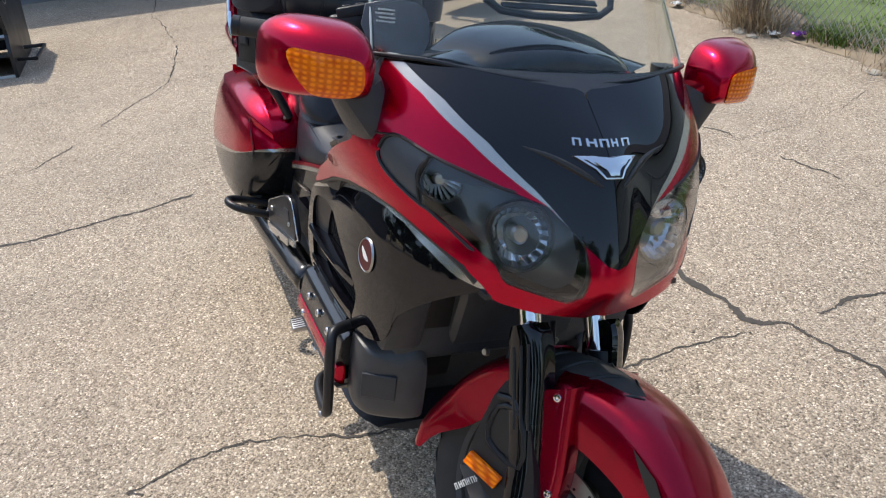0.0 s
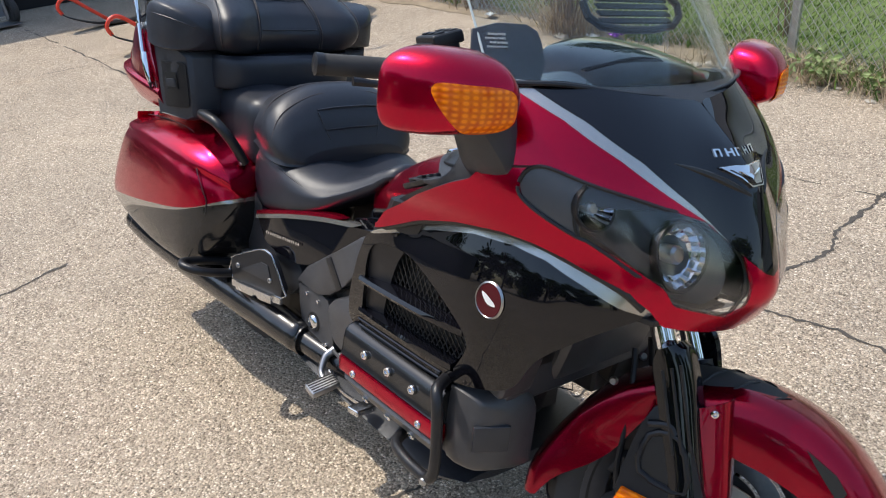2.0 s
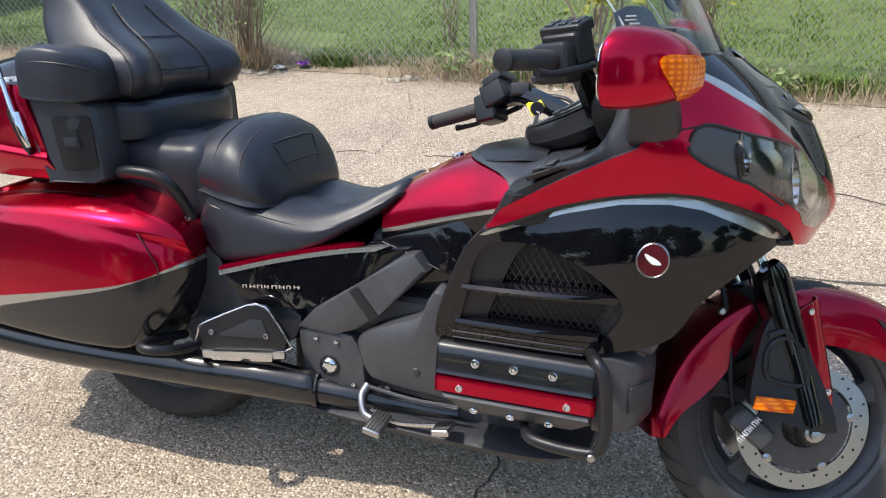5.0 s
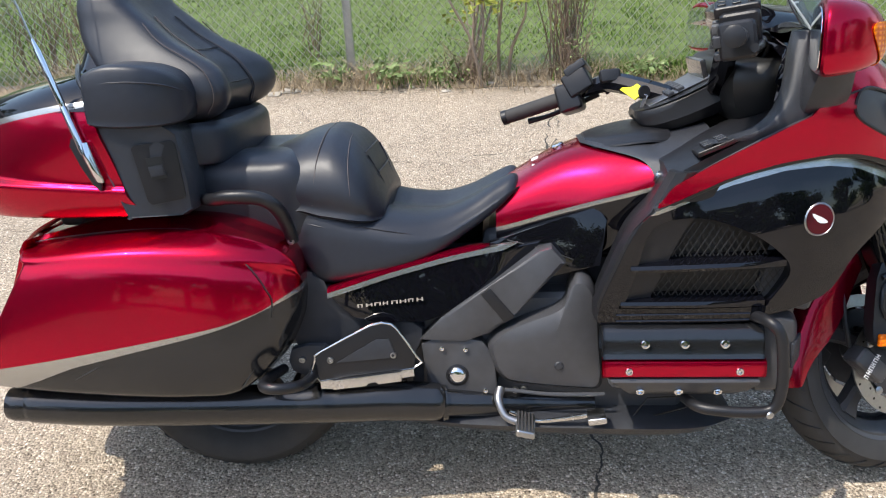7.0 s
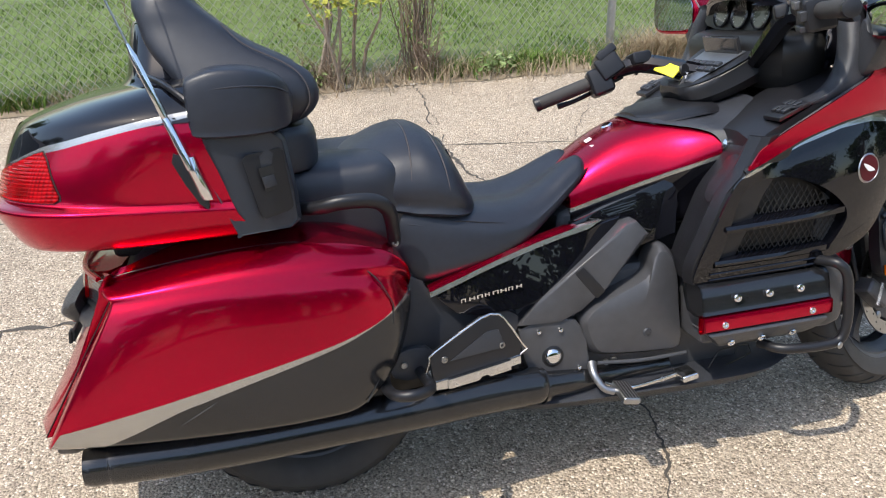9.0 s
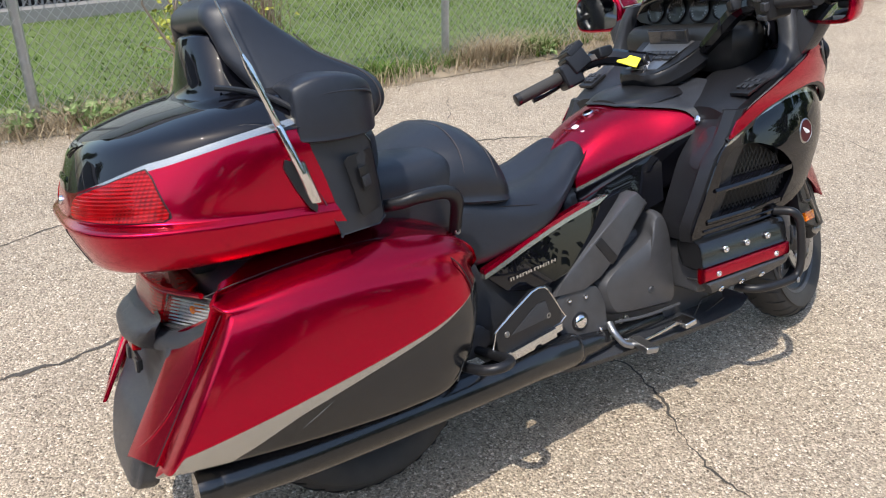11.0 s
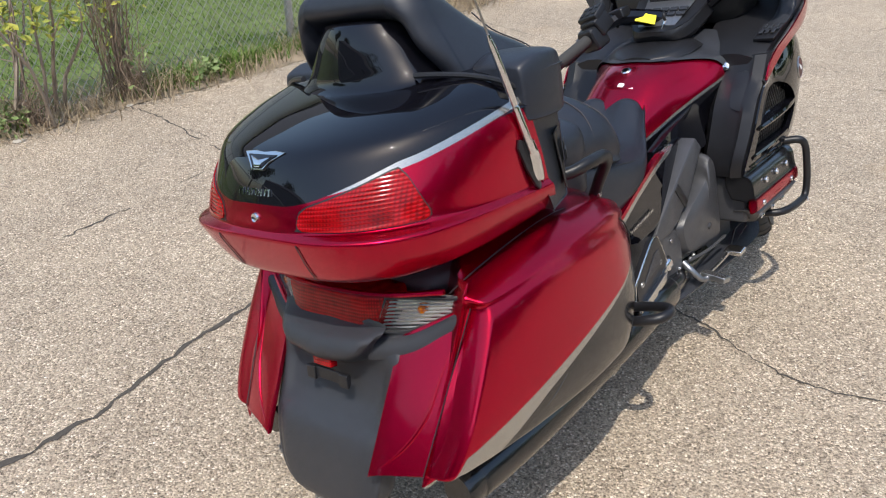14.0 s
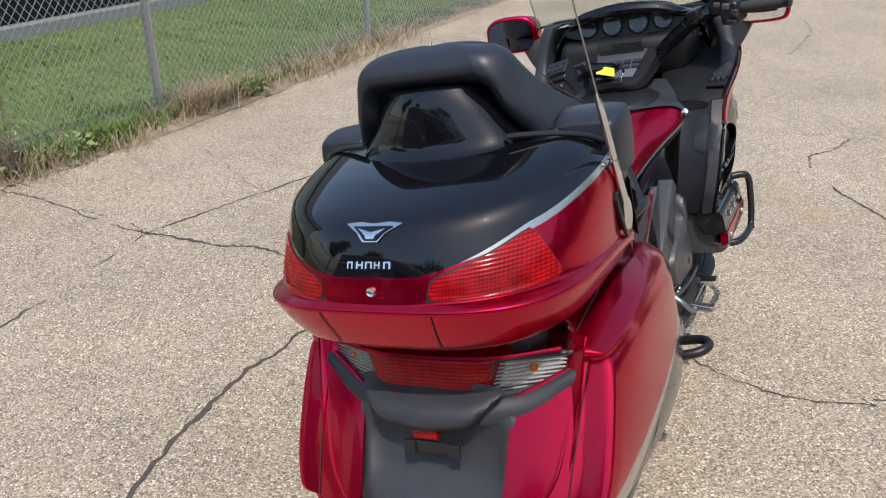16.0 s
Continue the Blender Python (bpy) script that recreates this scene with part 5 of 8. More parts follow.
for s in (-1, 1):
    fix = (lambda b: b) if s < 0 else flip_y
    # moulded cover behind the cylinders
    cov = [(0.652, 0.395), (0.660, 0.432), (0.72, 0.470), (0.82, 0.512), (0.842, 0.560), (0.862, 0.582), (0.89, 0.566), (0.908, 0.512), (0.915, 0.42), (0.918, 0.31), (0.86, 0.302), (0.72, 0.316), (0.676, 0.335)]
    ctr = np.mean(cov, 0)
    ring = spline(cov, 4, True)
    rs = [[(ctr[0] + (x - ctr[0]) * k, -y, ctr[1] + (z - ctr[1]) * k) for x, z in ring] for k, y in ((1.0, 0.17), (1.0, 0.215), (0.975, 0.236), (0.90, 0.252), (0.6, 0.262), (0.2, 0.266))]
    part("engine_cover", fix(rows_mesh(rs, True, True)), ENGINE, engine, "matte black moulded engine cover")
    part("tank_side_panel", fix(slab([(0.655, 0.60), (0.66, 0.645), (0.74, 0.674), (0.82, 0.701), (0.905, 0.732), (0.925, 0.70), (0.91, 0.60), (0.80, 0.57)], lambda a, b, d: Vector((a, -0.183 - 0.16 * (a - 0.66) + d + 0.22 * max(0, b - 0.59), b)), 0.03, 1, bevel=0.004)), BLACK, engine, "gloss black panel under the tank")
    part("panel_line", fix(tube([(0.70, -0.186, 0.655), (0.78, -0.199, 0.635), (0.85, -0.2105, 0.612)], 0.0018, 6, 4)), MESH_BLACK, engine)
    part("cover_boss", fix(lathe([(0, 0.006), (0.008, 0.005), (0.012, 0.0)], aim((0.815, -0.262, 0.372), (0, -1, 0)), 16)), GRAINED, engine)
    # frame beam and pivot plate
    part("frame_beam", fix(slab([(0.495, 0.430), (0.545, 0.487), (0.666, 0.566), (0.770, 0.642), (0.80, 0.648), (0.832, 0.612), (0.715, 0.492), (0.655, 0.445), (0.60, 0.425)], lambda a, b, d: Vector((a, -0.246 + d + 0.05 * max(0, b - 0.56), b)), 0.07, 1, bevel=0.010)), ENGINE, engine)
    part("beam_clamp", fix(slab([(0.638, 0.542), (0.660, 0.556), (0.715, 0.488), (0.692, 0.472)], lambda a, b, d: Vector((a, -0.249 + d, b)), 0.03, 1, bevel=0.003)), PLASTIC, engine)
    part("pivot_plate", fix(slab([(0.497, 0.418), (0.57, 0.430), (0.640, 0.424), (0.668, 0.360), (0.668, 0.255), (0.60, 0.250), (0.552, 0.262), (0.52, 0.305)], lambda a, b, d: Vector((a, -0.238 + d, b)), 0.05, 2, bevel=0.005)), ENGINE, engine)
    part("pivot_cap", fix(lathe([(0, 0.010), (0.012, 0.010), (0.018, 0.007), (0.0215, 0.002), (0.022, -0.004)], aim((0.579, -0.240, 0.339), (0, -1, 0)), 28)), CHROME, engine, "polished chrome pivot cap")
    part("pivot_seal", fix(lathe([(0.022, 0.002), (0.027, 0.0), (0.028, -0.006)], aim((0.579, -0.240, 0.339), (0, -1, 0)), 28)), PLASTIC, engine)
    bolts([(x, s * 0.241, z) for x, z in ((0.545, 0.408), (0.600, 0.405), (0.655, 0.270), (0.645, 0.300))], (0, s, 0), 0.006, CHROME, engine)
    # cylinder head cover with its red bar
    head = thing("cylinder_head")
    head.parent = engine
    part("casting", fix(block((1.08, -0.24, 0.42), (0.32, 0.20, 0.15), (0, 0, 0), 0.02)), ENGINE, head)
    part("upper_cover", fix(loft([[(x, -0.28, 0.505), (x, -0.345, 0.503), (x, -0.369, 0.488), (x, -0.376, 0.445), (x, -0.376, 0.430), (x, -0.30, 0.428)] for x in (0.905, 0.915, 1.07, 1.225, 1.236)], 2, 2)), EXHAUST, head, "gloss black head cover")
    part("red_bar", fix(loft([[(x, -0.36, 0.431), (x, -0.3785, 0.429), (x, -0.3835, 0.424), (x, -0.3835, 0.398), (x, -0.3785, 0.393), (x, -0.36, 0.386)] for x in (0.908, 0.914, 1.07, 1.232, 1.238)], 2, 2)), RED, head, "red trim bar")
    part("lower_cover", fix(loft([[(x, -0.30, 0.388), (x, -0.376, 0.387), (x + (0.0 if x > 1 else 0.02), -0.373, 0.37), (x + (0.05 if x < 1 else -0.04 if x > 1.2 else 0), -0.345, 0.338), (x + (0.05 if x < 1 else -0.04 if x > 1.2 else 0), -0.28, 0.335)] for x in (0.915, 0.93, 1.07, 1.215, 1.232)], 2, 2)), ENGINE, head)
    bolts([(x, s * 0.3795, 0.468) for x in (0.990, 1.073, 1.156)], (0, s, 0.1), 0.010, CHROME, head)
    bolts([(x, s * 0.384, 0.407) for x in (0.957, 1.189)], (0, s, 0), 0.009, CHROME, head)
    bolts([(x, s * 0.364, 0.352) for x in (0.985, 1.067, 1.150)], (0, s, -0.6), 0.010, CHROME, head)
    bars((1.04, s * 0.3838, 0.404), (-s * 1.0, 0, 0) if s > 0 else (1, 0, 0), (0, 0, 1), (0.06, 0.006), 6, RED, head, "lettering", 0.0006)
    part("front_cover", fix(loft([[(x, -0.20, 0.52 * 1.0 - d), (x, -o + 0.02, 0.515 - d), (x, -o, 0.49 - d), (x, -o, 0.37 + d * 0.5), (x, -o + 0.03, 0.335 + d * 0.5), (x, -0.20, 0.335 + d * 0.5)] for x, o, d in ((1.236, 0.345, 0.0), (1.27, 0.345, 0.0), (1.31, 0.33, 0.01), (1.335, 0.28, 0.03), (1.345, 0.24, 0.05))], 5, 4)), ENGINE, head, "matte black front engine cover")
    part("cover_recess", fix(block((1.3260, -0.3060, 0.425), (0.008, 0.080, 0.058), (0, 0, -27), 0.012)), GRAINED, head)
    # crash bar
    part("crash_bar", fix(tube([(1.20, -0.30, 0.515), (1.225, -0.35, 0.520), (1.245, -0.392, 0.519), (1.262, -0.404, 0.495), (1.270, -0.406, 0.44), (1.272, -0.405, 0.375), (1.258, -0.402, 0.328), (1.21, -0.398, 0.318), (1.15, -0.39, 0.318), (1.11, -0.37, 0.318), (1.09, -0.32, 0.318)], 0.0125, 14, 6)), PLASTIC, engine, "black tubular crash bar")
    part("bar_cap", fix(lathe([(0, 0.004), (0.007, 0.003), (0.009, 0)], aim((1.25, -0.414, 0.318), (0.3, -1, 0)), 12)), STEEL, engine)
    part("side_cover", fix(slab([(0.287, 0.548), (0.42, 0.588), (0.56, 0.622), (0.66, 0.632), (0.78, 0.655), (0.75, 0.620), (0.627, 0.535), (0.545, 0.485), (0.50, 0.478), (0.40, 0.478), (0.345, 0.494)], lambda a, b, d: Vector((a, -0.262 + 0.10 * max(0, a - 0.36) + d + 0.16 * max(0, b - 0.49), b)), 0.03, 1, bevel=0.004)), BLACK, engine, "gloss black side cover")
    top = curve_of([0.287, 0.42, 0.56, 0.66, 0.74], [0.548, 0.588, 0.622, 0.640, 0.652])
    for nm, mt, z0, z1, x1 in (("silver_line", SILVER, -0.009, 0.003, 0.725), ("red_line", RED, 0.003, 0.014, 0.66)):
        xs = np.linspace(0.287, x1, 14)
        o = [(x, float(top(x)) + z0) for x in xs[:-1]] + [(x1, float(top(x1)) + z1 * 0.6)] + [(x, float(top(x)) + z1) for x in xs[-2::-1]]
        part(nm, fix(slab(o, lambda a, b, d: Vector((a, -0.265 + 0.10 * max(0, a - 0.36) + d + 0.16 * max(0, b - 0.49), b)), 0.02, 1, bevel=0)), mt, engine)
    part("rear_cover", fix(slab([(0.235, 0.60), (0.27, 0.57), (0.30, 0.54), (0.36, 0.485), (0.48, 0.47), (0.50, 0.43), (0.44, 0.36), (0.25, 0.36), (0.19, 0.45)], lambda a, b, d: Vector((a, -0.232 + d, b)), 0.06, 2, bevel=0.008)), GRAINED, engine)
    if s < 0:
        bars((0.356, -0.2600, 0.517), (0.155, 0.0150, 0.012), (0, 0, 1), (0.156, 0.0085), 8, CHROME, engine, "lettering", 0.0015)
    # passenger footboard, folded up
    fb = thing("footboard")
    fb.parent = engine
    pl = lambda a, b, d: Vector((a, -0.325 + 0.17 * (a - 0.27) + d, b))
    fo = [(0.262, 0.415), (0.275, 0.432), (0.39, 0.488), (0.425, 0.490), (0.445, 0.478), (0.487, 0.408), (0.483, 0.378), (0.268, 0.362)]
    part("board", fix(slab(fo, pl, 0.022, 1, bevel=0.004)), PLASTIC, fb)
    part("edge", fix(tube([pl(a, b, 0.004) for a, b in fo], 0.003, 8, 2, closed=True)), POLISHED, fb)
    part("tread", fix(slab([(0.31, 0.405), (0.40, 0.455), (0.43, 0.455), (0.445, 0.408)], lambda a, b, d: pl(a, b, -d), 0.003, 1, bevel=0.001)), GRAINED, fb)
    part("hinge_plate", fix(slab([(0.27, 0.362), (0.483, 0.378), (0.483, 0.358), (0.30, 0.342), (0.272, 0.342)], lambda a, b, d: pl(a, b, d - 0.004), 0.012, 1, bevel=0.002)), POLISHED, fb)
    part("hinge", fix(slab([(0.30, 0.365), (0.455, 0.376), (0.455, 0.352), (0.40, 0.348), (0.395, 0.358), (0.38, 0.356), (0.376, 0.346), (0.30, 0.342)], lambda a, b, d: pl(a, b, d - 0.012), 0.01, 1, bevel=0.002)), POLISHED, fb)
    bolts([pl(0.296, 0.411, 0) * 1.0 if s < 0 else Vector((0.296, -pl(0.296, 0.411, 0).y, 0.411)), Vector((0.437, s * -pl(0.437, 0.414, 0).y, 0.414))], (0, s, 0), 0.008, STEEL, fb)
    # saddlebag guard loop behind the footboard
    part("bag_guard", fix(tube([(0.25, -0.24, 0.362), (0.252, -0.30, 0.368), (0.25, -0.38, 0.382), (0.235, -0.43, 0.393), (0.20, -0.452, 0.398), (0.168, -0.43, 0.394), (0.158, -0.36, 0.382), (0.168, -0.25, 0.362)], 0.0125, 12, 6)), PLASTIC, engine, "black tubular bag guard")
    part("guard_bracket", fix(slab([(0.19, 0.41), (0.27, 0.42), (0.29, 0.38), (0.25, 0.345), (0.19, 0.355)], lambda a, b, d: Vector((a, -0.25 + d, b)), 0.03, 2, bevel=0.004)), ENGINE, engine)
    bolts([(0.215, s * 0.252, 0.385)], (0, s, 0), 0.008, STEEL, engine)
    # silencer
    part("silencer", fix(tube([(0.548, -0.250, 0.277), (0.535, -0.253, 0.278), (0.50, -0.258, 0.280), (0.40, -0.272, 0.288), (0.2, -0.292, 0.290), (-0.2, -0.316, 0.294), (-0.40, -0.322, 0.302), (-0.43, -0.323, 0.303)], [0.030, 0.044, 0.047, 0.049, 0.048, 0.047, 0.045, 0.040], 24, 5)), EXHAUST, engine, "long black exhaust silencer")
    part("outlet", fix(tube([(-0.41, -0.322, 0.302), (-0.455, -0.323, 0.304), (-0.475, -0.323, 0.305)], [0.040, 0.042, 0.038], 24, 3)), EXHAUST, engine)
    part("exhaust_ring", fix(tube([(0.540, -0.245, 0.271), (0.552, -0.243, 0.271)], [0.045, 0.044], 24, 1)), EXHAUST, engine)
    part("header", fix(tube([(0.55, -0.242, 0.27), (0.64, -0.228, 0.262), (0.75, -0.20, 0.25), (0.9, -0.18, 0.24)], 0.034, 16, 5)), EXHAUST, engine)
    # foot peg
    peg = thing("foot_peg")
    peg.parent = engine
    part("bracket", fix(tube([(0.68, -0.236, 0.302), (0.675, -0.262, 0.285), (0.69, -0.285, 0.255), (0.715, -0.292, 0.244)], [0.012, 0.010, 0.009, 0.010], 12, 5)), ALLOY, peg, "grey alloy bracket")
    part("rubber", fix(block((0.736, -0.312, 0.245), (0.044, 0.085, 0.018), (8, 12, 0), 0.006)), STEEL, peg, "ribbed grey foot peg")
    bm = bmesh.new()
    for k in range(5):
        block((0.720 + 0.008 * k, -0.312, 0.2565 - 0.0018 * k), (0.004, 0.080, 0.004), (8, 12, 0), 0.0, bm)
    part("rib", fix(bm), RUBBER, peg)
    if s < 0:
        ped = thing("brake_pedal")
        ped.parent = engine
        part("lever", tube([(0.70, -0.262, 0.255), (0.76, -0.272, 0.236), (0.83, -0.282, 0.246), (0.885, -0.288, 0.258)], [0.010, 0.009, 0.009, 0.010], 12, 5, flat=0.6), POLISHED, ped)
        part("toe", block((0.898, -0.305, 0.263), (0.042, 0.06, 0.016), (0, -8, 0), 0.005), POLISHED, ped, "alloy brake pedal toe plate")
    bolts([(x, s * 0.243, z) for x, z in ((0.715, 0.302), (0.735, 0.306))], (0, s, 0), 0.008, STEEL, engine)
    part("cover_lip", fix(tube([(0.69, -0.248, 0.306), (0.80, -0.262, 0.300), (0.92, -0.262, 0.300)], 0.005, 8, 4)), ENGINE, engine)
    part("belly_seam", fix(tube([(1.02, -0.2515, 0.285), (1.10, -0.2515, 0.290), (1.11, -0.251, 0.262), (1.00, -0.250, 0.228), (0.99, -0.250, 0.24)], 0.002, 6, 1, closed=True)), MESH_BLACK, engine)
    part("grab_rail", fix(tube([(0.02, -0.23, 0.775), (0.06, -0.285, 0.785), (0.105, -0.305, 0.795), (0.17, -0.303, 0.790), (0.203, -0.292, 0.762), (0.215, -0.262, 0.705), (0.217, -0.247, 0.678)], [0.014, 0.015, 0.016, 0.016, 0.016, 0.015, 0.014], 14, 6)), PLASTIC, seat, "black passenger grab rail")
    bolts([(0.217, s * 0.262, 0.680)], (0, s, 0), 0.008, STEEL, seat)
part("side_stand", tube([(0.62, 0.16, 0.24), (0.66, 0.24, 0.14), (0.68, 0.33, 0.062)], [0.014, 0.012, 0.014], 12), ENGINE, engine)

# ---- saddlebags, trunk, tail ----
def bag_rear(z):
    """The saddlebag's raked rear edge."""
    return -0.363 - 0.60 * (0.657 - z) if z < 0.657 else -0.363 - 0.62 * (z - 0.657)


def saddlebag_bm():
    # place at mid height, rake, bottom, top, outer reach, shoulder's height, inner reach
    rows = [(0.238, 0.0, 0.555, 0.615, 0.262, 0.585, 0.20), (0.225, 0.0, 0.50, 0.650, 0.290, 0.605, 0.18), (0.18, 0.0, 0.425, 0.685, 0.338, 0.628, 0.17), (0.10, 0.0, 0.362, 0.712, 0.369, 0.645, 0.17), (0.0, 0.0, 0.354, 0.722, 0.381, 0.656, 0.17),
            (-0.12, 0.10, 0.356, 0.722, 0.385, 0.664, 0.17), (-0.25, 0.45, 0.362, 0.712, 0.383, 0.664, 0.17), (-0.34, 0.80, 0.368, 0.702, 0.378, 0.661, 0.20), (-0.405, 1.0, 0.373, 0.694, 0.371, 0.658, 0.25), (-0.432, 1.0, 0.375, 0.691, 0.366, 0.657, 0.27)]
    secs = []
    for x, k, b, t, o, c, i in rows:
        q = lambda y, z: (x + k * (bag_rear(z) - bag_rear(0.5)), -y, z)
        under = 0.010 * k
        o += 0.004
        secs.append([q(i, b), q(o - 0.05 - under, b), q(o - 0.020 - under, b + 0.003), q(o - 0.008 - under * 0.85, b + 0.025), q(o - under * 0.5, b + 0.3 * (c - b)), q(o - 0.004, b + 0.65 * (c - b)), q(o - 0.010, c - 0.025), q(o - 0.020, c + 0.1 * (t - c)),
                     q(o - 0.3 * (o - 0.28), c + 0.5 * (t - c)), q(o - 0.65 * (o - 0.28), c + 0.86 * (t - c)), q(0.28, t), q(i, t - 0.006)])
    # the rounded turn on to the rear face
    for back, inward in ((0.0145, 0.004), (0.020, 0.013), (0.0225, 0.028), (0.023, 0.060)):
        last = []
        for px, py, pz in secs[9]:
            last.append((px - back, min(0.108 * (0.655 - pz) - 0.304, py + inward * between(-0.25, -0.34, py)), pz - 0.3 * inward * between(0.65, 0.69, pz)))
        secs.append(last)
    bm = loft(secs, 6, 5)
    up = curve_of([-0.6, -0.515, -0.416, -0.294, -0.176, -0.05, 0.073, 0.156, 0.203, 0.3], [0.385, 0.409, 0.430, 0.454, 0.477, 0.501, 0.525, 0.548, 0.570, 0.61])
    low = curve_of([-0.6, -0.42, -0.351, -0.30, -0.257, -0.216, -0.117, 0.073, 0.189, 0.3], [0.30, 0.372, 0.398, 0.419, 0.435, 0.446, 0.472, 0.518, 0.558, 0.59])
    cut(bm, lambda c: c.z - float(up(c.x)) + 4 * max(0.0, bag_rear(c.z) + 0.016 - c.x), 1)
    cut(bm, lambda c: c.z - float(low(c.x)), 2, among=(1,))
    return bm


for side in (-1, 1):
    fix = (lambda b: b) if side < 0 else flip_y
    bag = thing("saddlebag")
    bag.parent = bike
    part("shell", fix(saddlebag_bm()), RED, bag, "red saddlebag with a silver line and dark lower half", mats=(SILVER, EXHAUST))
    part("lid_gap", fix(tube([(-0.384, -0.281, 0.6915), (-0.30, -0.281, 0.7055), (-0.162, -0.281, 0.7195), (-0.04, -0.281, 0.7225), (0.02, -0.29, 0.718), (0.079, -0.315, 0.697), (0.145, -0.341, 0.650), (0.176, -0.3395, 0.60), (0.186, -0.335, 0.555), (0.155, -0.349, 0.45), (0.11, -0.362, 0.375)], 0.0016, 6, 5)), MESH_BLACK, bag)
    part("lower_gap", fix(tube([(-0.180, -0.386, 0.449), (-0.225, -0.384, 0.424), (-0.27, -0.377, 0.400), (-0.318, -0.366, 0.373)], 0.0014, 6, 5)), MESH_BLACK, bag)
    # rear infill panel between the bag and the mudguard
    face = lambda a, b, d: Vector((bag_rear(min(b, 0.657)) - 0.001 - 0.22 * max(0.0, 0.311 + a) + d, a, b))
    part("rear_panel", fix(slab([(-0.158, 0.360), (-0.20, 0.372), (-0.278, 0.377), (-0.308, 0.655), (-0.28, 0.650), (-0.17, 0.60)], face, 0.012, 1, bevel=0.003)), RED, bag, "red rear infill panel")
    part("panel_rib", fix(tube([face(-0.288, 0.60, 0.004), face(-0.272, 0.52, 0.003), face(-0.258, 0.465, 0.002), face(-0.225, 0.415, 0.002), face(-0.175, 0.372, 0.004)], [0.003, 0.0045, 0.005, 0.0045, 0.003], 10, 6)), RED, bag)
    part("panel_seam", fix(tube([face(-0.3095, 0.656, 0.0), face(-0.295, 0.52, -0.001), face(-0.2795, 0.379, -0.001)], 0.0013, 6, 6)), MESH_BLACK, bag)


def plan(cx, a, b, n, k=56):
    """Half an oval with squarish corners, from the left round the rear to the right."""
    out = []
    for t in np.linspace(-math.pi / 2, math.pi / 2, k):
        c, s = math.cos(t), math.sin(t)
        out.append((cx - a * max(c, 0) ** (2 / n), math.copysign(b * abs(s) ** (2 / n), s)))
    return out


# height, rearmost place, half width and squareness of the trunk at its levels
LEVELS = [(0.755, -0.500, 0.275, 2.9), (0.756, -0.528, 0.300, 3.0), (0.761, -0.546, 0.313, 3.2), (0.80, -0.565, 0.331, 3.4), (0.838, -0.580, 0.344, 3.5), (0.847, -0.583, 0.346, 3.5), (0.853, -0.5815, 0.345, 3.4), (0.859, -0.574, 0.341, 3.0),
          (0.866, -0.571, 0.339, 2.75), (0.905, -0.562, 0.344, 2.5), (0.95, -0.546, 0.347, 2.25), (0.985, -0.524, 0.343, 2.2), (1.006, -0.488, 0.336, 2.2), (1.030, -0.41, 0.313, 2.2), (1.045, -0.34, 0.290, 2.2), (1.055, -0.28, 0.265, 2.2), (1.064, -0.24, 0.20, 2.2)]


def trunk_rows(grow=0.0):
    rows = []
    for z, xr, w, n in LEVELS:
        p = plan(-0.18, abs(xr + 0.18) + grow, w + grow, n)
        xf = max(-0.145, -0.06 - max(0.0, z - 0.75) * 0.42)
        p = [(xf, p[0][1]), (xf - 0.025, p[0][1])] + p + [(xf - 0.025, p[-1][1]), (xf, p[-1][1])]
        tilt = 0.07 * min(1, max(0, (z - 0.76) / 0.07)) * min(1, max(0, (0.93 - z) / 0.07))
        rows.append(np.array([(x, y, z - tilt * max(0.0, x + 0.56)) for x, y in p]))
    return [q.reshape(-1, 3) for q in spline([q.ravel() for q in rows], 5)]


def trunk_level(z):
    """Rearmost place, half width and squareness at any height."""
    k = [v[0] for v in LEVELS]
    return [float(np.interp(z, k, [v[i] for v in LEVELS])) for i in (1, 2, 3)]


TRUNK_LINE = curve_of([0, 0.112, 0.25, 0.386, 0.45, 0.70, 0.9], [0.909, 0.910, 0.934, 0.962, 0.970, 1.007, 1.02])


def trunk_q(c):
    return abs(c.y) + (c.x + 0.56)


trunk = thing("trunk")
trunk.parent = bike
bm = rows_mesh(trunk_rows(), True, True)
cut(bm, lambda c: float(TRUNK_LINE(trunk_q(c))) - c.z, 1)
cut(bm, lambda c: float(TRUNK_LINE(trunk_q(c))) - 0.013 * min(1, max(0, (trunk_q(c) - 0.2) / 0.15)) - c.z, 2, among=(0,))
part("shell", bm, RED, trunk, "glossy red trunk with a black lid and silver line", mats=(BLACK, SILVER))
LIGHT = [(0.098, 0.866), (0.120, 0.900), (0.135, 0.908), (0.26, 0.931), (0.380, 0.955), (0.392, 0.955), (0.402, 0.948), (0.454, 0.864), (0.452, 0.857), (0.28, 0.861)]
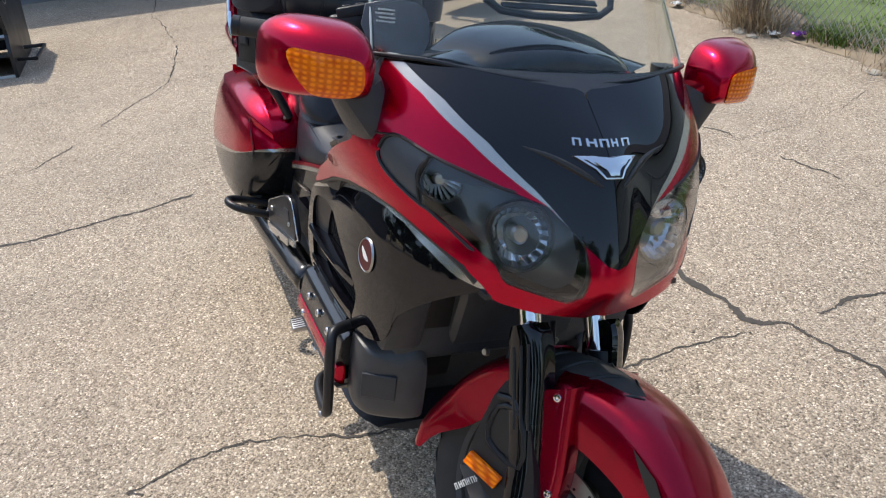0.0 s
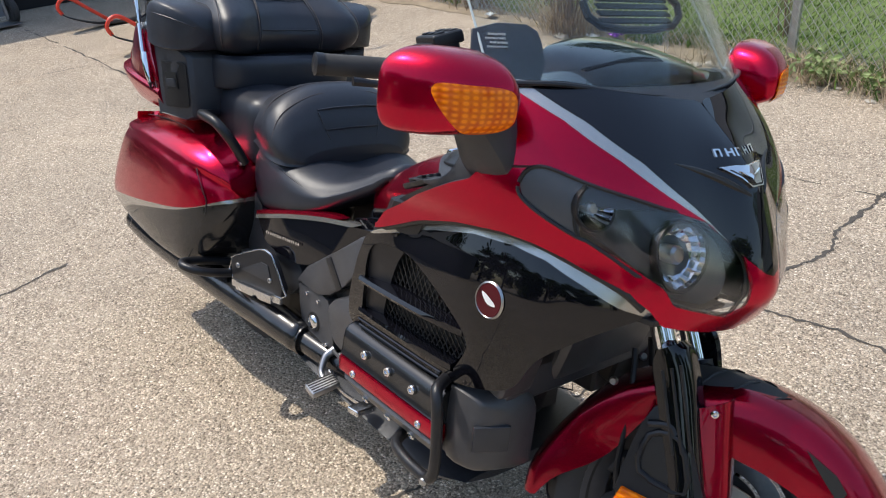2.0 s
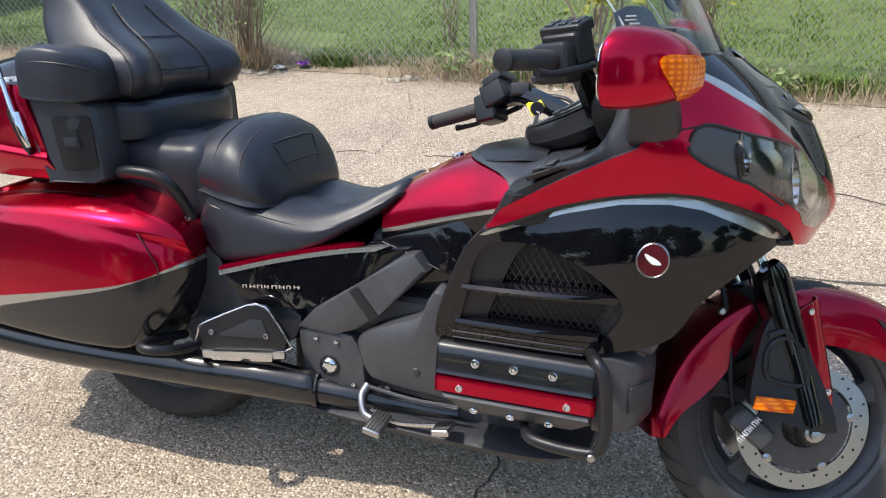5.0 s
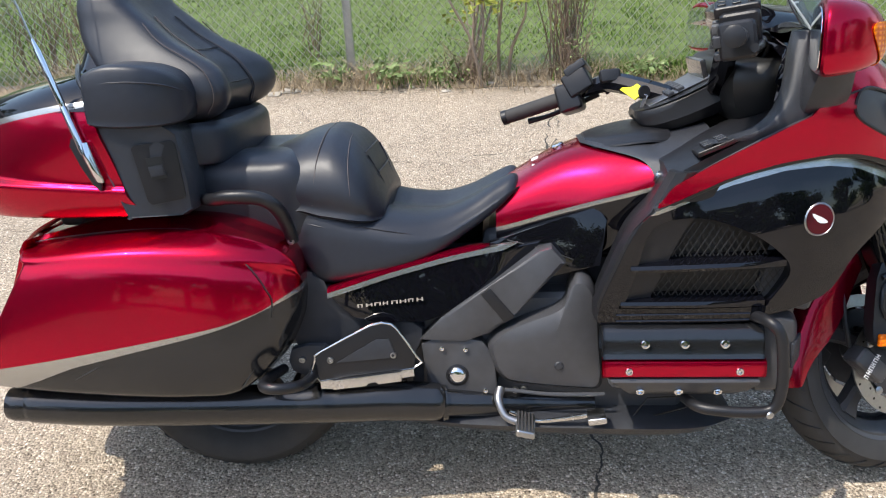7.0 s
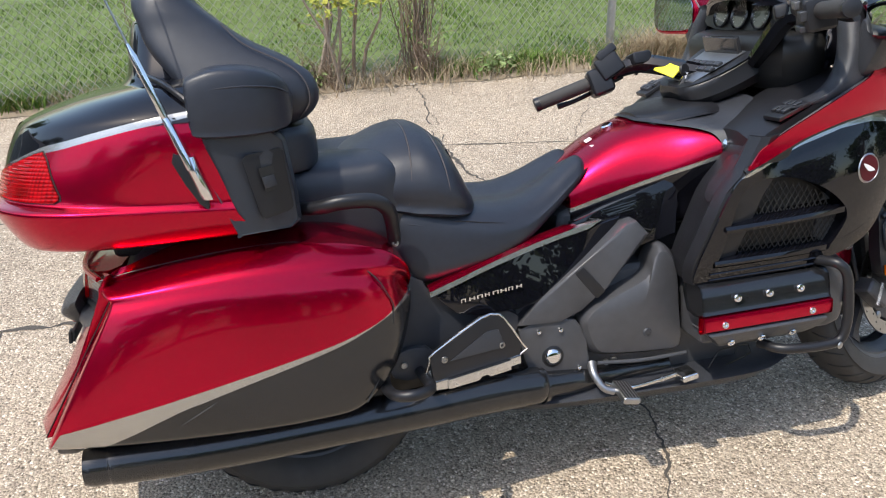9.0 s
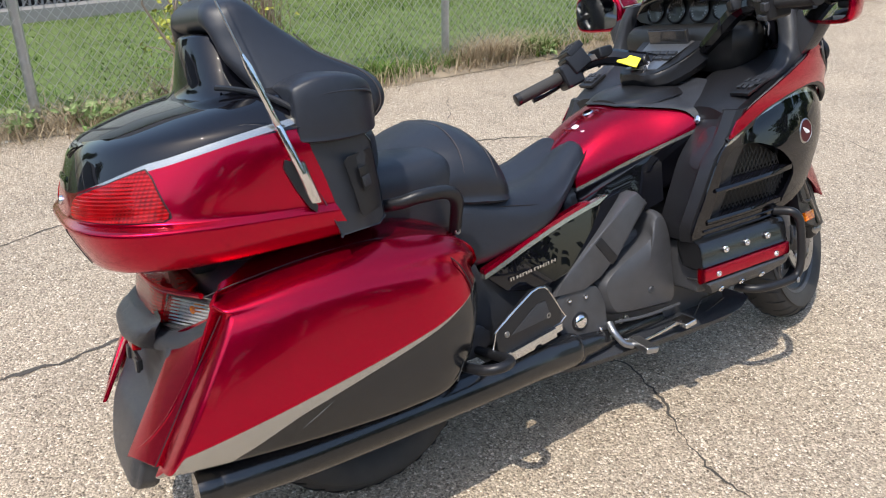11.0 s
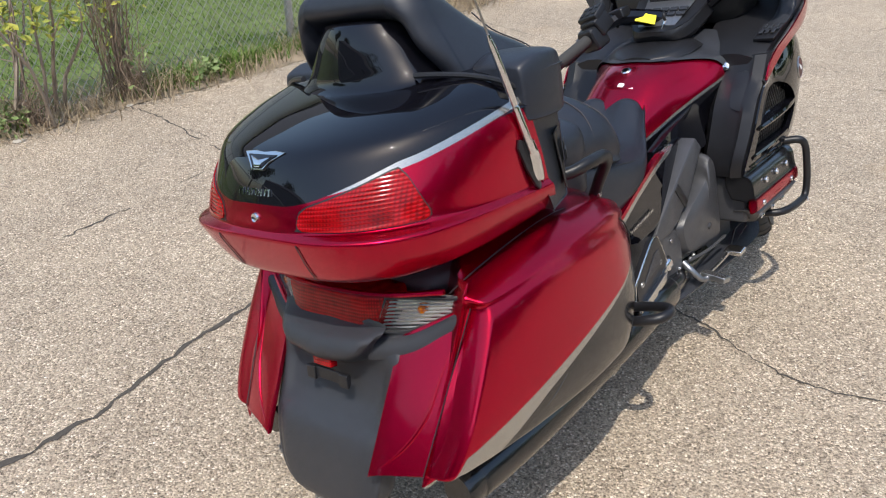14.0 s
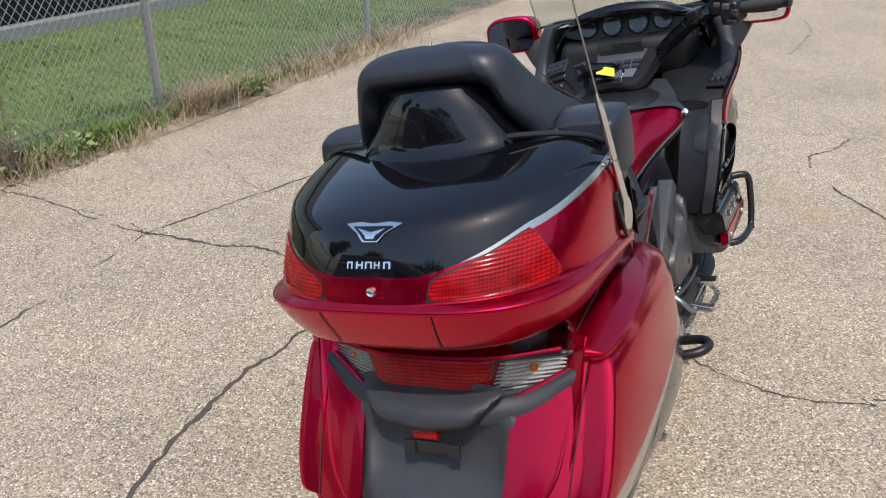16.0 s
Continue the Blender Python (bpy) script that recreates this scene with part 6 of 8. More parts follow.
for side in (-1, 1):
    g = inside(LIGHT)
    lamp = thing("tail_light")
    lamp.parent = trunk
    for nm, grow, mt, shrink in (("lamp_back", 0.0012, MESH_BLACK, 0.0), ("lens", 0.004, RED_LENS, 0.002)):
        bm = rows_mesh(trunk_rows(grow), False, False)
        bmesh.ops.delete(bm, geom=[v for v in bm.verts if not (0.845 < v.co.z < 0.985 and v.co.y * side > 0.06)], context="VERTS")
        cut(bm, lambda c: g(trunk_q(c), c.z) + shrink, remove=True, side=1)
        part(nm, thicken(bm, 0.003), mt, lamp, "ribbed red tail light lens" if nm == "lens" else "")
    bm = bmesh.new()
    for z in np.arange(0.868, 0.95, 0.0065):
        row = []
        xr, wd, sq = trunk_level(z)
        for p in plan(-0.18, abs(xr + 0.18) + 0.0045, wd + 0.0045, sq, 120):
            c = Vector((p[0], p[1], z))
            if p[1] * side > 0.08 and g(trunk_q(c), z) < -0.010 and trunk_q(c) < 0.36:
                row.append(c)
        if len(row) > 3:
            tube(row[::max(1, len(row) // 8)], 0.0012, 5, 1, bm)
    part("rib", bm, RED_LENS, lamp)
trunk_badge = thing("trunk_badge")
trunk_badge.parent = trunk


def trunk_place(y, z, d):
    z += 0.022
    return Vector((trunk_level(z)[0] - 0.002 - d + 0.45 * y * y, y, z))


part("wing", slab([(-0.060, 0.972), (-0.03, 0.974), (0, 0.972), (0.03, 0.974), (0.060, 0.972), (0.028, 0.959), (0.017, 0.946), (-0.017, 0.946), (-0.028, 0.959)], trunk_place, 0.004, 1, bevel=0.001), CHROME, trunk_badge, "chrome winged badge")
part("field", slab([(-0.042, 0.969), (0.042, 0.969), (0.022, 0.959), (0.013, 0.949), (-0.013, 0.949), (-0.022, 0.959)], trunk_place, 0.005, 1, bevel=0.0004), BLACK, trunk_badge)
part("emblem", slab([(-0.03, 0.967), (0, 0.962), (0.03, 0.967), (0.011, 0.958), (0.008, 0.951), (-0.008, 0.951), (-0.011, 0.958)], trunk_place, 0.006, 1, bevel=0.0004), CHROME, trunk_badge)
bars(trunk_place(0.048, 0.902, 0.001), (0, -1, 0), (0.45, 0, 0.9), (0.096, 0.013), 5, CHROME, trunk_badge, "lettering", 0.002)
part("lock", lathe([(0, 0.002), (0.005, 0.002), (0.008, 0.004), (0.010, 0.0), (0.010, -0.004)], aim((-0.5685, 0, 0.884), (-1, 0, 0.2)), 20), CHROME, trunk)
for s in (-1, 1):
    part("lid_seam", tube([(-0.581, s * 0.118, 0.846), (-0.577, s * 0.118, 0.832), (-0.562, s * 0.112, 0.795), (-0.548, s * 0.11, 0.766)], 0.0012, 5, 3), MESH_BLACK, trunk)
# gloss black hump that carries the backrest
secs = []
for z, xr, w, wf in ((1.0, -0.40, 0.21, 0.27), (1.035, -0.335, 0.185, 0.225), (1.052, -0.300, 0.168, 0.190), (1.070, -0.286, 0.156, 0.170), (1.10, -0.280, 0.136, 0.150), (1.135, -0.273, 0.118, 0.132), (1.165, -0.264, 0.100, 0.112), (1.178, -0.254, 0.090, 0.10), (1.181, -0.225, 0.05, 0.06)):
    half = [(xr - 0.010, 0, z), (xr - 0.003, -w * 0.42, z), (xr + 0.014, -w * 0.78, z), (xr + 0.036, -w * 0.98, z), (xr + 0.06, -w - (wf - w) * 0.6, z), (-0.17, -wf, z), (-0.15, -wf * 0.5, z), (-0.15, 0, z)]
    secs.append(half + [(a, -b, c) for a, b, c in half[-2:0:-1]])
part("backrest_mount", loft(secs, 5, 4), BLACK, trunk, "gloss black backrest mount")
for s in (-1, 1):
    part("lid_trim", tube([(-0.135, s * 0.345, 1.0), (-0.155, s * 0.335, 1.020), (-0.185, s * 0.305, 1.046), (-0.212, s * 0.255, 1.062), (-0.238, s * 0.20, 1.070), (-0.255, s * 0.165, 1.073)], 0.006, 8), PLASTIC, trunk)
    part("lid_shoulder", loft([[(x, s * a, 0.985), (x, s * (a - 0.006), z), (x, s * (a - 0.04), z + 0.030), (x, s * 0.20, z + 0.055), (x, s * 0.12, 0.985)] for x, a, z in ((-0.24, 0.325, 0.998), (-0.20, 0.330, 1.006), (-0.14, 0.335, 1.008), (-0.10, 0.33, 1.0))], 4, 3), BLACK, trunk)
# antenna
ant = thing("antenna")
ant.parent = trunk
part("base", loft([[(-0.164 + dx, -0.350 - a, 0.843 + dz), (-0.150 + dx, -0.362 - a, 0.843 + dz), (-0.140 + dx, -0.352, 0.843 + dz), (-0.152 + dx, -0.338, 0.843 + dz)] for dx, dz, a in ((0, 0, -0.006), (-0.004, 0.02, 0.0), (-0.014, 0.055, 0.004), (-0.022, 0.085, 0.0))], 5, 4), CHROME, ant, "chrome antenna base")
part("mount_plate", slab([(-0.185, 0.93), (-0.205, 0.92), (-0.165, 0.835), (-0.148, 0.835)], lambda a, b, d: Vector((a, -0.3445 - d, b)), 0.006, 2, bevel=0.001), PLASTIC, ant)
A0, A1 = Vector((-0.172, -0.356, 0.905)), Vector((-0.247, -0.350, 1.138))
part("lower_mast", tube([A0, A0.lerp(A1, 0.40), A0.lerp(A1, 0.42)], [0.0085, 0.0075, 0.006], 14, 1), CHROME, ant)
part("upper_mast", tube([A0.lerp(A1, 0.42), A0.lerp(A1, 0.45), A0.lerp(A1, 0.9), A1], [0.006, 0.0072, 0.007, 0.003], 14, 1), CHROME, ant)
part("whip", tube([A1, A1 + (A1 - A0).normalized() * 0.5], [0.0022, 0.0014], 8, 1), STEEL, ant)

# ---- tail: lamps, mudguard, number plate bracket without its plate ----
tail = thing("tail")
tail.parent = bike
part("under_trunk", block((-0.24, 0, 0.715), (0.26, 0.34, 0.07), bevel=0.02), MESH_BLACK, tail)
part("tail_box", loft([[(-0.20, -w, z), (-0.20, w, z), (x, w * 0.96, z), (x - 0.012, 0, z), (x, -w * 0.96, z)] for z, x, w in ((0.70, -0.30, 0.19), (0.66, -0.335, 0.22), (0.60, -0.36, 0.20), (0.50, -0.41, 0.15), (0.30, -0.45, 0.14))], 4, 3), GRAINED, tail)
part("centre_reflector", loft([[(-0.36, -w, z), (x, -w, z), (x - 0.010, 0, z), (x, w, z), (-0.36, w, z)] for z, x, w in ((0.662, -0.428, 0.158), (0.655, -0.434, 0.156), (0.60, -0.446, 0.138), (0.588, -0.440, 0.134))], 4, 3), RED_LENS, tail, "wide red centre reflector")
part("red_strip", tube([(-0.385, -0.305, 0.674), (-0.43, -0.16, 0.668), (-0.444, 0, 0.668), (-0.43, 0.16, 0.668), (-0.385, 0.305, 0.674)], 0.006, 8, 5), RED, tail)
CLEAR_RIB = material("clear_ribbed_plastic", (0.55, 0.55, 0.56), 0.18, 0.3, 0.5)
for s in (-1, 1):
    fix = (lambda b: b) if s < 0 else flip_y
    lamp = thing("rear_signal")
    lamp.parent = tail
    pl = lambda a, b, d: Vector((-0.444 + (abs(a) - 0.14) * 0.39 + (b - 0.60) * 0.10 + d, a, b))
    o = [(-0.166, 0.660), (-0.345, 0.653), (-0.336, 0.616), (-0.20, 0.588), (-0.140, 0.590), (-0.138, 0.60)]
    part("reflector", fix(slab(o, lambda a, b, d: pl(a, b, d + 0.022), 0.01, 1, bevel=0)), CHROME, lamp)
    bm = bmesh.new()
    for z in np.arange(0.588, 0.662, 0.0075):
        ys = [y for y in np.linspace(-0.325, -0.148, 40) if inside(o)(y, z) < -0.003]
        if len(ys) > 2:
            tube([pl(ys[0], z, 0.010), pl(ys[-1], z, 0.010)], 0.0022, 6, 1, bm)
    part("rib", fix(bm), CLEAR_RIB, lamp)
    part("bulb", fix(lathe([(0, 0.014), (0.008, 0.012), (0.011, 0.0), (0.008, -0.01)], aim(pl(-0.235, 0.632, 0.018), (-1, -0.4, 0)), 14)), AMBER, lamp)
    part("lens", fix(slab(o, pl, 0.004, 1, bevel=0.0015)), LENS_CLEAR, lamp, "clear ribbed signal lens").visible_shadow = False
    part("lamp_surround", fix(tube([pl(a, b, 0.006) for a, b in o], 0.005, 6, 1, closed=True)), GRAINED, lamp)
    part("brace", fix(loft([[(-0.41, -0.12, 0.582), (-0.458, -0.12, 0.576), (-0.468, -0.11, 0.545), (-0.42, -0.11, 0.545)], [(-0.38, -0.22, 0.590), (-0.420, -0.22, 0.588), (-0.434, -0.215, 0.555), (-0.39, -0.215, 0.555)], [(-0.35, -0.335, 0.636), (-0.376, -0.340, 0.634), (-0.388, -0.337, 0.608), (-0.36, -0.335, 0.608)]], 5, 3)), GRAINED, tail, "dark grey brace under the lamp")
fl = []
for z, x, w, b in ((0.600, -0.440, 0.165, 0.0), (0.575, -0.452, 0.178, 0.004), (0.55, -0.462, 0.184, -0.006), (0.51, -0.474, 0.182, -0.016), (0.46, -0.498, 0.178, -0.016), (0.43, -0.515, 0.175, -0.006), (0.405, -0.532, 0.172, 0.006), (0.37, -0.545, 0.168, 0.010), (0.33, -0.556, 0.162, 0.010), (0.29, -0.566, 0.150, 0.008), (0.262, -0.571, 0.128, 0.006), (0.247, -0.570, 0.100, 0.004)):
    half = [(x - b, 0, z), (x - b, -w * 0.55, z), (x - b * 0.7, -w * 0.76, z), (x + 0.002, -w * 0.88, z), (x + 0.006, -w * 0.97, z), (x + 0.016, -w, z), (x + 0.05, -w * 0.98, z), (x + 0.055, 0, z)]
    fl.append(half + [(p, -q, r) for p, q, r in half[-2:0:-1]])
guard = part("mudguard", loft(fl, 6, 4), GRAINED, tail, "dark grey plastic rear mudguard")
part("plate_hood", loft([[(-0.45, -w, z + 0.012), (x, -w * 0.9, z), (x - 0.012, -w * 0.4, z - 0.004), (x - 0.016, 0, z - 0.006), (x - 0.012, w * 0.4, z - 0.004), (x, w * 0.9, z), (-0.43, w, z + 0.012)] for x, w, z in ((-0.452, 0.165, 0.606), (-0.486, 0.155, 0.588), (-0.500, 0.125, 0.566), (-0.486, 0.105, 0.548), (-0.465, 0.10, 0.540))], 5, 3), GRAINED, tail)
part("plate_lamp", block((-0.492, 0.0, 0.538), (0.02, 0.055, 0.022), (0, 10, 0), 0.004), RED_LENS, tail, "small red plate lamp")
br = part("plate_bracket", block((-0.498, -0.012, 0.512), (0.008, 0.12, 0.022), (0, 8, 0), 0.002), PLASTIC, tail, "bare black number plate bracket")
for y in (-0.062, 0.038):
    part("bracket_ear", block((-0.504, y, 0.511), (0.008, 0.026, 0.026), (0, 8, 0), 0.003), PLASTIC, br)

# ---- front mudguard, fork and brake, turned with the bars ----
front = thing("front_end")
front.parent = bike
C = Vector((1.632, 0, 0.305))
D = Vector((0.038, 0, -0.022))
secs = []
for a, low, top in ((12, 0.300, 0.341), (22, 0.270, 0.341), (38, 0.240, 0.340), (55, 0.218, 0.336), (72, 0.205, 0.331), (90, 0.205, 0.326), (104, 0.235, 0.322)):
    c, s = math.cos(radians(a)), math.sin(radians(a))
    k = 0.86 + 0.14 * min(1, (a - 8) / 40)
    half = [(-0.095 * k, low), (-0.098 * k, 0.5 * (low + top - 0.026)), (-0.092 * k, top - 0.029), (-0.066 * k, top - 0.009), (-0.03 * k, top - 0.002), (0, top)]
    secs.append([(C.x + r * c, y, C.z + r * s) for y, r in half] + [(C.x + r * c, -y, C.z + r * s) for y, r in half[-2::-1]])
part("front_mudguard", steer(thicken(loft(secs, 8, 5, closed=False, caps=False), 0.004)), RED_SHADED, front, "glossy red front mudguard in darkened paint")
for s in (-1, 1):
    o = [(46, 0.272), (48, 0.292), (54, 0.296), (66, 0.290), (60, 0.279), (52, 0.272)]
    slot = slab(o, lambda a, b, d: Vector((C.x + b * math.cos(radians(a)), s * (0.0985 + d), C.z + b * math.sin(radians(a)))), 0.002, 1, bevel=0)
    part("vent_slot", steer(slot), MESH_BLACK, front)
secs = []
for a, low in ((118, 0.305), (132, 0.272), (148, 0.255), (162, 0.262), (176, 0.295), (187, 0.325)):
    c, s = math.cos(radians(a)), math.sin(radians(a))
    half = [(-0.088, low - 0.02), (-0.090, 0.315), (-0.075, 0.333), (-0.04, 0.340), (0, 0.342)]
    secs.append([(C.x + r * c, y, C.z + r * s) for y, r in half] + [(C.x + r * c, -y, C.z + r * s) for y, r in half[-2::-1]])
part("rear_mudguard_half", steer(thicken(loft(secs, 8, 5, closed=False, caps=False), 0.004)), RED_SHADED, front, "red rear half of the front mudguard in darkened paint")
P = Vector((AXIS.z, 0, -AXIS.x))
for s in (-1, 1):
    fix = (lambda b: b) if s < 0 else flip_y
    base = Vector((1.620, -0.108, 0.305))
    leg = thing("fork_leg")
    leg.parent = front
    at = lambda d, p, y: base + AXIS * d + P * (p + 0.012 + 0.15 * min(d, 0.42)) + Vector((0, y, 0))
    part("stanchion", steer(fix(tube([at(0.25, 0, 0), at(0.72, 0, 0)], 0.022, 18, 1))), CHROME, leg, "chrome fork tube")
    part("slider", steer(fix(tube([at(-0.035, 0, 0), at(-0.01, 0, 0), at(0.10, 0, 0), at(0.30, 0, 0), at(0.315, 0, 0)], [0.022, 0.030, 0.030, 0.031, 0.027], 18, 3))), PLASTIC, leg)
    # plastic guard in front of the leg, with ribs
    rows = []
    for d, w in ((0.02, 0.028), (0.05, 0.032), (0.20, 0.036), (0.31, 0.040), (0.355, 0.038), (0.375, 0.026)):
        rows.append([at(d, p * w, y) for p, y in ((0.9, 0.012), (1.0, -0.010), (0.85, -0.034), (0.2, -0.046), (-0.55, -0.046), (-0.9, -0.034), (-0.9, 0.012))])
    part("fork_guard", steer(fix(loft(rows, 4, 2))), BLACK, leg, "black fork guard")
    for p in (-0.012, 0.004, 0.020):
        part("guard_rib", steer(fix(tube([at(0.20, p, -0.046), at(0.345, p * 1.1, -0.046)], 0.0035, 6, 1))), PLASTIC, leg)
    part("guard_plate", steer(fix(slab([(1.635, 0.335), (1.58, 0.46), (1.50, 0.60), (1.455, 0.585), (1.435, 0.50), (1.432, 0.415), (1.455, 0.385), (1.545, 0.345)], lambda a, b, d: Vector((a, -0.150 + d, b)) + D, 0.03, 2, bevel=0.004))), PLASTIC, leg)
    fr = [(1.462, 0.535), (1.515, 0.545), (1.548, 0.455), (1.462, 0.465)]
    part("plate_rib", steer(fix(tube([Vector((a, -0.151, b)) + D for a, b in fr], 0.006, 8, 3, closed=True))), PLASTIC, leg)
    part("plate_rib", steer(fix(tube([Vector((a, -0.151, b)) + D for a, b in ((1.455, 0.555), (1.49, 0.565), (1.505, 0.552))], 0.007, 8, 4))), PLASTIC, leg)
    part("plate_recess", steer(fix(slab(fr, lambda a, b, d: Vector((a, -0.1515 + d, b)) + D, 0.004, 1, bevel=0))), MESH_BLACK, leg)
    part("side_reflector", steer(fix(block((1.522, -0.156, 0.380), (0.086, 0.010, 0.033), (0, 5, 0), 0.003))), AMBER, leg, "amber side reflector")
    # mudguard tongue that covers the leg from the front
    rows = []
    for d, w in ((-0.01, 0.016), (0.03, 0.030), (0.10, 0.042), (0.20, 0.055), (0.27, 0.065)):
        rows.append([at(d, 0.030 + w, 0.030), at(d, 0.034 + w * 0.8, -0.008), at(d, 0.030, -0.024), at(d, 0.026, -0.030)])
    part("mudguard_tongue", steer(fix(thicken(loft(rows, 5, 4, closed=False, caps=False), 0.003))), RED_SHADED, leg)
    for d, p in ((0.255, 0.062), (0.075, 0.050)):
        q = STEER @ (at(d, p, -0.016) if s < 0 else Vector((at(d, p, 0).x, -at(d, p, -0.016).y, at(d, p, 0).z)))
        bolts([q], STEER.to_3x3() @ Vector((0.3, s, 0)), 0.008, CHROME, leg)
    # brake disc and caliper
    disc = thing("brake_disc")
    disc.parent = leg
    m = Matrix.Translation(C + Vector((0, -0.074, 0))) @ pose(0, 0, 0, 90, 0, 0)
    bm = bmesh.new()
    seg = 60
    for r0, r1 in ((0.112, 0.148),):
        rs = [[m @ Vector((r * math.cos(a), r * math.sin(a), h)) for a in np.linspace(0, 2 * math.pi, seg, endpoint=False)] for r, h in ((r0, 0.0025), (r1, 0.0025), (r1, -0.0025), (r0, -0.0025), (r0, 0.0025))]
        rows_mesh(rs, True, False, bm)
    part("rotor", steer(fix(bm)), STEEL, disc, "drilled steel brake disc")
    bm = bmesh.new()
    for i in range(30):
        a = 2 * math.pi * i / 30
        r = (0.120, 0.130, 0.140)[i % 3]
        lathe([(0, 0.0029), (0.0034, 0.0029)], m @ Matrix.Translation((r * math.cos(a), r * math.sin(a), 0)), 8, bm)
    tagged(part("hole", steer(fix(bm)), MESH_BLACK, disc), kind="stuff")
    for i in range(5):
        a = 2 * math.pi * i / 5 + 0.2
        part("rotor_button", steer(fix(lathe([(0, 0.007), (0.006, 0.007), (0.011, 0.004), (0.012, -0.002)], m @ Matrix.Translation((0.106 * math.cos(a), 0.106 * math.sin(a), 0)), 12))), STEEL, disc)
    part("carrier", steer(fix(lathe([(0.05, 0.012), (0.075, 0.010), (0.104, 0.004), (0.104, -0.002), (0.05, 0.0)], m, 30))), ENGINE, disc)
    part("axle_nut", steer(fix(lathe([(0, 0.012), (0.008, 0.012), (0.014, 0.010), (0.016, 0.0), (0.022, -0.002), (0.024, -0.02)], aim(C + Vector((0, -0.138, 0)), (0, -1, 0)), 24))), STEEL, disc)
    cal = thing("brake_caliper")
    cal.parent = leg
    part("body", steer(fix(block((1.506, -0.095, 0.305), (0.105, 0.052, 0.052), (0, 42, 0), 0.014))), ENGINE, cal, "dark grey alloy brake caliper")
    bars(Vector((0, 0, 0)) + (STEER @ Vector((1.480, s * 0.1262, 0.273))), STEER.to_3x3() @ Vector((0.55, 0, 0.83)), STEER.to_3x3() @ Vector((-0.83, 0, 0.55)), (0.07, 0.014), 6, WHITE, cal, "lettering", 0.0006)
    part("hose", steer(fix(tube([(1.47, -0.08, 0.35), (1.45, -0.085, 0.42), (1.44, -0.08, 0.53), (1.42, -0.06, 0.63)], 0.006, 8))), PLASTIC, leg)
    part("banjo_bolt", steer(fix(lathe([(0, 0.008), (0.006, 0.008), (0.009, 0.0)], aim((1.406, -0.112, 0.573), (0, -1, 0)), 10))), STEEL, leg)
part("crown", steer(block((1.31, 0, 0.86), (0.10, 0.26, 0.05), (0, 29, 0), 0.012)), ENGINE, front)
part("crown_lower", steer(block((1.365, 0, 0.71), (0.10, 0.27, 0.045), (0, 29, 0), 0.012)), ENGINE, front)
# added dark block that hides the bright ground seen behind the fork
part("horn_block", block((1.31, 0, 0.62), (0.08, 0.30, 0.18), (0, 20, 0), 0.03), ENGINE, front)

# ---- the last shaping of the motorcycle's large groups, in its own frame ----
FAIRING_WIDTH = curve_of([0.40, 0.50, 0.57, 0.64, 0.70, 0.76, 0.81, 0.84, 0.88, 0.95, 1.10, 1.5], [0.885, 0.905, 0.924, 0.941, 0.952, 0.957, 0.955, 0.962, 1.01, 1.05, 1.06, 1.06])


def shape_fairing(p):
    side = between(0.02, 0.14, abs(p.y))
    wide = 1 + (float(FAIRING_WIDTH(min(p.z, 1.3))) - 1) * side
    nose = between(1.35, 1.5, p.x) * 0.035 * math.exp(-(p.y / 0.065) ** 2) * between(0.70, 0.80, p.z) * (1 - between(0.95, 1.08, p.z))
    return Vector((p.x + nose, p.y * wide, p.z + 0.018 * between(0.62, 0.86, p.z) * between(0.98, 1.33, p.x)))


def shape_mirror(p):
    return p + Vector((0.010, 0.008 if p.y < 0 else -0.008, 0.011))


def shape_tail(p):
    return Vector((p.x, p.y * (1 - 0.12 * between(0.54, 0.60, p.z)), p.z + 0.018 * between(0.50, 0.59, p.z)))


def shape_side(p):
    """The side panel: its upper half leans in under the upper fairing."""
    top = float(np.interp(p.x, [1.0, 1.139, 1.24, 1.345, 1.40, 1.45, 1.53, 1.56], [0.757, 0.812, 0.833, 0.844, 0.840, 0.827, 0.795, 0.768]))
    lean = (0.019 * between(top - 0.14, top + 0.005, p.z) + 0.010 * between(top - 0.055, top + 0.010, p.z)) * between(1.0, 1.15, p.x)
    q = shape_fairing(p)
    return Vector((q.x, q.y + (lean if q.y < 0 else -lean), q.z))


def narrowed(k):
    return lambda p: Vector((p.x, p.y * (1 - (1 - k) * between(0.05, 0.2, abs(p.y))), p.z))


def shape_seat(p):
    return Vector((p.x, p.y * (1 - 0.06 * between(0.05, 0.2, abs(p.y)) * between(0.85, 0.70, p.z)), p.z))


def shape_pod(p):
    return Vector((p.x, p.y * (0.978 - 0.15 * between(-0.06, 0.035, p.x)), p.z))


def shape_front(p):
    k = between(0.30, 0.48, p.z) * between(0.76, 0.62, p.z)
    return p + Vector((0.014 * k, 0.012 * k, -0.024 * k))


SHAPES = {"side_panel": shape_side, "front_end": shape_front, "mirror": shape_mirror, "fairing": shape_fairing, "cockpit": shape_fairing, "tail": shape_tail, 
          "engine": narrowed(0.915), "fuel_tank": narrowed(0.88), "seat": shape_seat, "trunk_front": shape_pod}
done = {guard.name}
for kind in SHAPES:
    for root in [o for o in bike.children_recursive if o.type == "EMPTY" and o.name.split(".")[0] == kind]:
        for ob in root.children_recursive:
            if ob.type != "MESH" or ob.name in done:
                continue
            done.add(ob.name)
            if ob.location.length > 0:
                ob.location = SHAPES[kind](ob.location)
            else:
                for v in ob.data.vertices:
                    v.co = SHAPES[kind](v.co)

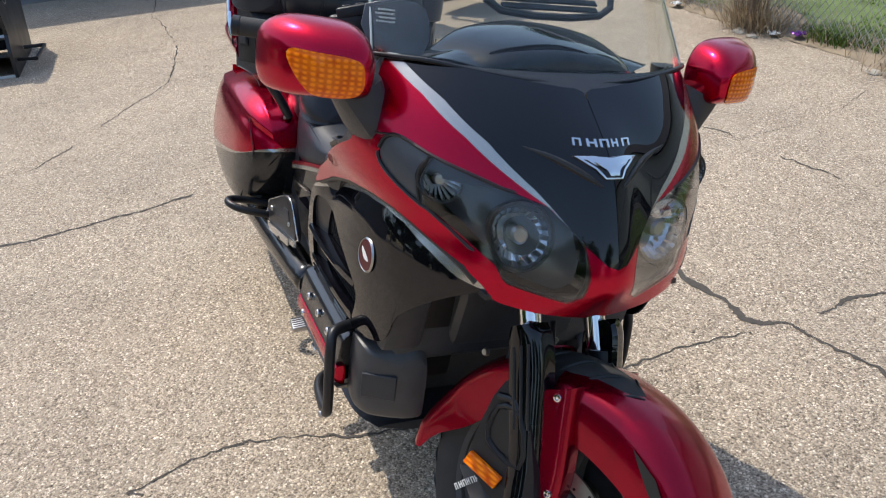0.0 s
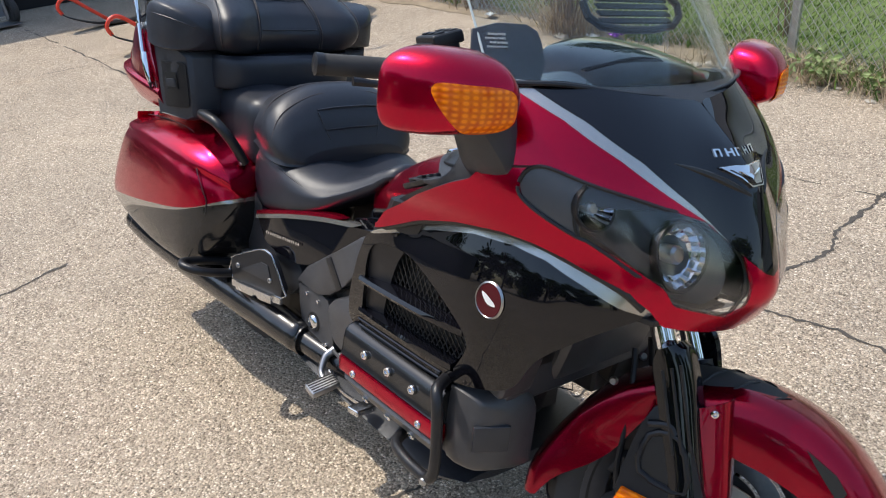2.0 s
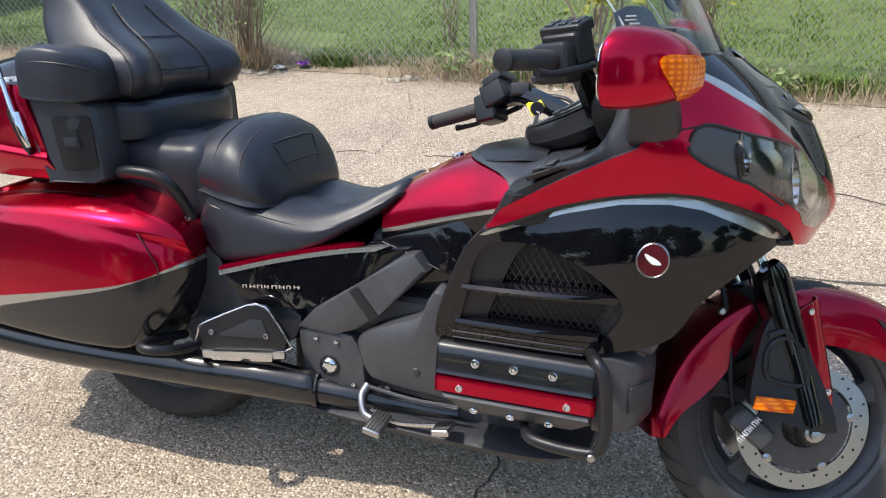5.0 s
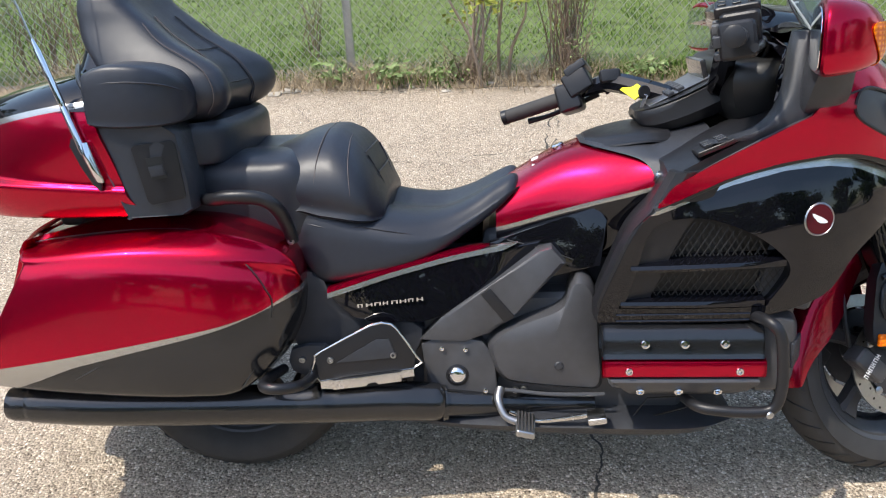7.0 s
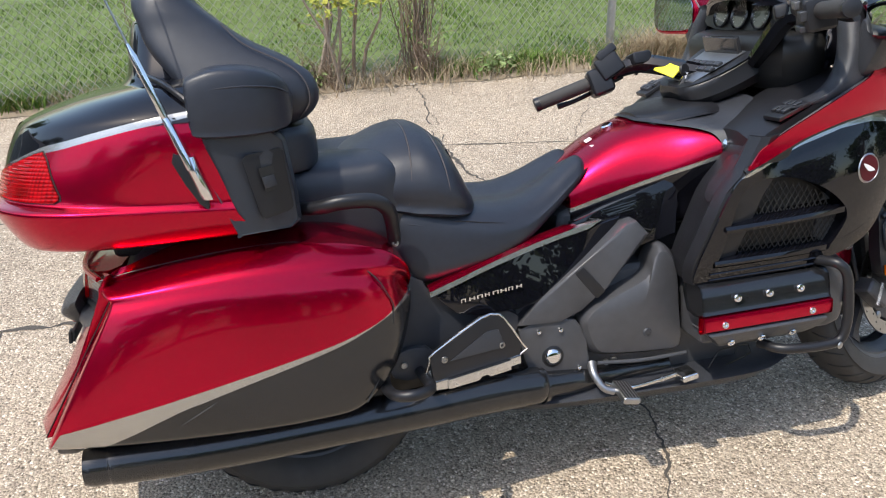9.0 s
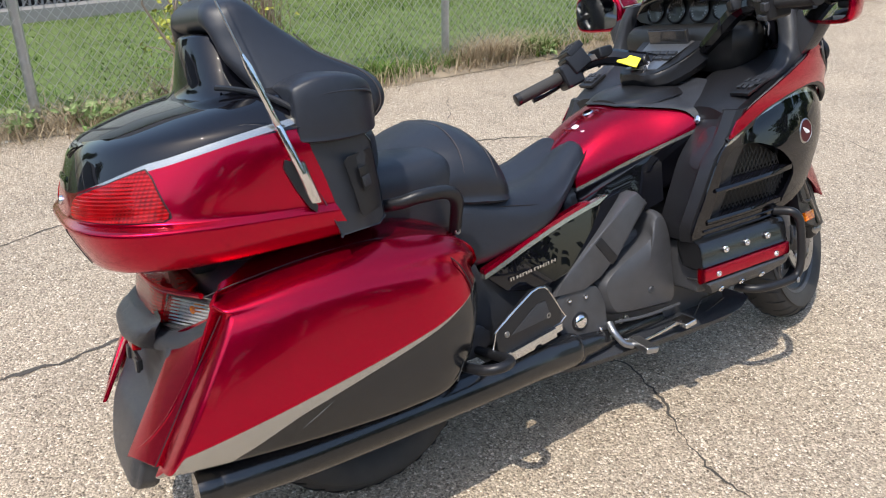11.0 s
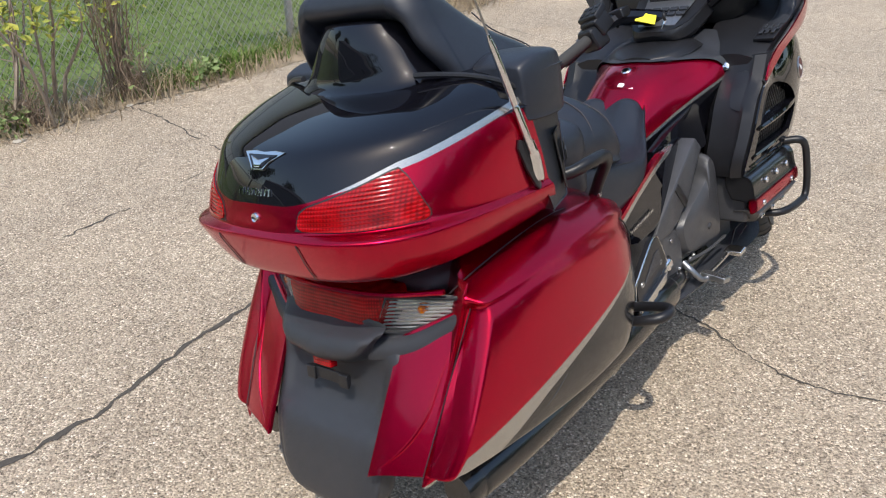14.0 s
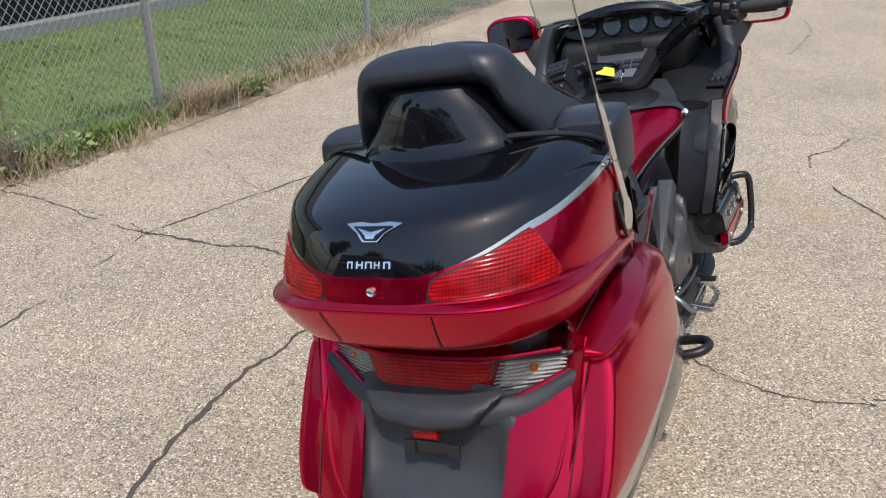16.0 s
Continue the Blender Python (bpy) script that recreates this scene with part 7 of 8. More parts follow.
# ---- cracks and joints of the yard ----
def crack(pts, width=0.012, seed=0):
    """A ragged dark crack lying in the concrete, uneven in width and way."""
    rnd = random.Random(seed)
    c = spline(pts, max(6, int(170 / len(pts))))
    bm = bmesh.new()
    a = b = None
    run = 0.0
    for i, p in enumerate(c):
        d = c[min(i + 1, len(c) - 1)] - c[max(i - 1, 0)]
        n = np.array((-d[1], d[0])) / max(1e-6, np.hypot(*d))
        run += 0.03
        j = 0.020 * noise.noise((p[0] * 7, p[1] * 7, seed)) + 0.014 * noise.noise((p[0] * 25, p[1] * 25, seed)) + 0.010 * noise.noise((p[0] * 70, p[1] * 70, seed))
        w = 0.5 * width * (0.15 + 1.3 * abs(noise.noise((p[0] * 5, p[1] * 5, seed + 9))) + 0.5 * rnd.random()) * (0.25 if i in (0, len(c) - 1) else 1)
        q = p[:2] + n * j
        l, r = bm.verts.new((*(q + n * w / 2), 0.0022)), bm.verts.new((*(q - n * w / 2), 0.0022))
        if a and noise.noise((p[0] * 2.1, p[1] * 2.1, seed + 30)) > -0.28:
            bm.faces.new((a, b, r, l))
        a, b = l, r
    return tagged(part("crack", bm, TAR, ground), kind="structure")


for k, (w, pts) in enumerate((
        (0.016, [(0.88, -6.0), (0.86, -3.0), (0.90, -0.95), (0.855, -0.80), (0.80, -0.55), (0.86, -0.30), (0.915, -0.17), (0.94, 0.0), (0.955, 0.35), (0.965, 0.72), (0.985, 1.07)]),
        (0.026, [(0.985, 1.07), (1.0, 1.21), (1.0, 1.36), (0.995, 1.55), (1.02, 1.70), (0.96, 1.95), (0.943, 2.32), (0.935, 2.53), (0.98, 2.80), (1.04, 3.27), (1.04, 3.5)]),
        (0.040, [(-1.6, 0.94), (-0.97, 0.985), (-0.785, 0.975), (-0.60, 0.985), (-0.24, 1.08), (0.05, 1.113), (0.42, 1.106), (0.75, 1.115), (0.93, 1.13), (1.0, 1.205), (1.13, 1.233), (1.345, 1.275), (1.64, 1.25), (2.2, 1.30), (2.6, 1.33)]),
        (0.020, [(-2.2, 1.95), (-1.13, 1.95), (-0.48, 2.14), (-0.13, 2.15), (0.0, 2.17), (0.30, 2.205), (0.57, 2.26), (0.943, 2.32), (1.30, 2.25), (1.92, 2.09), (2.44, 1.862), (2.6, 1.83)]),
        (0.045, [(-0.95, -2.4), (-0.92, -1.23), (-0.935, -1.0), (-0.98, -0.73), (-1.06, -0.345), (-1.03, -0.20), (-1.02, 0.3), (-0.97, 0.985)]),
        (0.02, [(-6.95, -0.06), (-5.5, -0.24), (-5.33, -0.21), (-4.2, -0.165), (-3.64, -0.23), (-3.2, -0.31), (-3.07, -0.345), (-2.6, -0.66), (-2.2, -0.87), (-1.8, -1.15)]),
        (0.010, [(-3.0, -2.6), (-3.05, -1.45), (-3.108, -1.02), (-3.15, -0.34), (-3.08, 0.0), (-2.9, 0.6), (-2.75, 0.90)]),
        (0.012, [(-5.5, -1.25), (-5.4, -0.75), (-5.5, -0.24), (-5.4, 0.5)]),
        (0.013, [(-4.45, -1.7), (-4.235, -1.05), (-4.18, -0.65), (-4.13, -0.15), (-4.325, 0.38), (-4.2, 0.8), (-3.4, 0.86)]),
        (0.03, [(-6.2, 0.80), (-4.6, 0.85), (-3.26, 0.87), (-2.75, 0.90), (-2.37, 0.985), (-2.0, 0.96), (-1.6, 0.94)]),
        (0.010, [(4.1, 3.3), (3.477, 0.70), (3.85, 0.53), (3.966, 0.03), (3.95, -0.40), (3.986, -0.637), (4.0, -3.0)]),
        (0.016, [(9.4, 0.227), (8.31, -0.056), (7.4, -0.067), (6.6, 0.013), (6.05, 0.292), (5.4, 0.6)]),
        (0.026, [(3.986, -0.637), (3.65, -0.52), (3.37, -0.417), (2.864, -0.633), (2.3, -1.05)]),
        (0.008, [(-0.62, 3.3), (-0.40, 2.7), (-0.35, 2.15)]),
        (0.014, [(0.943, 2.32), (1.0, 2.60), (1.012, 2.917)]),
        (0.007, [(2.1, 3.0), (1.80, 2.50), (1.62, 2.17)]))):
    crack(pts, w * 1.2, k)

# ---- grass, weeds and litter along the fence ----
def leaf_material(name, a, b, rough=0.6):
    m = bpy.data.materials.new(name)
    m.use_nodes = True
    nd, ln = m.node_tree.nodes, m.node_tree.links
    p = nd["Principled BSDF"]
    geo, mix = nd.new("ShaderNodeNewGeometry"), nd.new("ShaderNodeMix")
    mix.data_type = "RGBA"
    mix.inputs[6].default_value, mix.inputs[7].default_value = (*a, 1), (*b, 1)
    ln.new(geo.outputs["Random Per Island"], mix.inputs[0])
    ln.new(mix.outputs[2], p.inputs["Base Color"])
    p.inputs["Roughness"].default_value = rough
    p.inputs["Specular IOR Level"].default_value = 0.25
    return m


GRASS = leaf_material("lawn_grass", (0.036, 0.100, 0.010), (0.140, 0.205, 0.032))
DRY = leaf_material("dry_stalks", (0.24, 0.18, 0.115), (0.46, 0.37, 0.24))
TWIG = leaf_material("brown_twigs", (0.13, 0.095, 0.07), (0.28, 0.21, 0.155))
PALE = leaf_material("pale_bark", (0.22, 0.17, 0.13), (0.36, 0.30, 0.24))
LEAF = leaf_material("yellow_green_leaves", (0.16, 0.20, 0.03), (0.42, 0.40, 0.07))
WEED = leaf_material("weed_leaves", (0.12, 0.19, 0.05), (0.28, 0.34, 0.15))


def blades(name, places, mat, label, lean=0.5, width=0.003):
    """Many thin bent blades in one mesh: place, height and way for each."""
    verts, faces = [], []
    for x, y, z, h, a, k in places:
        dx, dy = math.cos(a), math.sin(a)
        w = width * (0.6 + 0.8 * k)
        i = len(verts)
        b = lean * h * (0.3 + k)
        verts += [(x - dy * w, y + dx * w, z), (x + dy * w, y - dx * w, z), (x + dx * b * 0.35 + dy * w * 0.7, y + dy * b * 0.35 - dx * w * 0.7, z + h * 0.6), (x + dx * b * 0.35 - dy * w * 0.7, y + dy * b * 0.35 + dx * w * 0.7, z + h * 0.6), (x + dx * b, y + dy * b, z + h)]
        faces += [(i, i + 1, i + 2, i + 3), (i + 3, i + 2, i + 4)]
    me = bpy.data.meshes.new(name)
    me.from_pydata(verts, [], faces)
    me.materials.append(mat)
    ob = new(name, me)
    return tagged(ob, label, "grass", kind="stuff")


rnd = random.Random(4)
pl = []
for _ in range(105000):
    x = rnd.uniform(-7, 11)
    y = 3.55 + 4.0 * rnd.random() ** 1.25
    o = y - float(EDGE(x))
    patch = noise.noise((x * 0.7, y * 0.9, 2)) + 0.6 * noise.noise((x * 2.5, y * 2.5, 5))
    if o < 0.12 or (o < 0.45 and patch < 0.1 + 0.6 * (0.45 - o)) or (o < 1.0 and patch < -0.35):
        continue
    pl.append((x, y, 0.035, rnd.uniform(0.02, 0.042) * (1.35 if patch > 0.25 else 0.9), rnd.uniform(0, 6.283), rnd.random()))
blades("grass", pl, GRASS, "short sunlit green lawn grass behind the fence", 1.0, 0.0035)
pl = []
for _ in range(9000):
    x = rnd.uniform(-7, 11)
    o = rnd.gauss(0.20, 0.12)
    dens = noise.noise((x * 1.3, 0.5, 1)) + 0.35
    if o < 0.02 or rnd.random() > dens + 0.35:
        continue
    pl.append((x, float(EDGE(x)) + o, 0.012, rnd.uniform(0.03, 0.14), rnd.uniform(0, 6.283), rnd.random()))
for cx, cy, n, s, h in ((2.85, 3.66, 900, 0.16, 0.22), (3.2, 3.70, 600, 0.2, 0.18), (-0.5, 3.62, 500, 0.22, 0.14), (-2.0, 3.60, 500, 0.12, 0.3), (1.25, 3.62, 500, 0.25, 0.16), (4.3, 3.7, 600, 0.35, 0.2), (5.4, 3.78, 600, 0.35, 0.2), (-0.05, 3.64, 400, 0.2, 0.18), (0.6, 3.60, 350, 0.25, 0.12), (1.9, 3.56, 350, 0.25, 0.12)):
    for _ in range(n):
        pl.append((rnd.gauss(cx, s), rnd.gauss(cy, s * 0.5), 0.015, h * rnd.uniform(0.4, 1.1), rnd.uniform(0, 6.283), rnd.random()))
blades("dry_grass", pl, DRY, "dry straw-coloured grass and stalks at the fence foot", 1.6, 0.0022)
pl = []
for cx, cy, n, s, h in ((1.9, 3.64, 500, 0.12, 0.14), (3.32, 3.62, 500, 0.07, 0.16), (-1.4, 3.75, 300, 0.1, 0.12), (1.45, 3.68, 400, 0.2, 0.14), (2.35, 3.68, 250, 0.15, 0.12), (0.25, 3.7, 250, 0.2, 0.12)):
    for _ in range(n):
        pl.append((rnd.gauss(cx, s), rnd.gauss(cy, s * 0.5), 0.015, h * rnd.uniform(0.4, 1.1), rnd.uniform(0, 6.283), rnd.random()))
blades("tall_grass", pl, GRASS, "taller green grass tufts at the fence foot", 0.9, 0.004)


def shrub(x, y, n, height, spread, mat, leaves=0, leaf_mat=None, label="", seed=1, thick=0.006, name="shrub", leaf_from=0.5):
    """Many tapered, forking stems from one foot, some with small leaves."""
    r = random.Random(seed)
    sh = thing(name, pose(x, y, 0.01), label, "shrub")
    bm = bmesh.new()
    tips = []
    for _ in range(n):
        a, k = r.uniform(0, 6.283), r.random()
        p = Vector((r.gauss(0, spread * 0.25), r.gauss(0, spread * 0.18), 0))
        d = Vector((math.cos(a) * spread * k, math.sin(a) * spread * k * 0.7, height * r.uniform(0.55, 1.1)))
        pts = [p, p + d * 0.35 + Vector((r.gauss(0, 0.02), r.gauss(0, 0.02), 0)), p + d * 0.7 + Vector((r.gauss(0, 0.04), r.gauss(0, 0.04), 0)), p + d]
        t = thick * r.uniform(0.5, 1.2)
        tube(pts, [t, t * 0.8, t * 0.55, t * 0.2], 5, 2, bm)
        tips.append(pts)
        for _ in range(2):
            o = pts[1].lerp(pts[3], r.random())
            e = o + Vector((r.gauss(0, 0.10), r.gauss(0, 0.08), r.uniform(0.05, 0.22) * height))
            tube([o, o.lerp(e, 0.5) + Vector((r.gauss(0, 0.01), 0, 0.01)), e], [t * 0.4, t * 0.3, t * 0.1], 4, 2, bm)
            tips.append([o, o, e, e])
    tagged(part("stem", bm, mat, sh), kind="stuff")
    if leaves:
        verts, faces = [], []
        for _ in range(leaves):
            q = r.choice(tips)
            f = r.uniform(leaf_from, 1.0)
            o = q[1].lerp(q[3], f) + Vector((r.gauss(0, 0.025), r.gauss(0, 0.025), r.gauss(0, 0.02)))
            a = Vector((r.gauss(0, 1), r.gauss(0, 1), r.gauss(0, 0.6))).normalized()
            b = a.orthogonal().normalized()
            s = r.uniform(0.012, 0.034)
            i = len(verts)
            nrm = a.cross(b) * s * 0.2
            verts += [o, o + a * s + b * s * 0.5 + nrm, o + a * s * 2, o + a * s - b * s * 0.5 + nrm]
            faces.append((i, i + 1, i + 2, i + 3))
        me = bpy.data.meshes.new("foliage")
        me.from_pydata([tuple(v) for v in verts], [], faces)
        me.materials.append(leaf_mat)
        lv = tagged(new("foliage", me), kind="stuff")
        lv.parent = sh
    return sh


shrub(1.13, 3.70, 46, 0.95, 0.20, TWIG, 60, LEAF, "dense brown bare-stemmed bush at the fence", 3, 0.0055, "brown_bush")
shrub(0.50, 3.68, 9, 1.05, 0.42, PALE, 330, LEAF, "pale-stemmed sapling with yellow-green leaves", 5, 0.012, "sapling")
shrub(0.50, 3.62, 40, 0.26, 0.20, TWIG, 0, None, "tangle of dead brown twigs round the sapling", 6, 0.005, "twig_pile")
shrub(-2.02, 3.60, 55, 0.85, 0.22, TWIG, 40, WEED, "grey-brown dead weed clump at the yard's edge", 7, 0.005, "dead_weeds")
shrub(-3.25, 3.78, 40, 0.9, 0.35, TWIG, 60, WEED, "tall brown weeds along the fence", 8, 0.005, "dead_weeds")
shrub(-2.62, 4.05, 35, 0.8, 0.3, TWIG, 50, WEED, "tall brown weeds along the fence", 9, 0.005, "dead_weeds")
shrub(1.18, 3.60, 30, 0.34, 0.20, TWIG, 30, WEED, "low brown weeds at the fence foot", 10, 0.004, "low_weeds")
shrub(-0.68, 4.3, 14, 0.75, 0.10, TWIG, 10, WEED, "thin reddish-brown weed stalks", 11, 0.004, "dead_weeds")
for k, (x, y) in enumerate(((-0.06, 3.68), (0.28, 3.63), (-0.46, 3.64), (1.64, 3.60), (0.0, 3.58), (3.30, 3.60))):
    shrub(x, y, 10, 0.13, 0.12, WEED, 90, WEED, "small leafy green weed at the fence foot", 20 + k, 0.003, "leafy_weed", 0.2)


def pebble(name, at, size, mat, label, seed):
    bm = bmesh.new()
    bmesh.ops.create_icosphere(bm, subdivisions=2, radius=1.0)
    for v in bm.verts:
        k = 1 + 0.3 * noise.noise(v.co * 1.7 + Vector((seed, 0, 0)))
        v.co = Vector((v.co.x * size[0] * k, v.co.y * size[1] * k, max(-0.15, v.co.z) * size[2] * k))
    ob = part(name, bm, mat, None)
    ob.location = at
    return tagged(ob, label, name)


STONE = material("pale_stone", (0.42, 0.38, 0.32), 0.9, vary=0.3, vary_scale=40, bump=0.5, bump_scale=120)
for k, (x, y, s) in enumerate(((-0.804, 3.476, 0.06), (0.337, 3.450, 0.035), (-0.713, 3.543, 0.07), (-0.530, 3.557, 0.03), (-0.726, 3.542, 0.04), (-1.990, 3.500, 0.07), (-1.850, 3.480, 0.05), (0.620, 3.580, 0.05), (0.050, 3.600, 0.03), (1.050, 3.520, 0.03), (2.880, 3.720, 0.05), (1.300, 3.560, 0.03), (0.100, 3.560, 0.025), (1.750, 3.550, 0.025))):
    tagged(pebble("stone", (x, y, 0.004), (s, s * 0.6, s * 0.35), STONE, "pale chipped stone lying at the dirt edge", k), group="stones along the edge")


def crumpled(name, at, size, mat, label, seed):
    bm = bmesh.new()
    bmesh.ops.create_grid(bm, x_segments=10, y_segments=10, size=1.0)
    for v in bm.verts:
        n = noise.noise(Vector((v.co.x * 2.2, v.co.y * 2.2, seed)))
        v.co = Vector((v.co.x * size * (0.8 + 0.3 * n), v.co.y * size * 0.7, size * (0.35 + 0.6 * n)))
    lo = min(v.co.z for v in bm.verts)
    for v in bm.verts:
        v.co.z -= lo
    ob = part(name, thicken(bm, 0.0008), mat, None, sharp=20)
    ob.location = at
    return tagged(ob, label, "litter")


crumpled("wrapper", (-1.606, 3.655, 0.03), 0.055, material("purple_foil", (0.17, 0.03, 0.30), 0.35, 0.2, vary=0.4, vary_scale=40), "crumpled purple wrapper on the dirt edge", 3)
crumpled("paper_scrap", (-1.767, 3.595, 0.015), 0.045, WHITE, "crumpled white paper scrap", 5)
crumpled("paper_scrap", (-2.90, 3.62, 0.02), 0.05, WHITE, "flattened white paper scrap", 8)
crumpled("paper_scrap", (2.80, 3.62, 0.03), 0.03, WHITE, "small white paper scrap in dry grass", 9)

# ---- the building behind, the house beyond the lawn, far trees ----
SIDING = material("grey_metal_siding", (0.20, 0.205, 0.215), 0.5, 0.2, vary=0.12, vary_scale=3, rough_vary=0.1)
WHITE_SIDING = material("white_siding", (0.72, 0.72, 0.70), 0.6, vary=0.06, vary_scale=3)
FOUNDATION = material("grey_block_foundation", (0.25, 0.245, 0.24), 0.85, vary=0.2, vary_scale=6, bump=0.4, bump_scale=80)
# near-black that puts the shade of the bay and underfloor into the colour
INNER_SHADE = material("painted_inner_shade", (0.01, 0.01, 0.011), 0.8)
ROOF = material("grey_shingles", (0.10, 0.10, 0.105), 0.85, vary=0.3, vary_scale=10)


def siding_wall(name, a, b, z0, z1, lap, mat, parent, thick=0.02):
    """A wall of overlapping horizontal boards between two plan points."""
    d = Vector((b[0] - a[0], b[1] - a[1], 0))
    n = Vector((d.y, -d.x, 0)).normalized()
    for z in np.arange(z0, z1 - 0.001, lap):
        h = min(lap, z1 - z)
        v = [Vector((*a, z)), Vector((*b, z)), Vector((*b, z + h)), Vector((*a, z + h))]
        o = [v[0] + n * thick, v[1] + n * thick, v[2] + n * thick * 0.3, v[3] + n * thick * 0.3]
        bm = bmesh.new()
        vs = [bm.verts.new(p) for p in v + o]
        for f in ((4, 5, 6, 7), (0, 1, 5, 4), (2, 3, 7, 6), (0, 4, 7, 3), (1, 2, 6, 5), (3, 2, 1, 0)):
            bm.faces.new([vs[i] for i in f])
        part("board", bm, mat, parent)


shop = thing("workshop", None, "grey metal-sided workshop with an open bay", "building")
siding_wall("wall", (-7.1, 0.95), (-7.1, -14.0), 0.0, 2.7, 0.30, SIDING, shop)
siding_wall("wall", (-7.1, 9.0), (-7.1, 3.4), 0.0, 2.7, 0.30, SIDING, shop)
part("lintel", block((-7.1, 2.2, 2.45), (0.2, 2.6, 0.5), bevel=0.01), SIDING, shop)
# a solid block, painted near-black for the unlit inside of the bay
part("core", block((-10.0, -2.5, 1.3), (5.5, 23.0, 2.6), bevel=0.01), INNER_SHADE, shop)
part("roof", slab([(-7.0, 2.7), (-10.0, 3.8), (-13.0, 2.7)], lambda a, b, d: Vector((a, -14.2 + d, b)), 23.4, 1, bevel=0), ROOF, shop)

house = thing("house", None, "white-sided house on a grey foundation beyond the lawn", "house")
HX0, HX1 = -1.0, 16.0
hy = lambda x: 7.25 + 0.03 * (x - 4)
part("foundation", slab([(HX0, hy(HX0)), (HX1, hy(HX1)), (HX1, 13.0), (HX0, 13.0)], lambda a, b, d: Vector((a, b, d)), 0.17, 1, bevel=0), FOUNDATION, house)
# near-black block painted as the shade under the floor, behind the lattice
part("skirting", slab([(HX0, hy(HX0) + 0.25), (HX1, hy(HX1) + 0.25), (HX1, 12.8), (HX0, 12.8)], lambda a, b, d: Vector((a, b, 0.1 + d)), 0.5, 1, bevel=0), INNER_SHADE, house)
for i in range(60):
    x = HX0 + 0.1 + i * 0.055
    part("lattice_slat", block((x, hy(x) + 0.22, 0.38), (0.022, 0.02, 0.42)), FOUNDATION, house)
siding_wall("wall", (HX1, hy(HX1) + 0.1), (HX0, hy(HX0) + 0.1), 0.58, 2.9, 0.16, WHITE_SIDING, house)
part("wall_core", slab([(HX0, hy(HX0) + 0.12), (HX1, hy(HX1) + 0.12), (HX1, 12.5), (HX0, 12.5)], lambda a, b, d: Vector((a, b, 0.56 + d)), 2.3, 1, bevel=0), WHITE_SIDING, house)
part("roof", slab([(6.9, 2.85), (10.0, 4.6), (13.2, 2.85)], lambda a, b, d: Vector((HX0 - 0.3 + d, a, b)), HX1 - HX0 + 0.6, 1, bevel=0), ROOF, house)

rear_house = thing("house", None, "white-sided house standing far behind the yard", "house")
siding_wall("wall", (-16.0, 16.0), (-16.0, 4.5), 0.3, 3.4, 0.18, WHITE_SIDING, rear_house)
part("core", block((-19.0, 10.2, 1.7), (5.8, 11.2, 3.3)), WHITE_SIDING, rear_house)
part("roof", slab([(-15.6, 3.4), (-19.0, 5.4), (-22.4, 3.4)], lambda a, b, d: Vector((a, 4.2 + d, b)), 12.0, 1, bevel=0), ROOF, rear_house)

TREE_LEAF = leaf_material("tree_leaves", (0.03, 0.07, 0.015), (0.09, 0.14, 0.03))


def tree(x, y, h, seed, low=0.45, label="leafy green broadleaf tree behind the buildings", leaves=3500):
    r = random.Random(seed)
    t = thing("tree", pose(x, y, 0), label, "tree", "far trees")
    bm = tube([(0, 0, 0), (0.1, 0, h * 0.3), (0, 0.1, h * 0.6)], [0.25, 0.2, 0.1], 8, 4)
    hubs = []
    for _ in range(14):
        a = r.uniform(0, 6.283)
        e = Vector((math.cos(a) * h * r.uniform(0.1, 0.33), math.sin(a) * h * r.uniform(0.1, 0.33), h * r.uniform(low, 0.95)))
        tube([(0, 0, h * 0.35), e * 0.5 + Vector((0, 0, h * 0.15)), e], [0.1, 0.06, 0.02], 6, 3, bm)
        hubs.append(e)
    part("trunk", bm, TWIG, t)
    verts, faces = [], []
    for _ in range(leaves):
        o = r.choice(hubs) + Vector((r.gauss(0, h * 0.075), r.gauss(0, h * 0.075), r.gauss(0, h * 0.06)))
        a = Vector((r.gauss(0, 1), r.gauss(0, 1), r.gauss(0, 1))).normalized()
        b = a.orthogonal().normalized()
        s = r.uniform(0.10, 0.25)
        i = len(verts)
        verts += [tuple(o), tuple(o + a * s + b * s * 0.6), tuple(o + a * s * 2), tuple(o + a * s - b * s * 0.6)]
        faces.append((i, i + 1, i + 2, i + 3))
    me = bpy.data.meshes.new("crown")
    me.from_pydata(verts, [], faces)
    me.materials.append(TREE_LEAF)
    cr = new("crown", me)
    cr.parent = t


for k, (x, y, h) in enumerate(((-21, 2.0, 9), (-24, 7, 10), (-23, 18, 9), (-12, 20, 8), (20, 16, 9), (-20, -20, 9))):
    tree(x, y, h, k)
for k, (x, y, h) in enumerate(((-9, -19.5, 7.5), (-4.5, -21, 8.5), (0, -19, 7.5), (4.5, -21, 8), (9, -19.5, 8), (14, -19, 8.5), (19, -12, 8), (21, -5, 8), (22, 2, 8))):
    tree(x, y, h, 40 + k, 0.10, "low-crowned green broadleaf tree at the yard's far side", 9000)

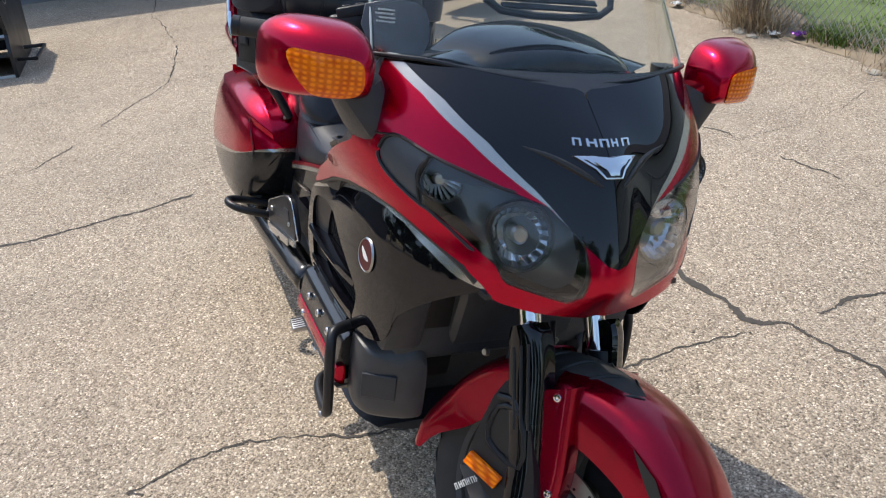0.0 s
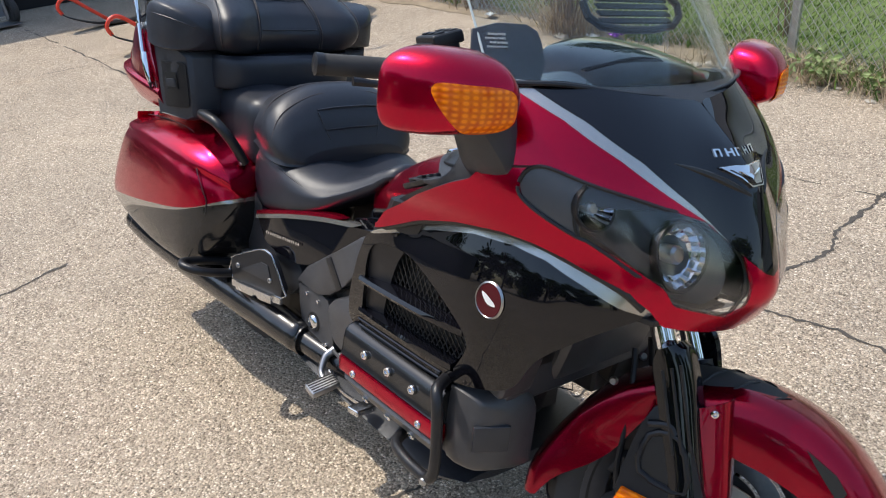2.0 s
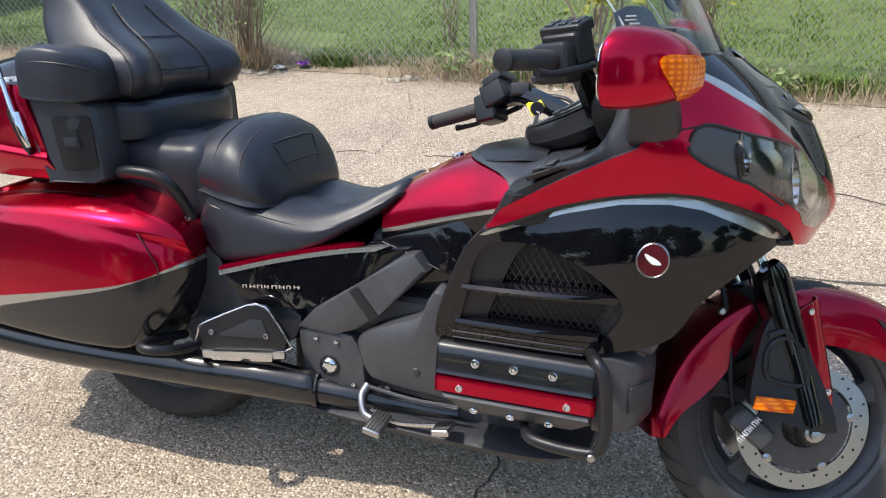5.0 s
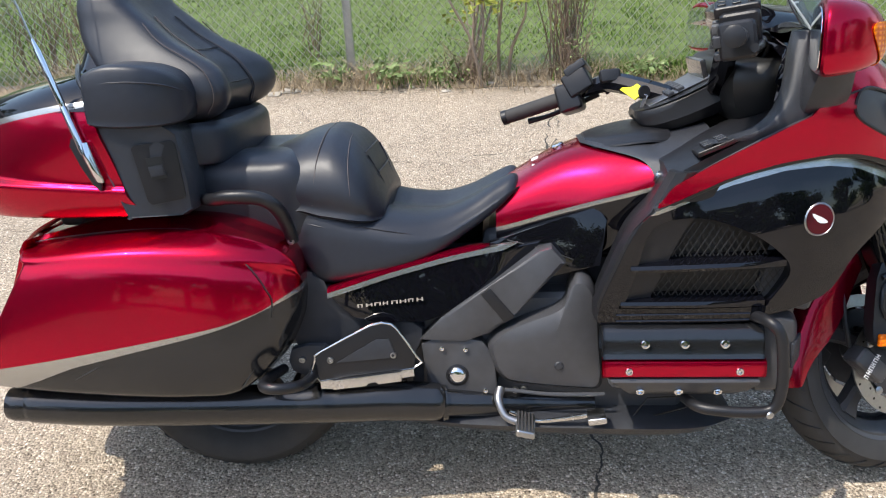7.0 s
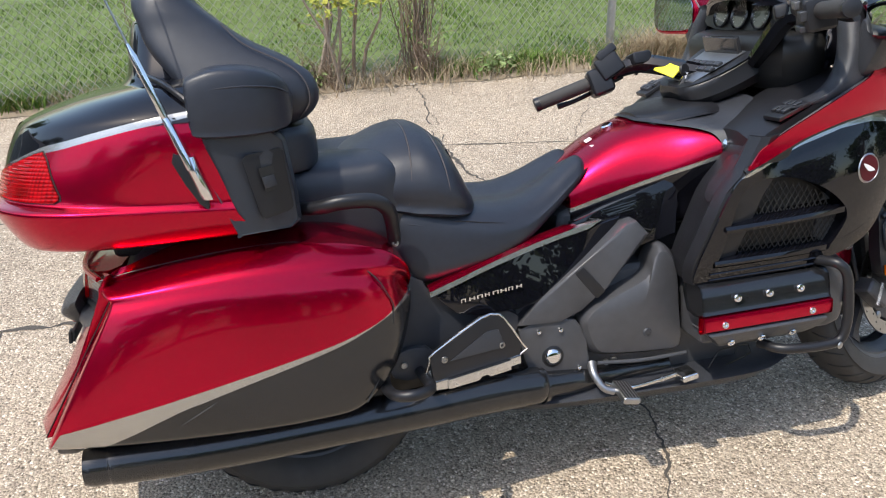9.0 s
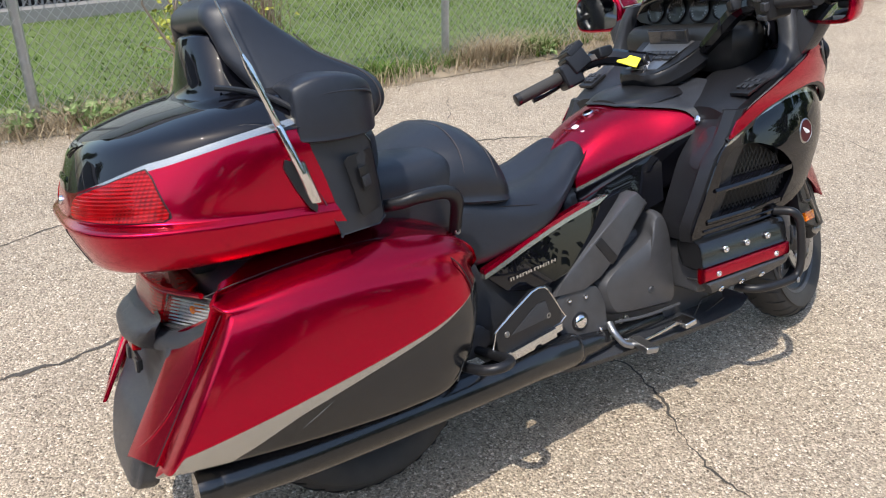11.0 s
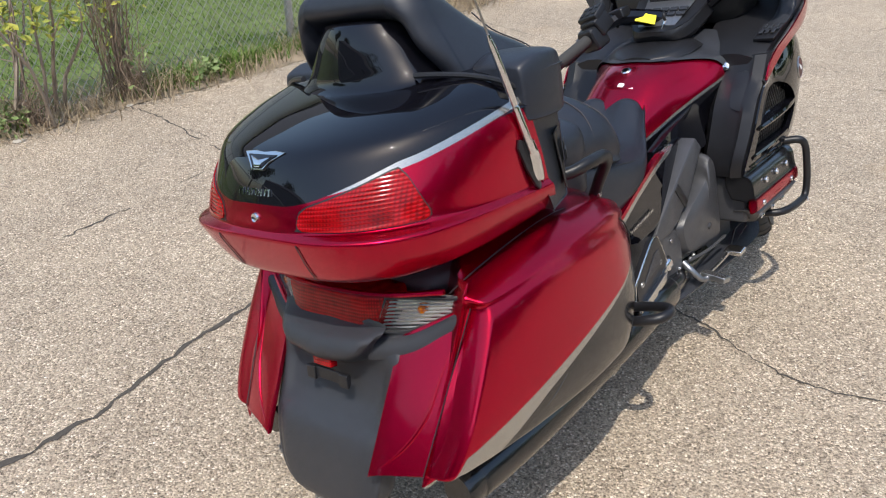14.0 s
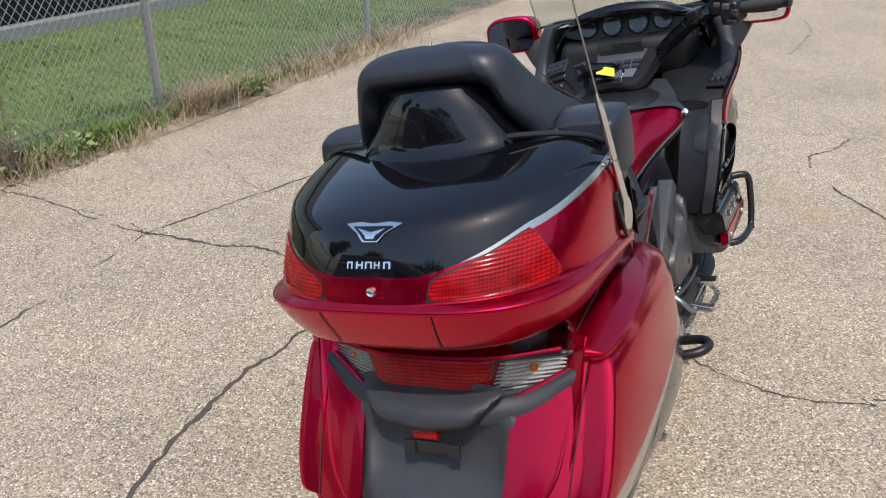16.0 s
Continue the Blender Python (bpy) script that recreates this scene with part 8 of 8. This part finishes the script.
# ---- the things that stand behind the motorcycle ----
STEEL_BLACK = material("worn_black_steel", (0.035, 0.036, 0.040), 0.45, 0.5, vary=0.3, vary_scale=8, rough_vary=0.12)
EDGE_STEEL = material("worn_steel_edge", (0.45, 0.45, 0.45), 0.4, 0.8, vary=0.2, vary_scale=30)
bin_ = thing("loader_bucket", pose(-3.95, -1.32, 0, 0, 0, -3), "black steel loader bucket with a round mark on its end plate", "bucket")
part("end_plate", slab([(0.03, 0.0), (0.05, 0.18), (-0.02, 0.30), (0.06, 0.52), (-0.02, 0.70), (-0.25, 0.78), (-0.9, 0.78), (-1.05, 0.4), (-0.95, 0.0)], lambda a, b, d: Vector((a, d, b)), 0.025, 1, bevel=0.004), STEEL_BLACK, bin_)
for nm, z, x0, t in (("floor_plate", 0.03, 0.0, -14), ("middle_plate", 0.30, -0.05, -30), ("top_plate", 0.62, -0.10, -24)):
    part(nm, block((x0 - 0.30, -0.95, z + 0.05), (0.62, 1.9, 0.02), (0, t, 0), 0.003), STEEL_BLACK, bin_)
    part("cutting_edge", block((x0 - 0.005, -0.95, z - 0.025), (0.05, 1.9, 0.022), (0, t, 0), 0.003), EDGE_STEEL, bin_)
part("back_plate", block((-0.85, -0.95, 0.38), (0.03, 1.9, 0.72), (0, 8, 0), 0.003), STEEL_BLACK, bin_)
m = aim((-0.28, 0.027, 0.56), (0, 1, 0))
part("round_mark", lathe([(0.085, 0.0), (0.085, 0.0015), (0.095, 0.0015), (0.095, 0.0)], m, 36), EDGE_STEEL, bin_)
part("mark_bar", slab([(-0.05, -0.01), (0.05, -0.01), (0.05, 0.012), (-0.05, 0.012)], lambda a, b, d: m @ Vector((a * 0.7 + b, a * 0.7 - b, d)), 0.0015, 1, bevel=0), EDGE_STEEL, bin_)
part("side_arm", tube([(-0.10, 0.03, 0.10), (-0.05, 0.16, 0.10), (-0.5, 0.18, 0.10), (-0.5, 0.03, 0.10)], 0.014, 6, 1), STEEL_BLACK, bin_)

# snowmobile with red ski loops
snow = thing("snowmobile", pose(-5.03, 2.03, 0, 0, 0, -90), "old black snowmobile with red ski loops", "snowmobile")
part("hood", loft([[(x, -w, 0.30), (x, -w, z0), (x, -w * 0.6, z1), (x, 0, z1 + 0.03), (x, w * 0.6, z1), (x, w, z0), (x, w, 0.30)] for x, w, z0, z1 in ((-0.9, 0.32, 0.62, 0.95), (-0.5, 0.40, 0.60, 0.90), (-0.1, 0.42, 0.52, 0.74), (0.3, 0.38, 0.46, 0.58), (0.52, 0.25, 0.42, 0.48))], 5, 4), BLACK, snow, "scuffed black hood")
part("belly", loft([[(x, -w, 0.34), (x, -w * 0.8, b), (x, w * 0.8, b), (x, w, 0.34)] for x, w, b in ((-1.3, 0.28, 0.12), (-0.6, 0.34, 0.14), (0.1, 0.34, 0.18), (0.45, 0.2, 0.28))], 4, 2), STEEL_BLACK, snow)
part("seat", loft([[(x, -0.18, 0.45), (x, -0.17, z), (x, 0, z + 0.03), (x, 0.17, z), (x, 0.18, 0.45)] for x, z in ((-1.34, 0.62), (-1.15, 0.60), (-0.8, 0.66))], 4, 3), LEATHER, snow)
part("track", block((-0.72, 0, 0.15), (1.1, 0.40, 0.26), bevel=0.08), RUBBER, snow)
ORANGE = material("red_ski_loop", (0.75, 0.06, 0.03), 0.4, vary=0.1)
for s in (-1, 1):
    sk = thing("ski")
    sk.parent = snow
    y = s * 0.62
    part("runner", loft([[(x, y - w, z), (x, y - w * 0.6, z + 0.012), (x, y + w * 0.6, z + 0.012), (x, y + w, z)] for x, w, z in ((-0.25, 0.06, 0.02), (0.3, 0.07, 0.012), (0.7, 0.065, 0.03), (0.95, 0.05, 0.12), (1.02, 0.02, 0.17))], 4, 2), PLASTIC, sk)
    part("loop", tube([(0.60, y, 0.03), (0.77, y, 0.17), (0.91, y, 0.285), (0.99, y, 0.29), (1.035, y, 0.23), (1.01, y, 0.165)], 0.016, 8, 5), ORANGE, sk, "red plastic ski loop")
    part("leg", block((0.22, y * 0.95, 0.20), (0.07, 0.05, 0.36), (0, -12, 0), 0.01), ALLOY, sk)
    bm = bmesh.new()
    tube([(0.05 + 0.10 * k / 60 + 0.045 * math.cos(k * 0.75), y * 0.80 + 0.045 * math.sin(k * 0.75), 0.50 - 0.30 * k / 60) for k in range(61)], 0.008, 6, 1, bm)
    part("spring", bm, STEEL, sk, "coil spring")
    part("arm", tube([(0.1, s * 0.15, 0.3), (0.2, y * 0.9, 0.2)], 0.018, 8, 1), STEEL_BLACK, sk)

# second motorcycle, seen from its front wheel
cruiser = thing("motorcycle", pose(-3.62, 1.45, 0.01, -12, 0, -60), "black cruiser motorcycle with a chrome fork", "motorcycle")
w2 = wheel("front_wheel", (0, 0, 0.32), 0.32, 0.11, 0.24, 6, False, cruiser)
part("disc", lathe([(0.10, 0.0), (0.15, 0.0), (0.15, -0.006), (0.10, -0.006)], pose(0, -0.08, 0.32, 90, 0, 0), 32), STEEL, cruiser)
for s in (-1, 1):
    part("fork_tube", tube([(0.0, 0.09 * s, 0.30), (-0.20, 0.09 * s, 0.66), (-0.42, 0.09 * s, 1.06)], [0.026, 0.024, 0.022], 14, 1), CHROME, cruiser, "chrome fork tube")
secs = []
for a in (55, 80, 110, 140):
    c, s_ = math.cos(radians(a)), math.sin(radians(a))
    secs.append([(0.345 * c * q, y, 0.32 + 0.345 * s_ * q) for y, q in ((-0.07, 0.9), (-0.06, 0.97), (0, 1.0), (0.06, 0.97), (0.07, 0.9))])
part("mudguard", thicken(loft(secs, 4, 3, closed=False, caps=False), 0.004), SILVER, cruiser, "pale silver mudguard")
part("headlamp", lathe([(0.0, 0.05), (0.08, 0.045), (0.09, 0.02), (0.08, -0.05), (0.03, -0.10), (0, -0.11)], pose(-0.25, 0, 0.92, 0, 80, 0), 24), CHROME, cruiser)
part("handlebar", tube([(-0.62, -0.40, 1.10), (-0.50, -0.30, 1.14), (-0.42, -0.1, 1.08), (-0.42, 0.1, 1.08), (-0.50, 0.30, 1.14), (-0.62, 0.40, 1.10)], 0.013, 10), CHROME, cruiser)
part("frame", tube([(-0.42, 0, 1.0), (-0.50, 0, 0.6), (-0.58, 0, 0.25), (-1.2, 0, 0.2)], 0.025, 10), STEEL_BLACK, cruiser)
part("cylinders", block((-0.82, 0, 0.55), (0.30, 0.24, 0.40), (0, 15, 0), 0.05), ALLOY, cruiser)
part("crankcase", block((-0.85, 0, 0.33), (0.5, 0.30, 0.28), bevel=0.06), ALLOY, cruiser)
part("fuel_tank", loft([[(x, -w, z - 0.10), (x, -w, z), (x, 0, z + 0.08), (x, w, z), (x, w, z - 0.10)] for x, w, z in ((-0.50, 0.08, 0.92), (-0.7, 0.15, 0.90), (-0.95, 0.12, 0.84), (-1.05, 0.05, 0.80))], 5, 4), BLACK, cruiser)
part("seat", block((-1.3, 0, 0.72), (0.55, 0.28, 0.10), (0, -4, 0), 0.04), LEATHER, cruiser)
wheel("rear_wheel", (-1.62, 0, 0.32), 0.32, 0.15, 0.21, 6, False, cruiser)
part("rear_fender", thicken(loft([[(-1.62 + 0.36 * math.cos(radians(a)) * q, y, 0.32 + 0.36 * math.sin(radians(a)) * q) for y, q in ((-0.10, 0.9), (-0.08, 0.98), (0, 1.0), (0.08, 0.98), (0.10, 0.9))] for a in (60, 90, 120, 160)], 4, 3, closed=False, caps=False), 0.004), BLACK, cruiser)

# hand truck by the open bay
truck = thing("hand_truck", pose(-6.55, 0.60, 0, 0, 0, 10), "grey hand truck by the workshop bay", "hand truck")
for s in (-1, 1):
    part("upright", tube([(0, 0.17 * s, 0.05), (-0.12, 0.17 * s, 1.1)], 0.016, 8, 1), ALLOY, truck)
    part("wheel", lathe([(0.05, 0.03), (0.11, 0.03), (0.125, 0.015), (0.125, -0.015), (0.11, -0.03), (0.05, -0.03), (0.05, 0.03)], pose(0.0, 0.22 * s, 0.125, 90, 0, 0), 24), RUBBER, truck)
for z in (0.3, 0.6, 0.9):
    part("crossbar", tube([(-0.03 - z * 0.1, -0.17, z), (-0.03 - z * 0.1, 0.17, z)], 0.012, 8, 1), ALLOY, truck)
part("toe_plate", block((0.1, 0, 0.03), (0.22, 0.42, 0.008)), ALLOY, truck)
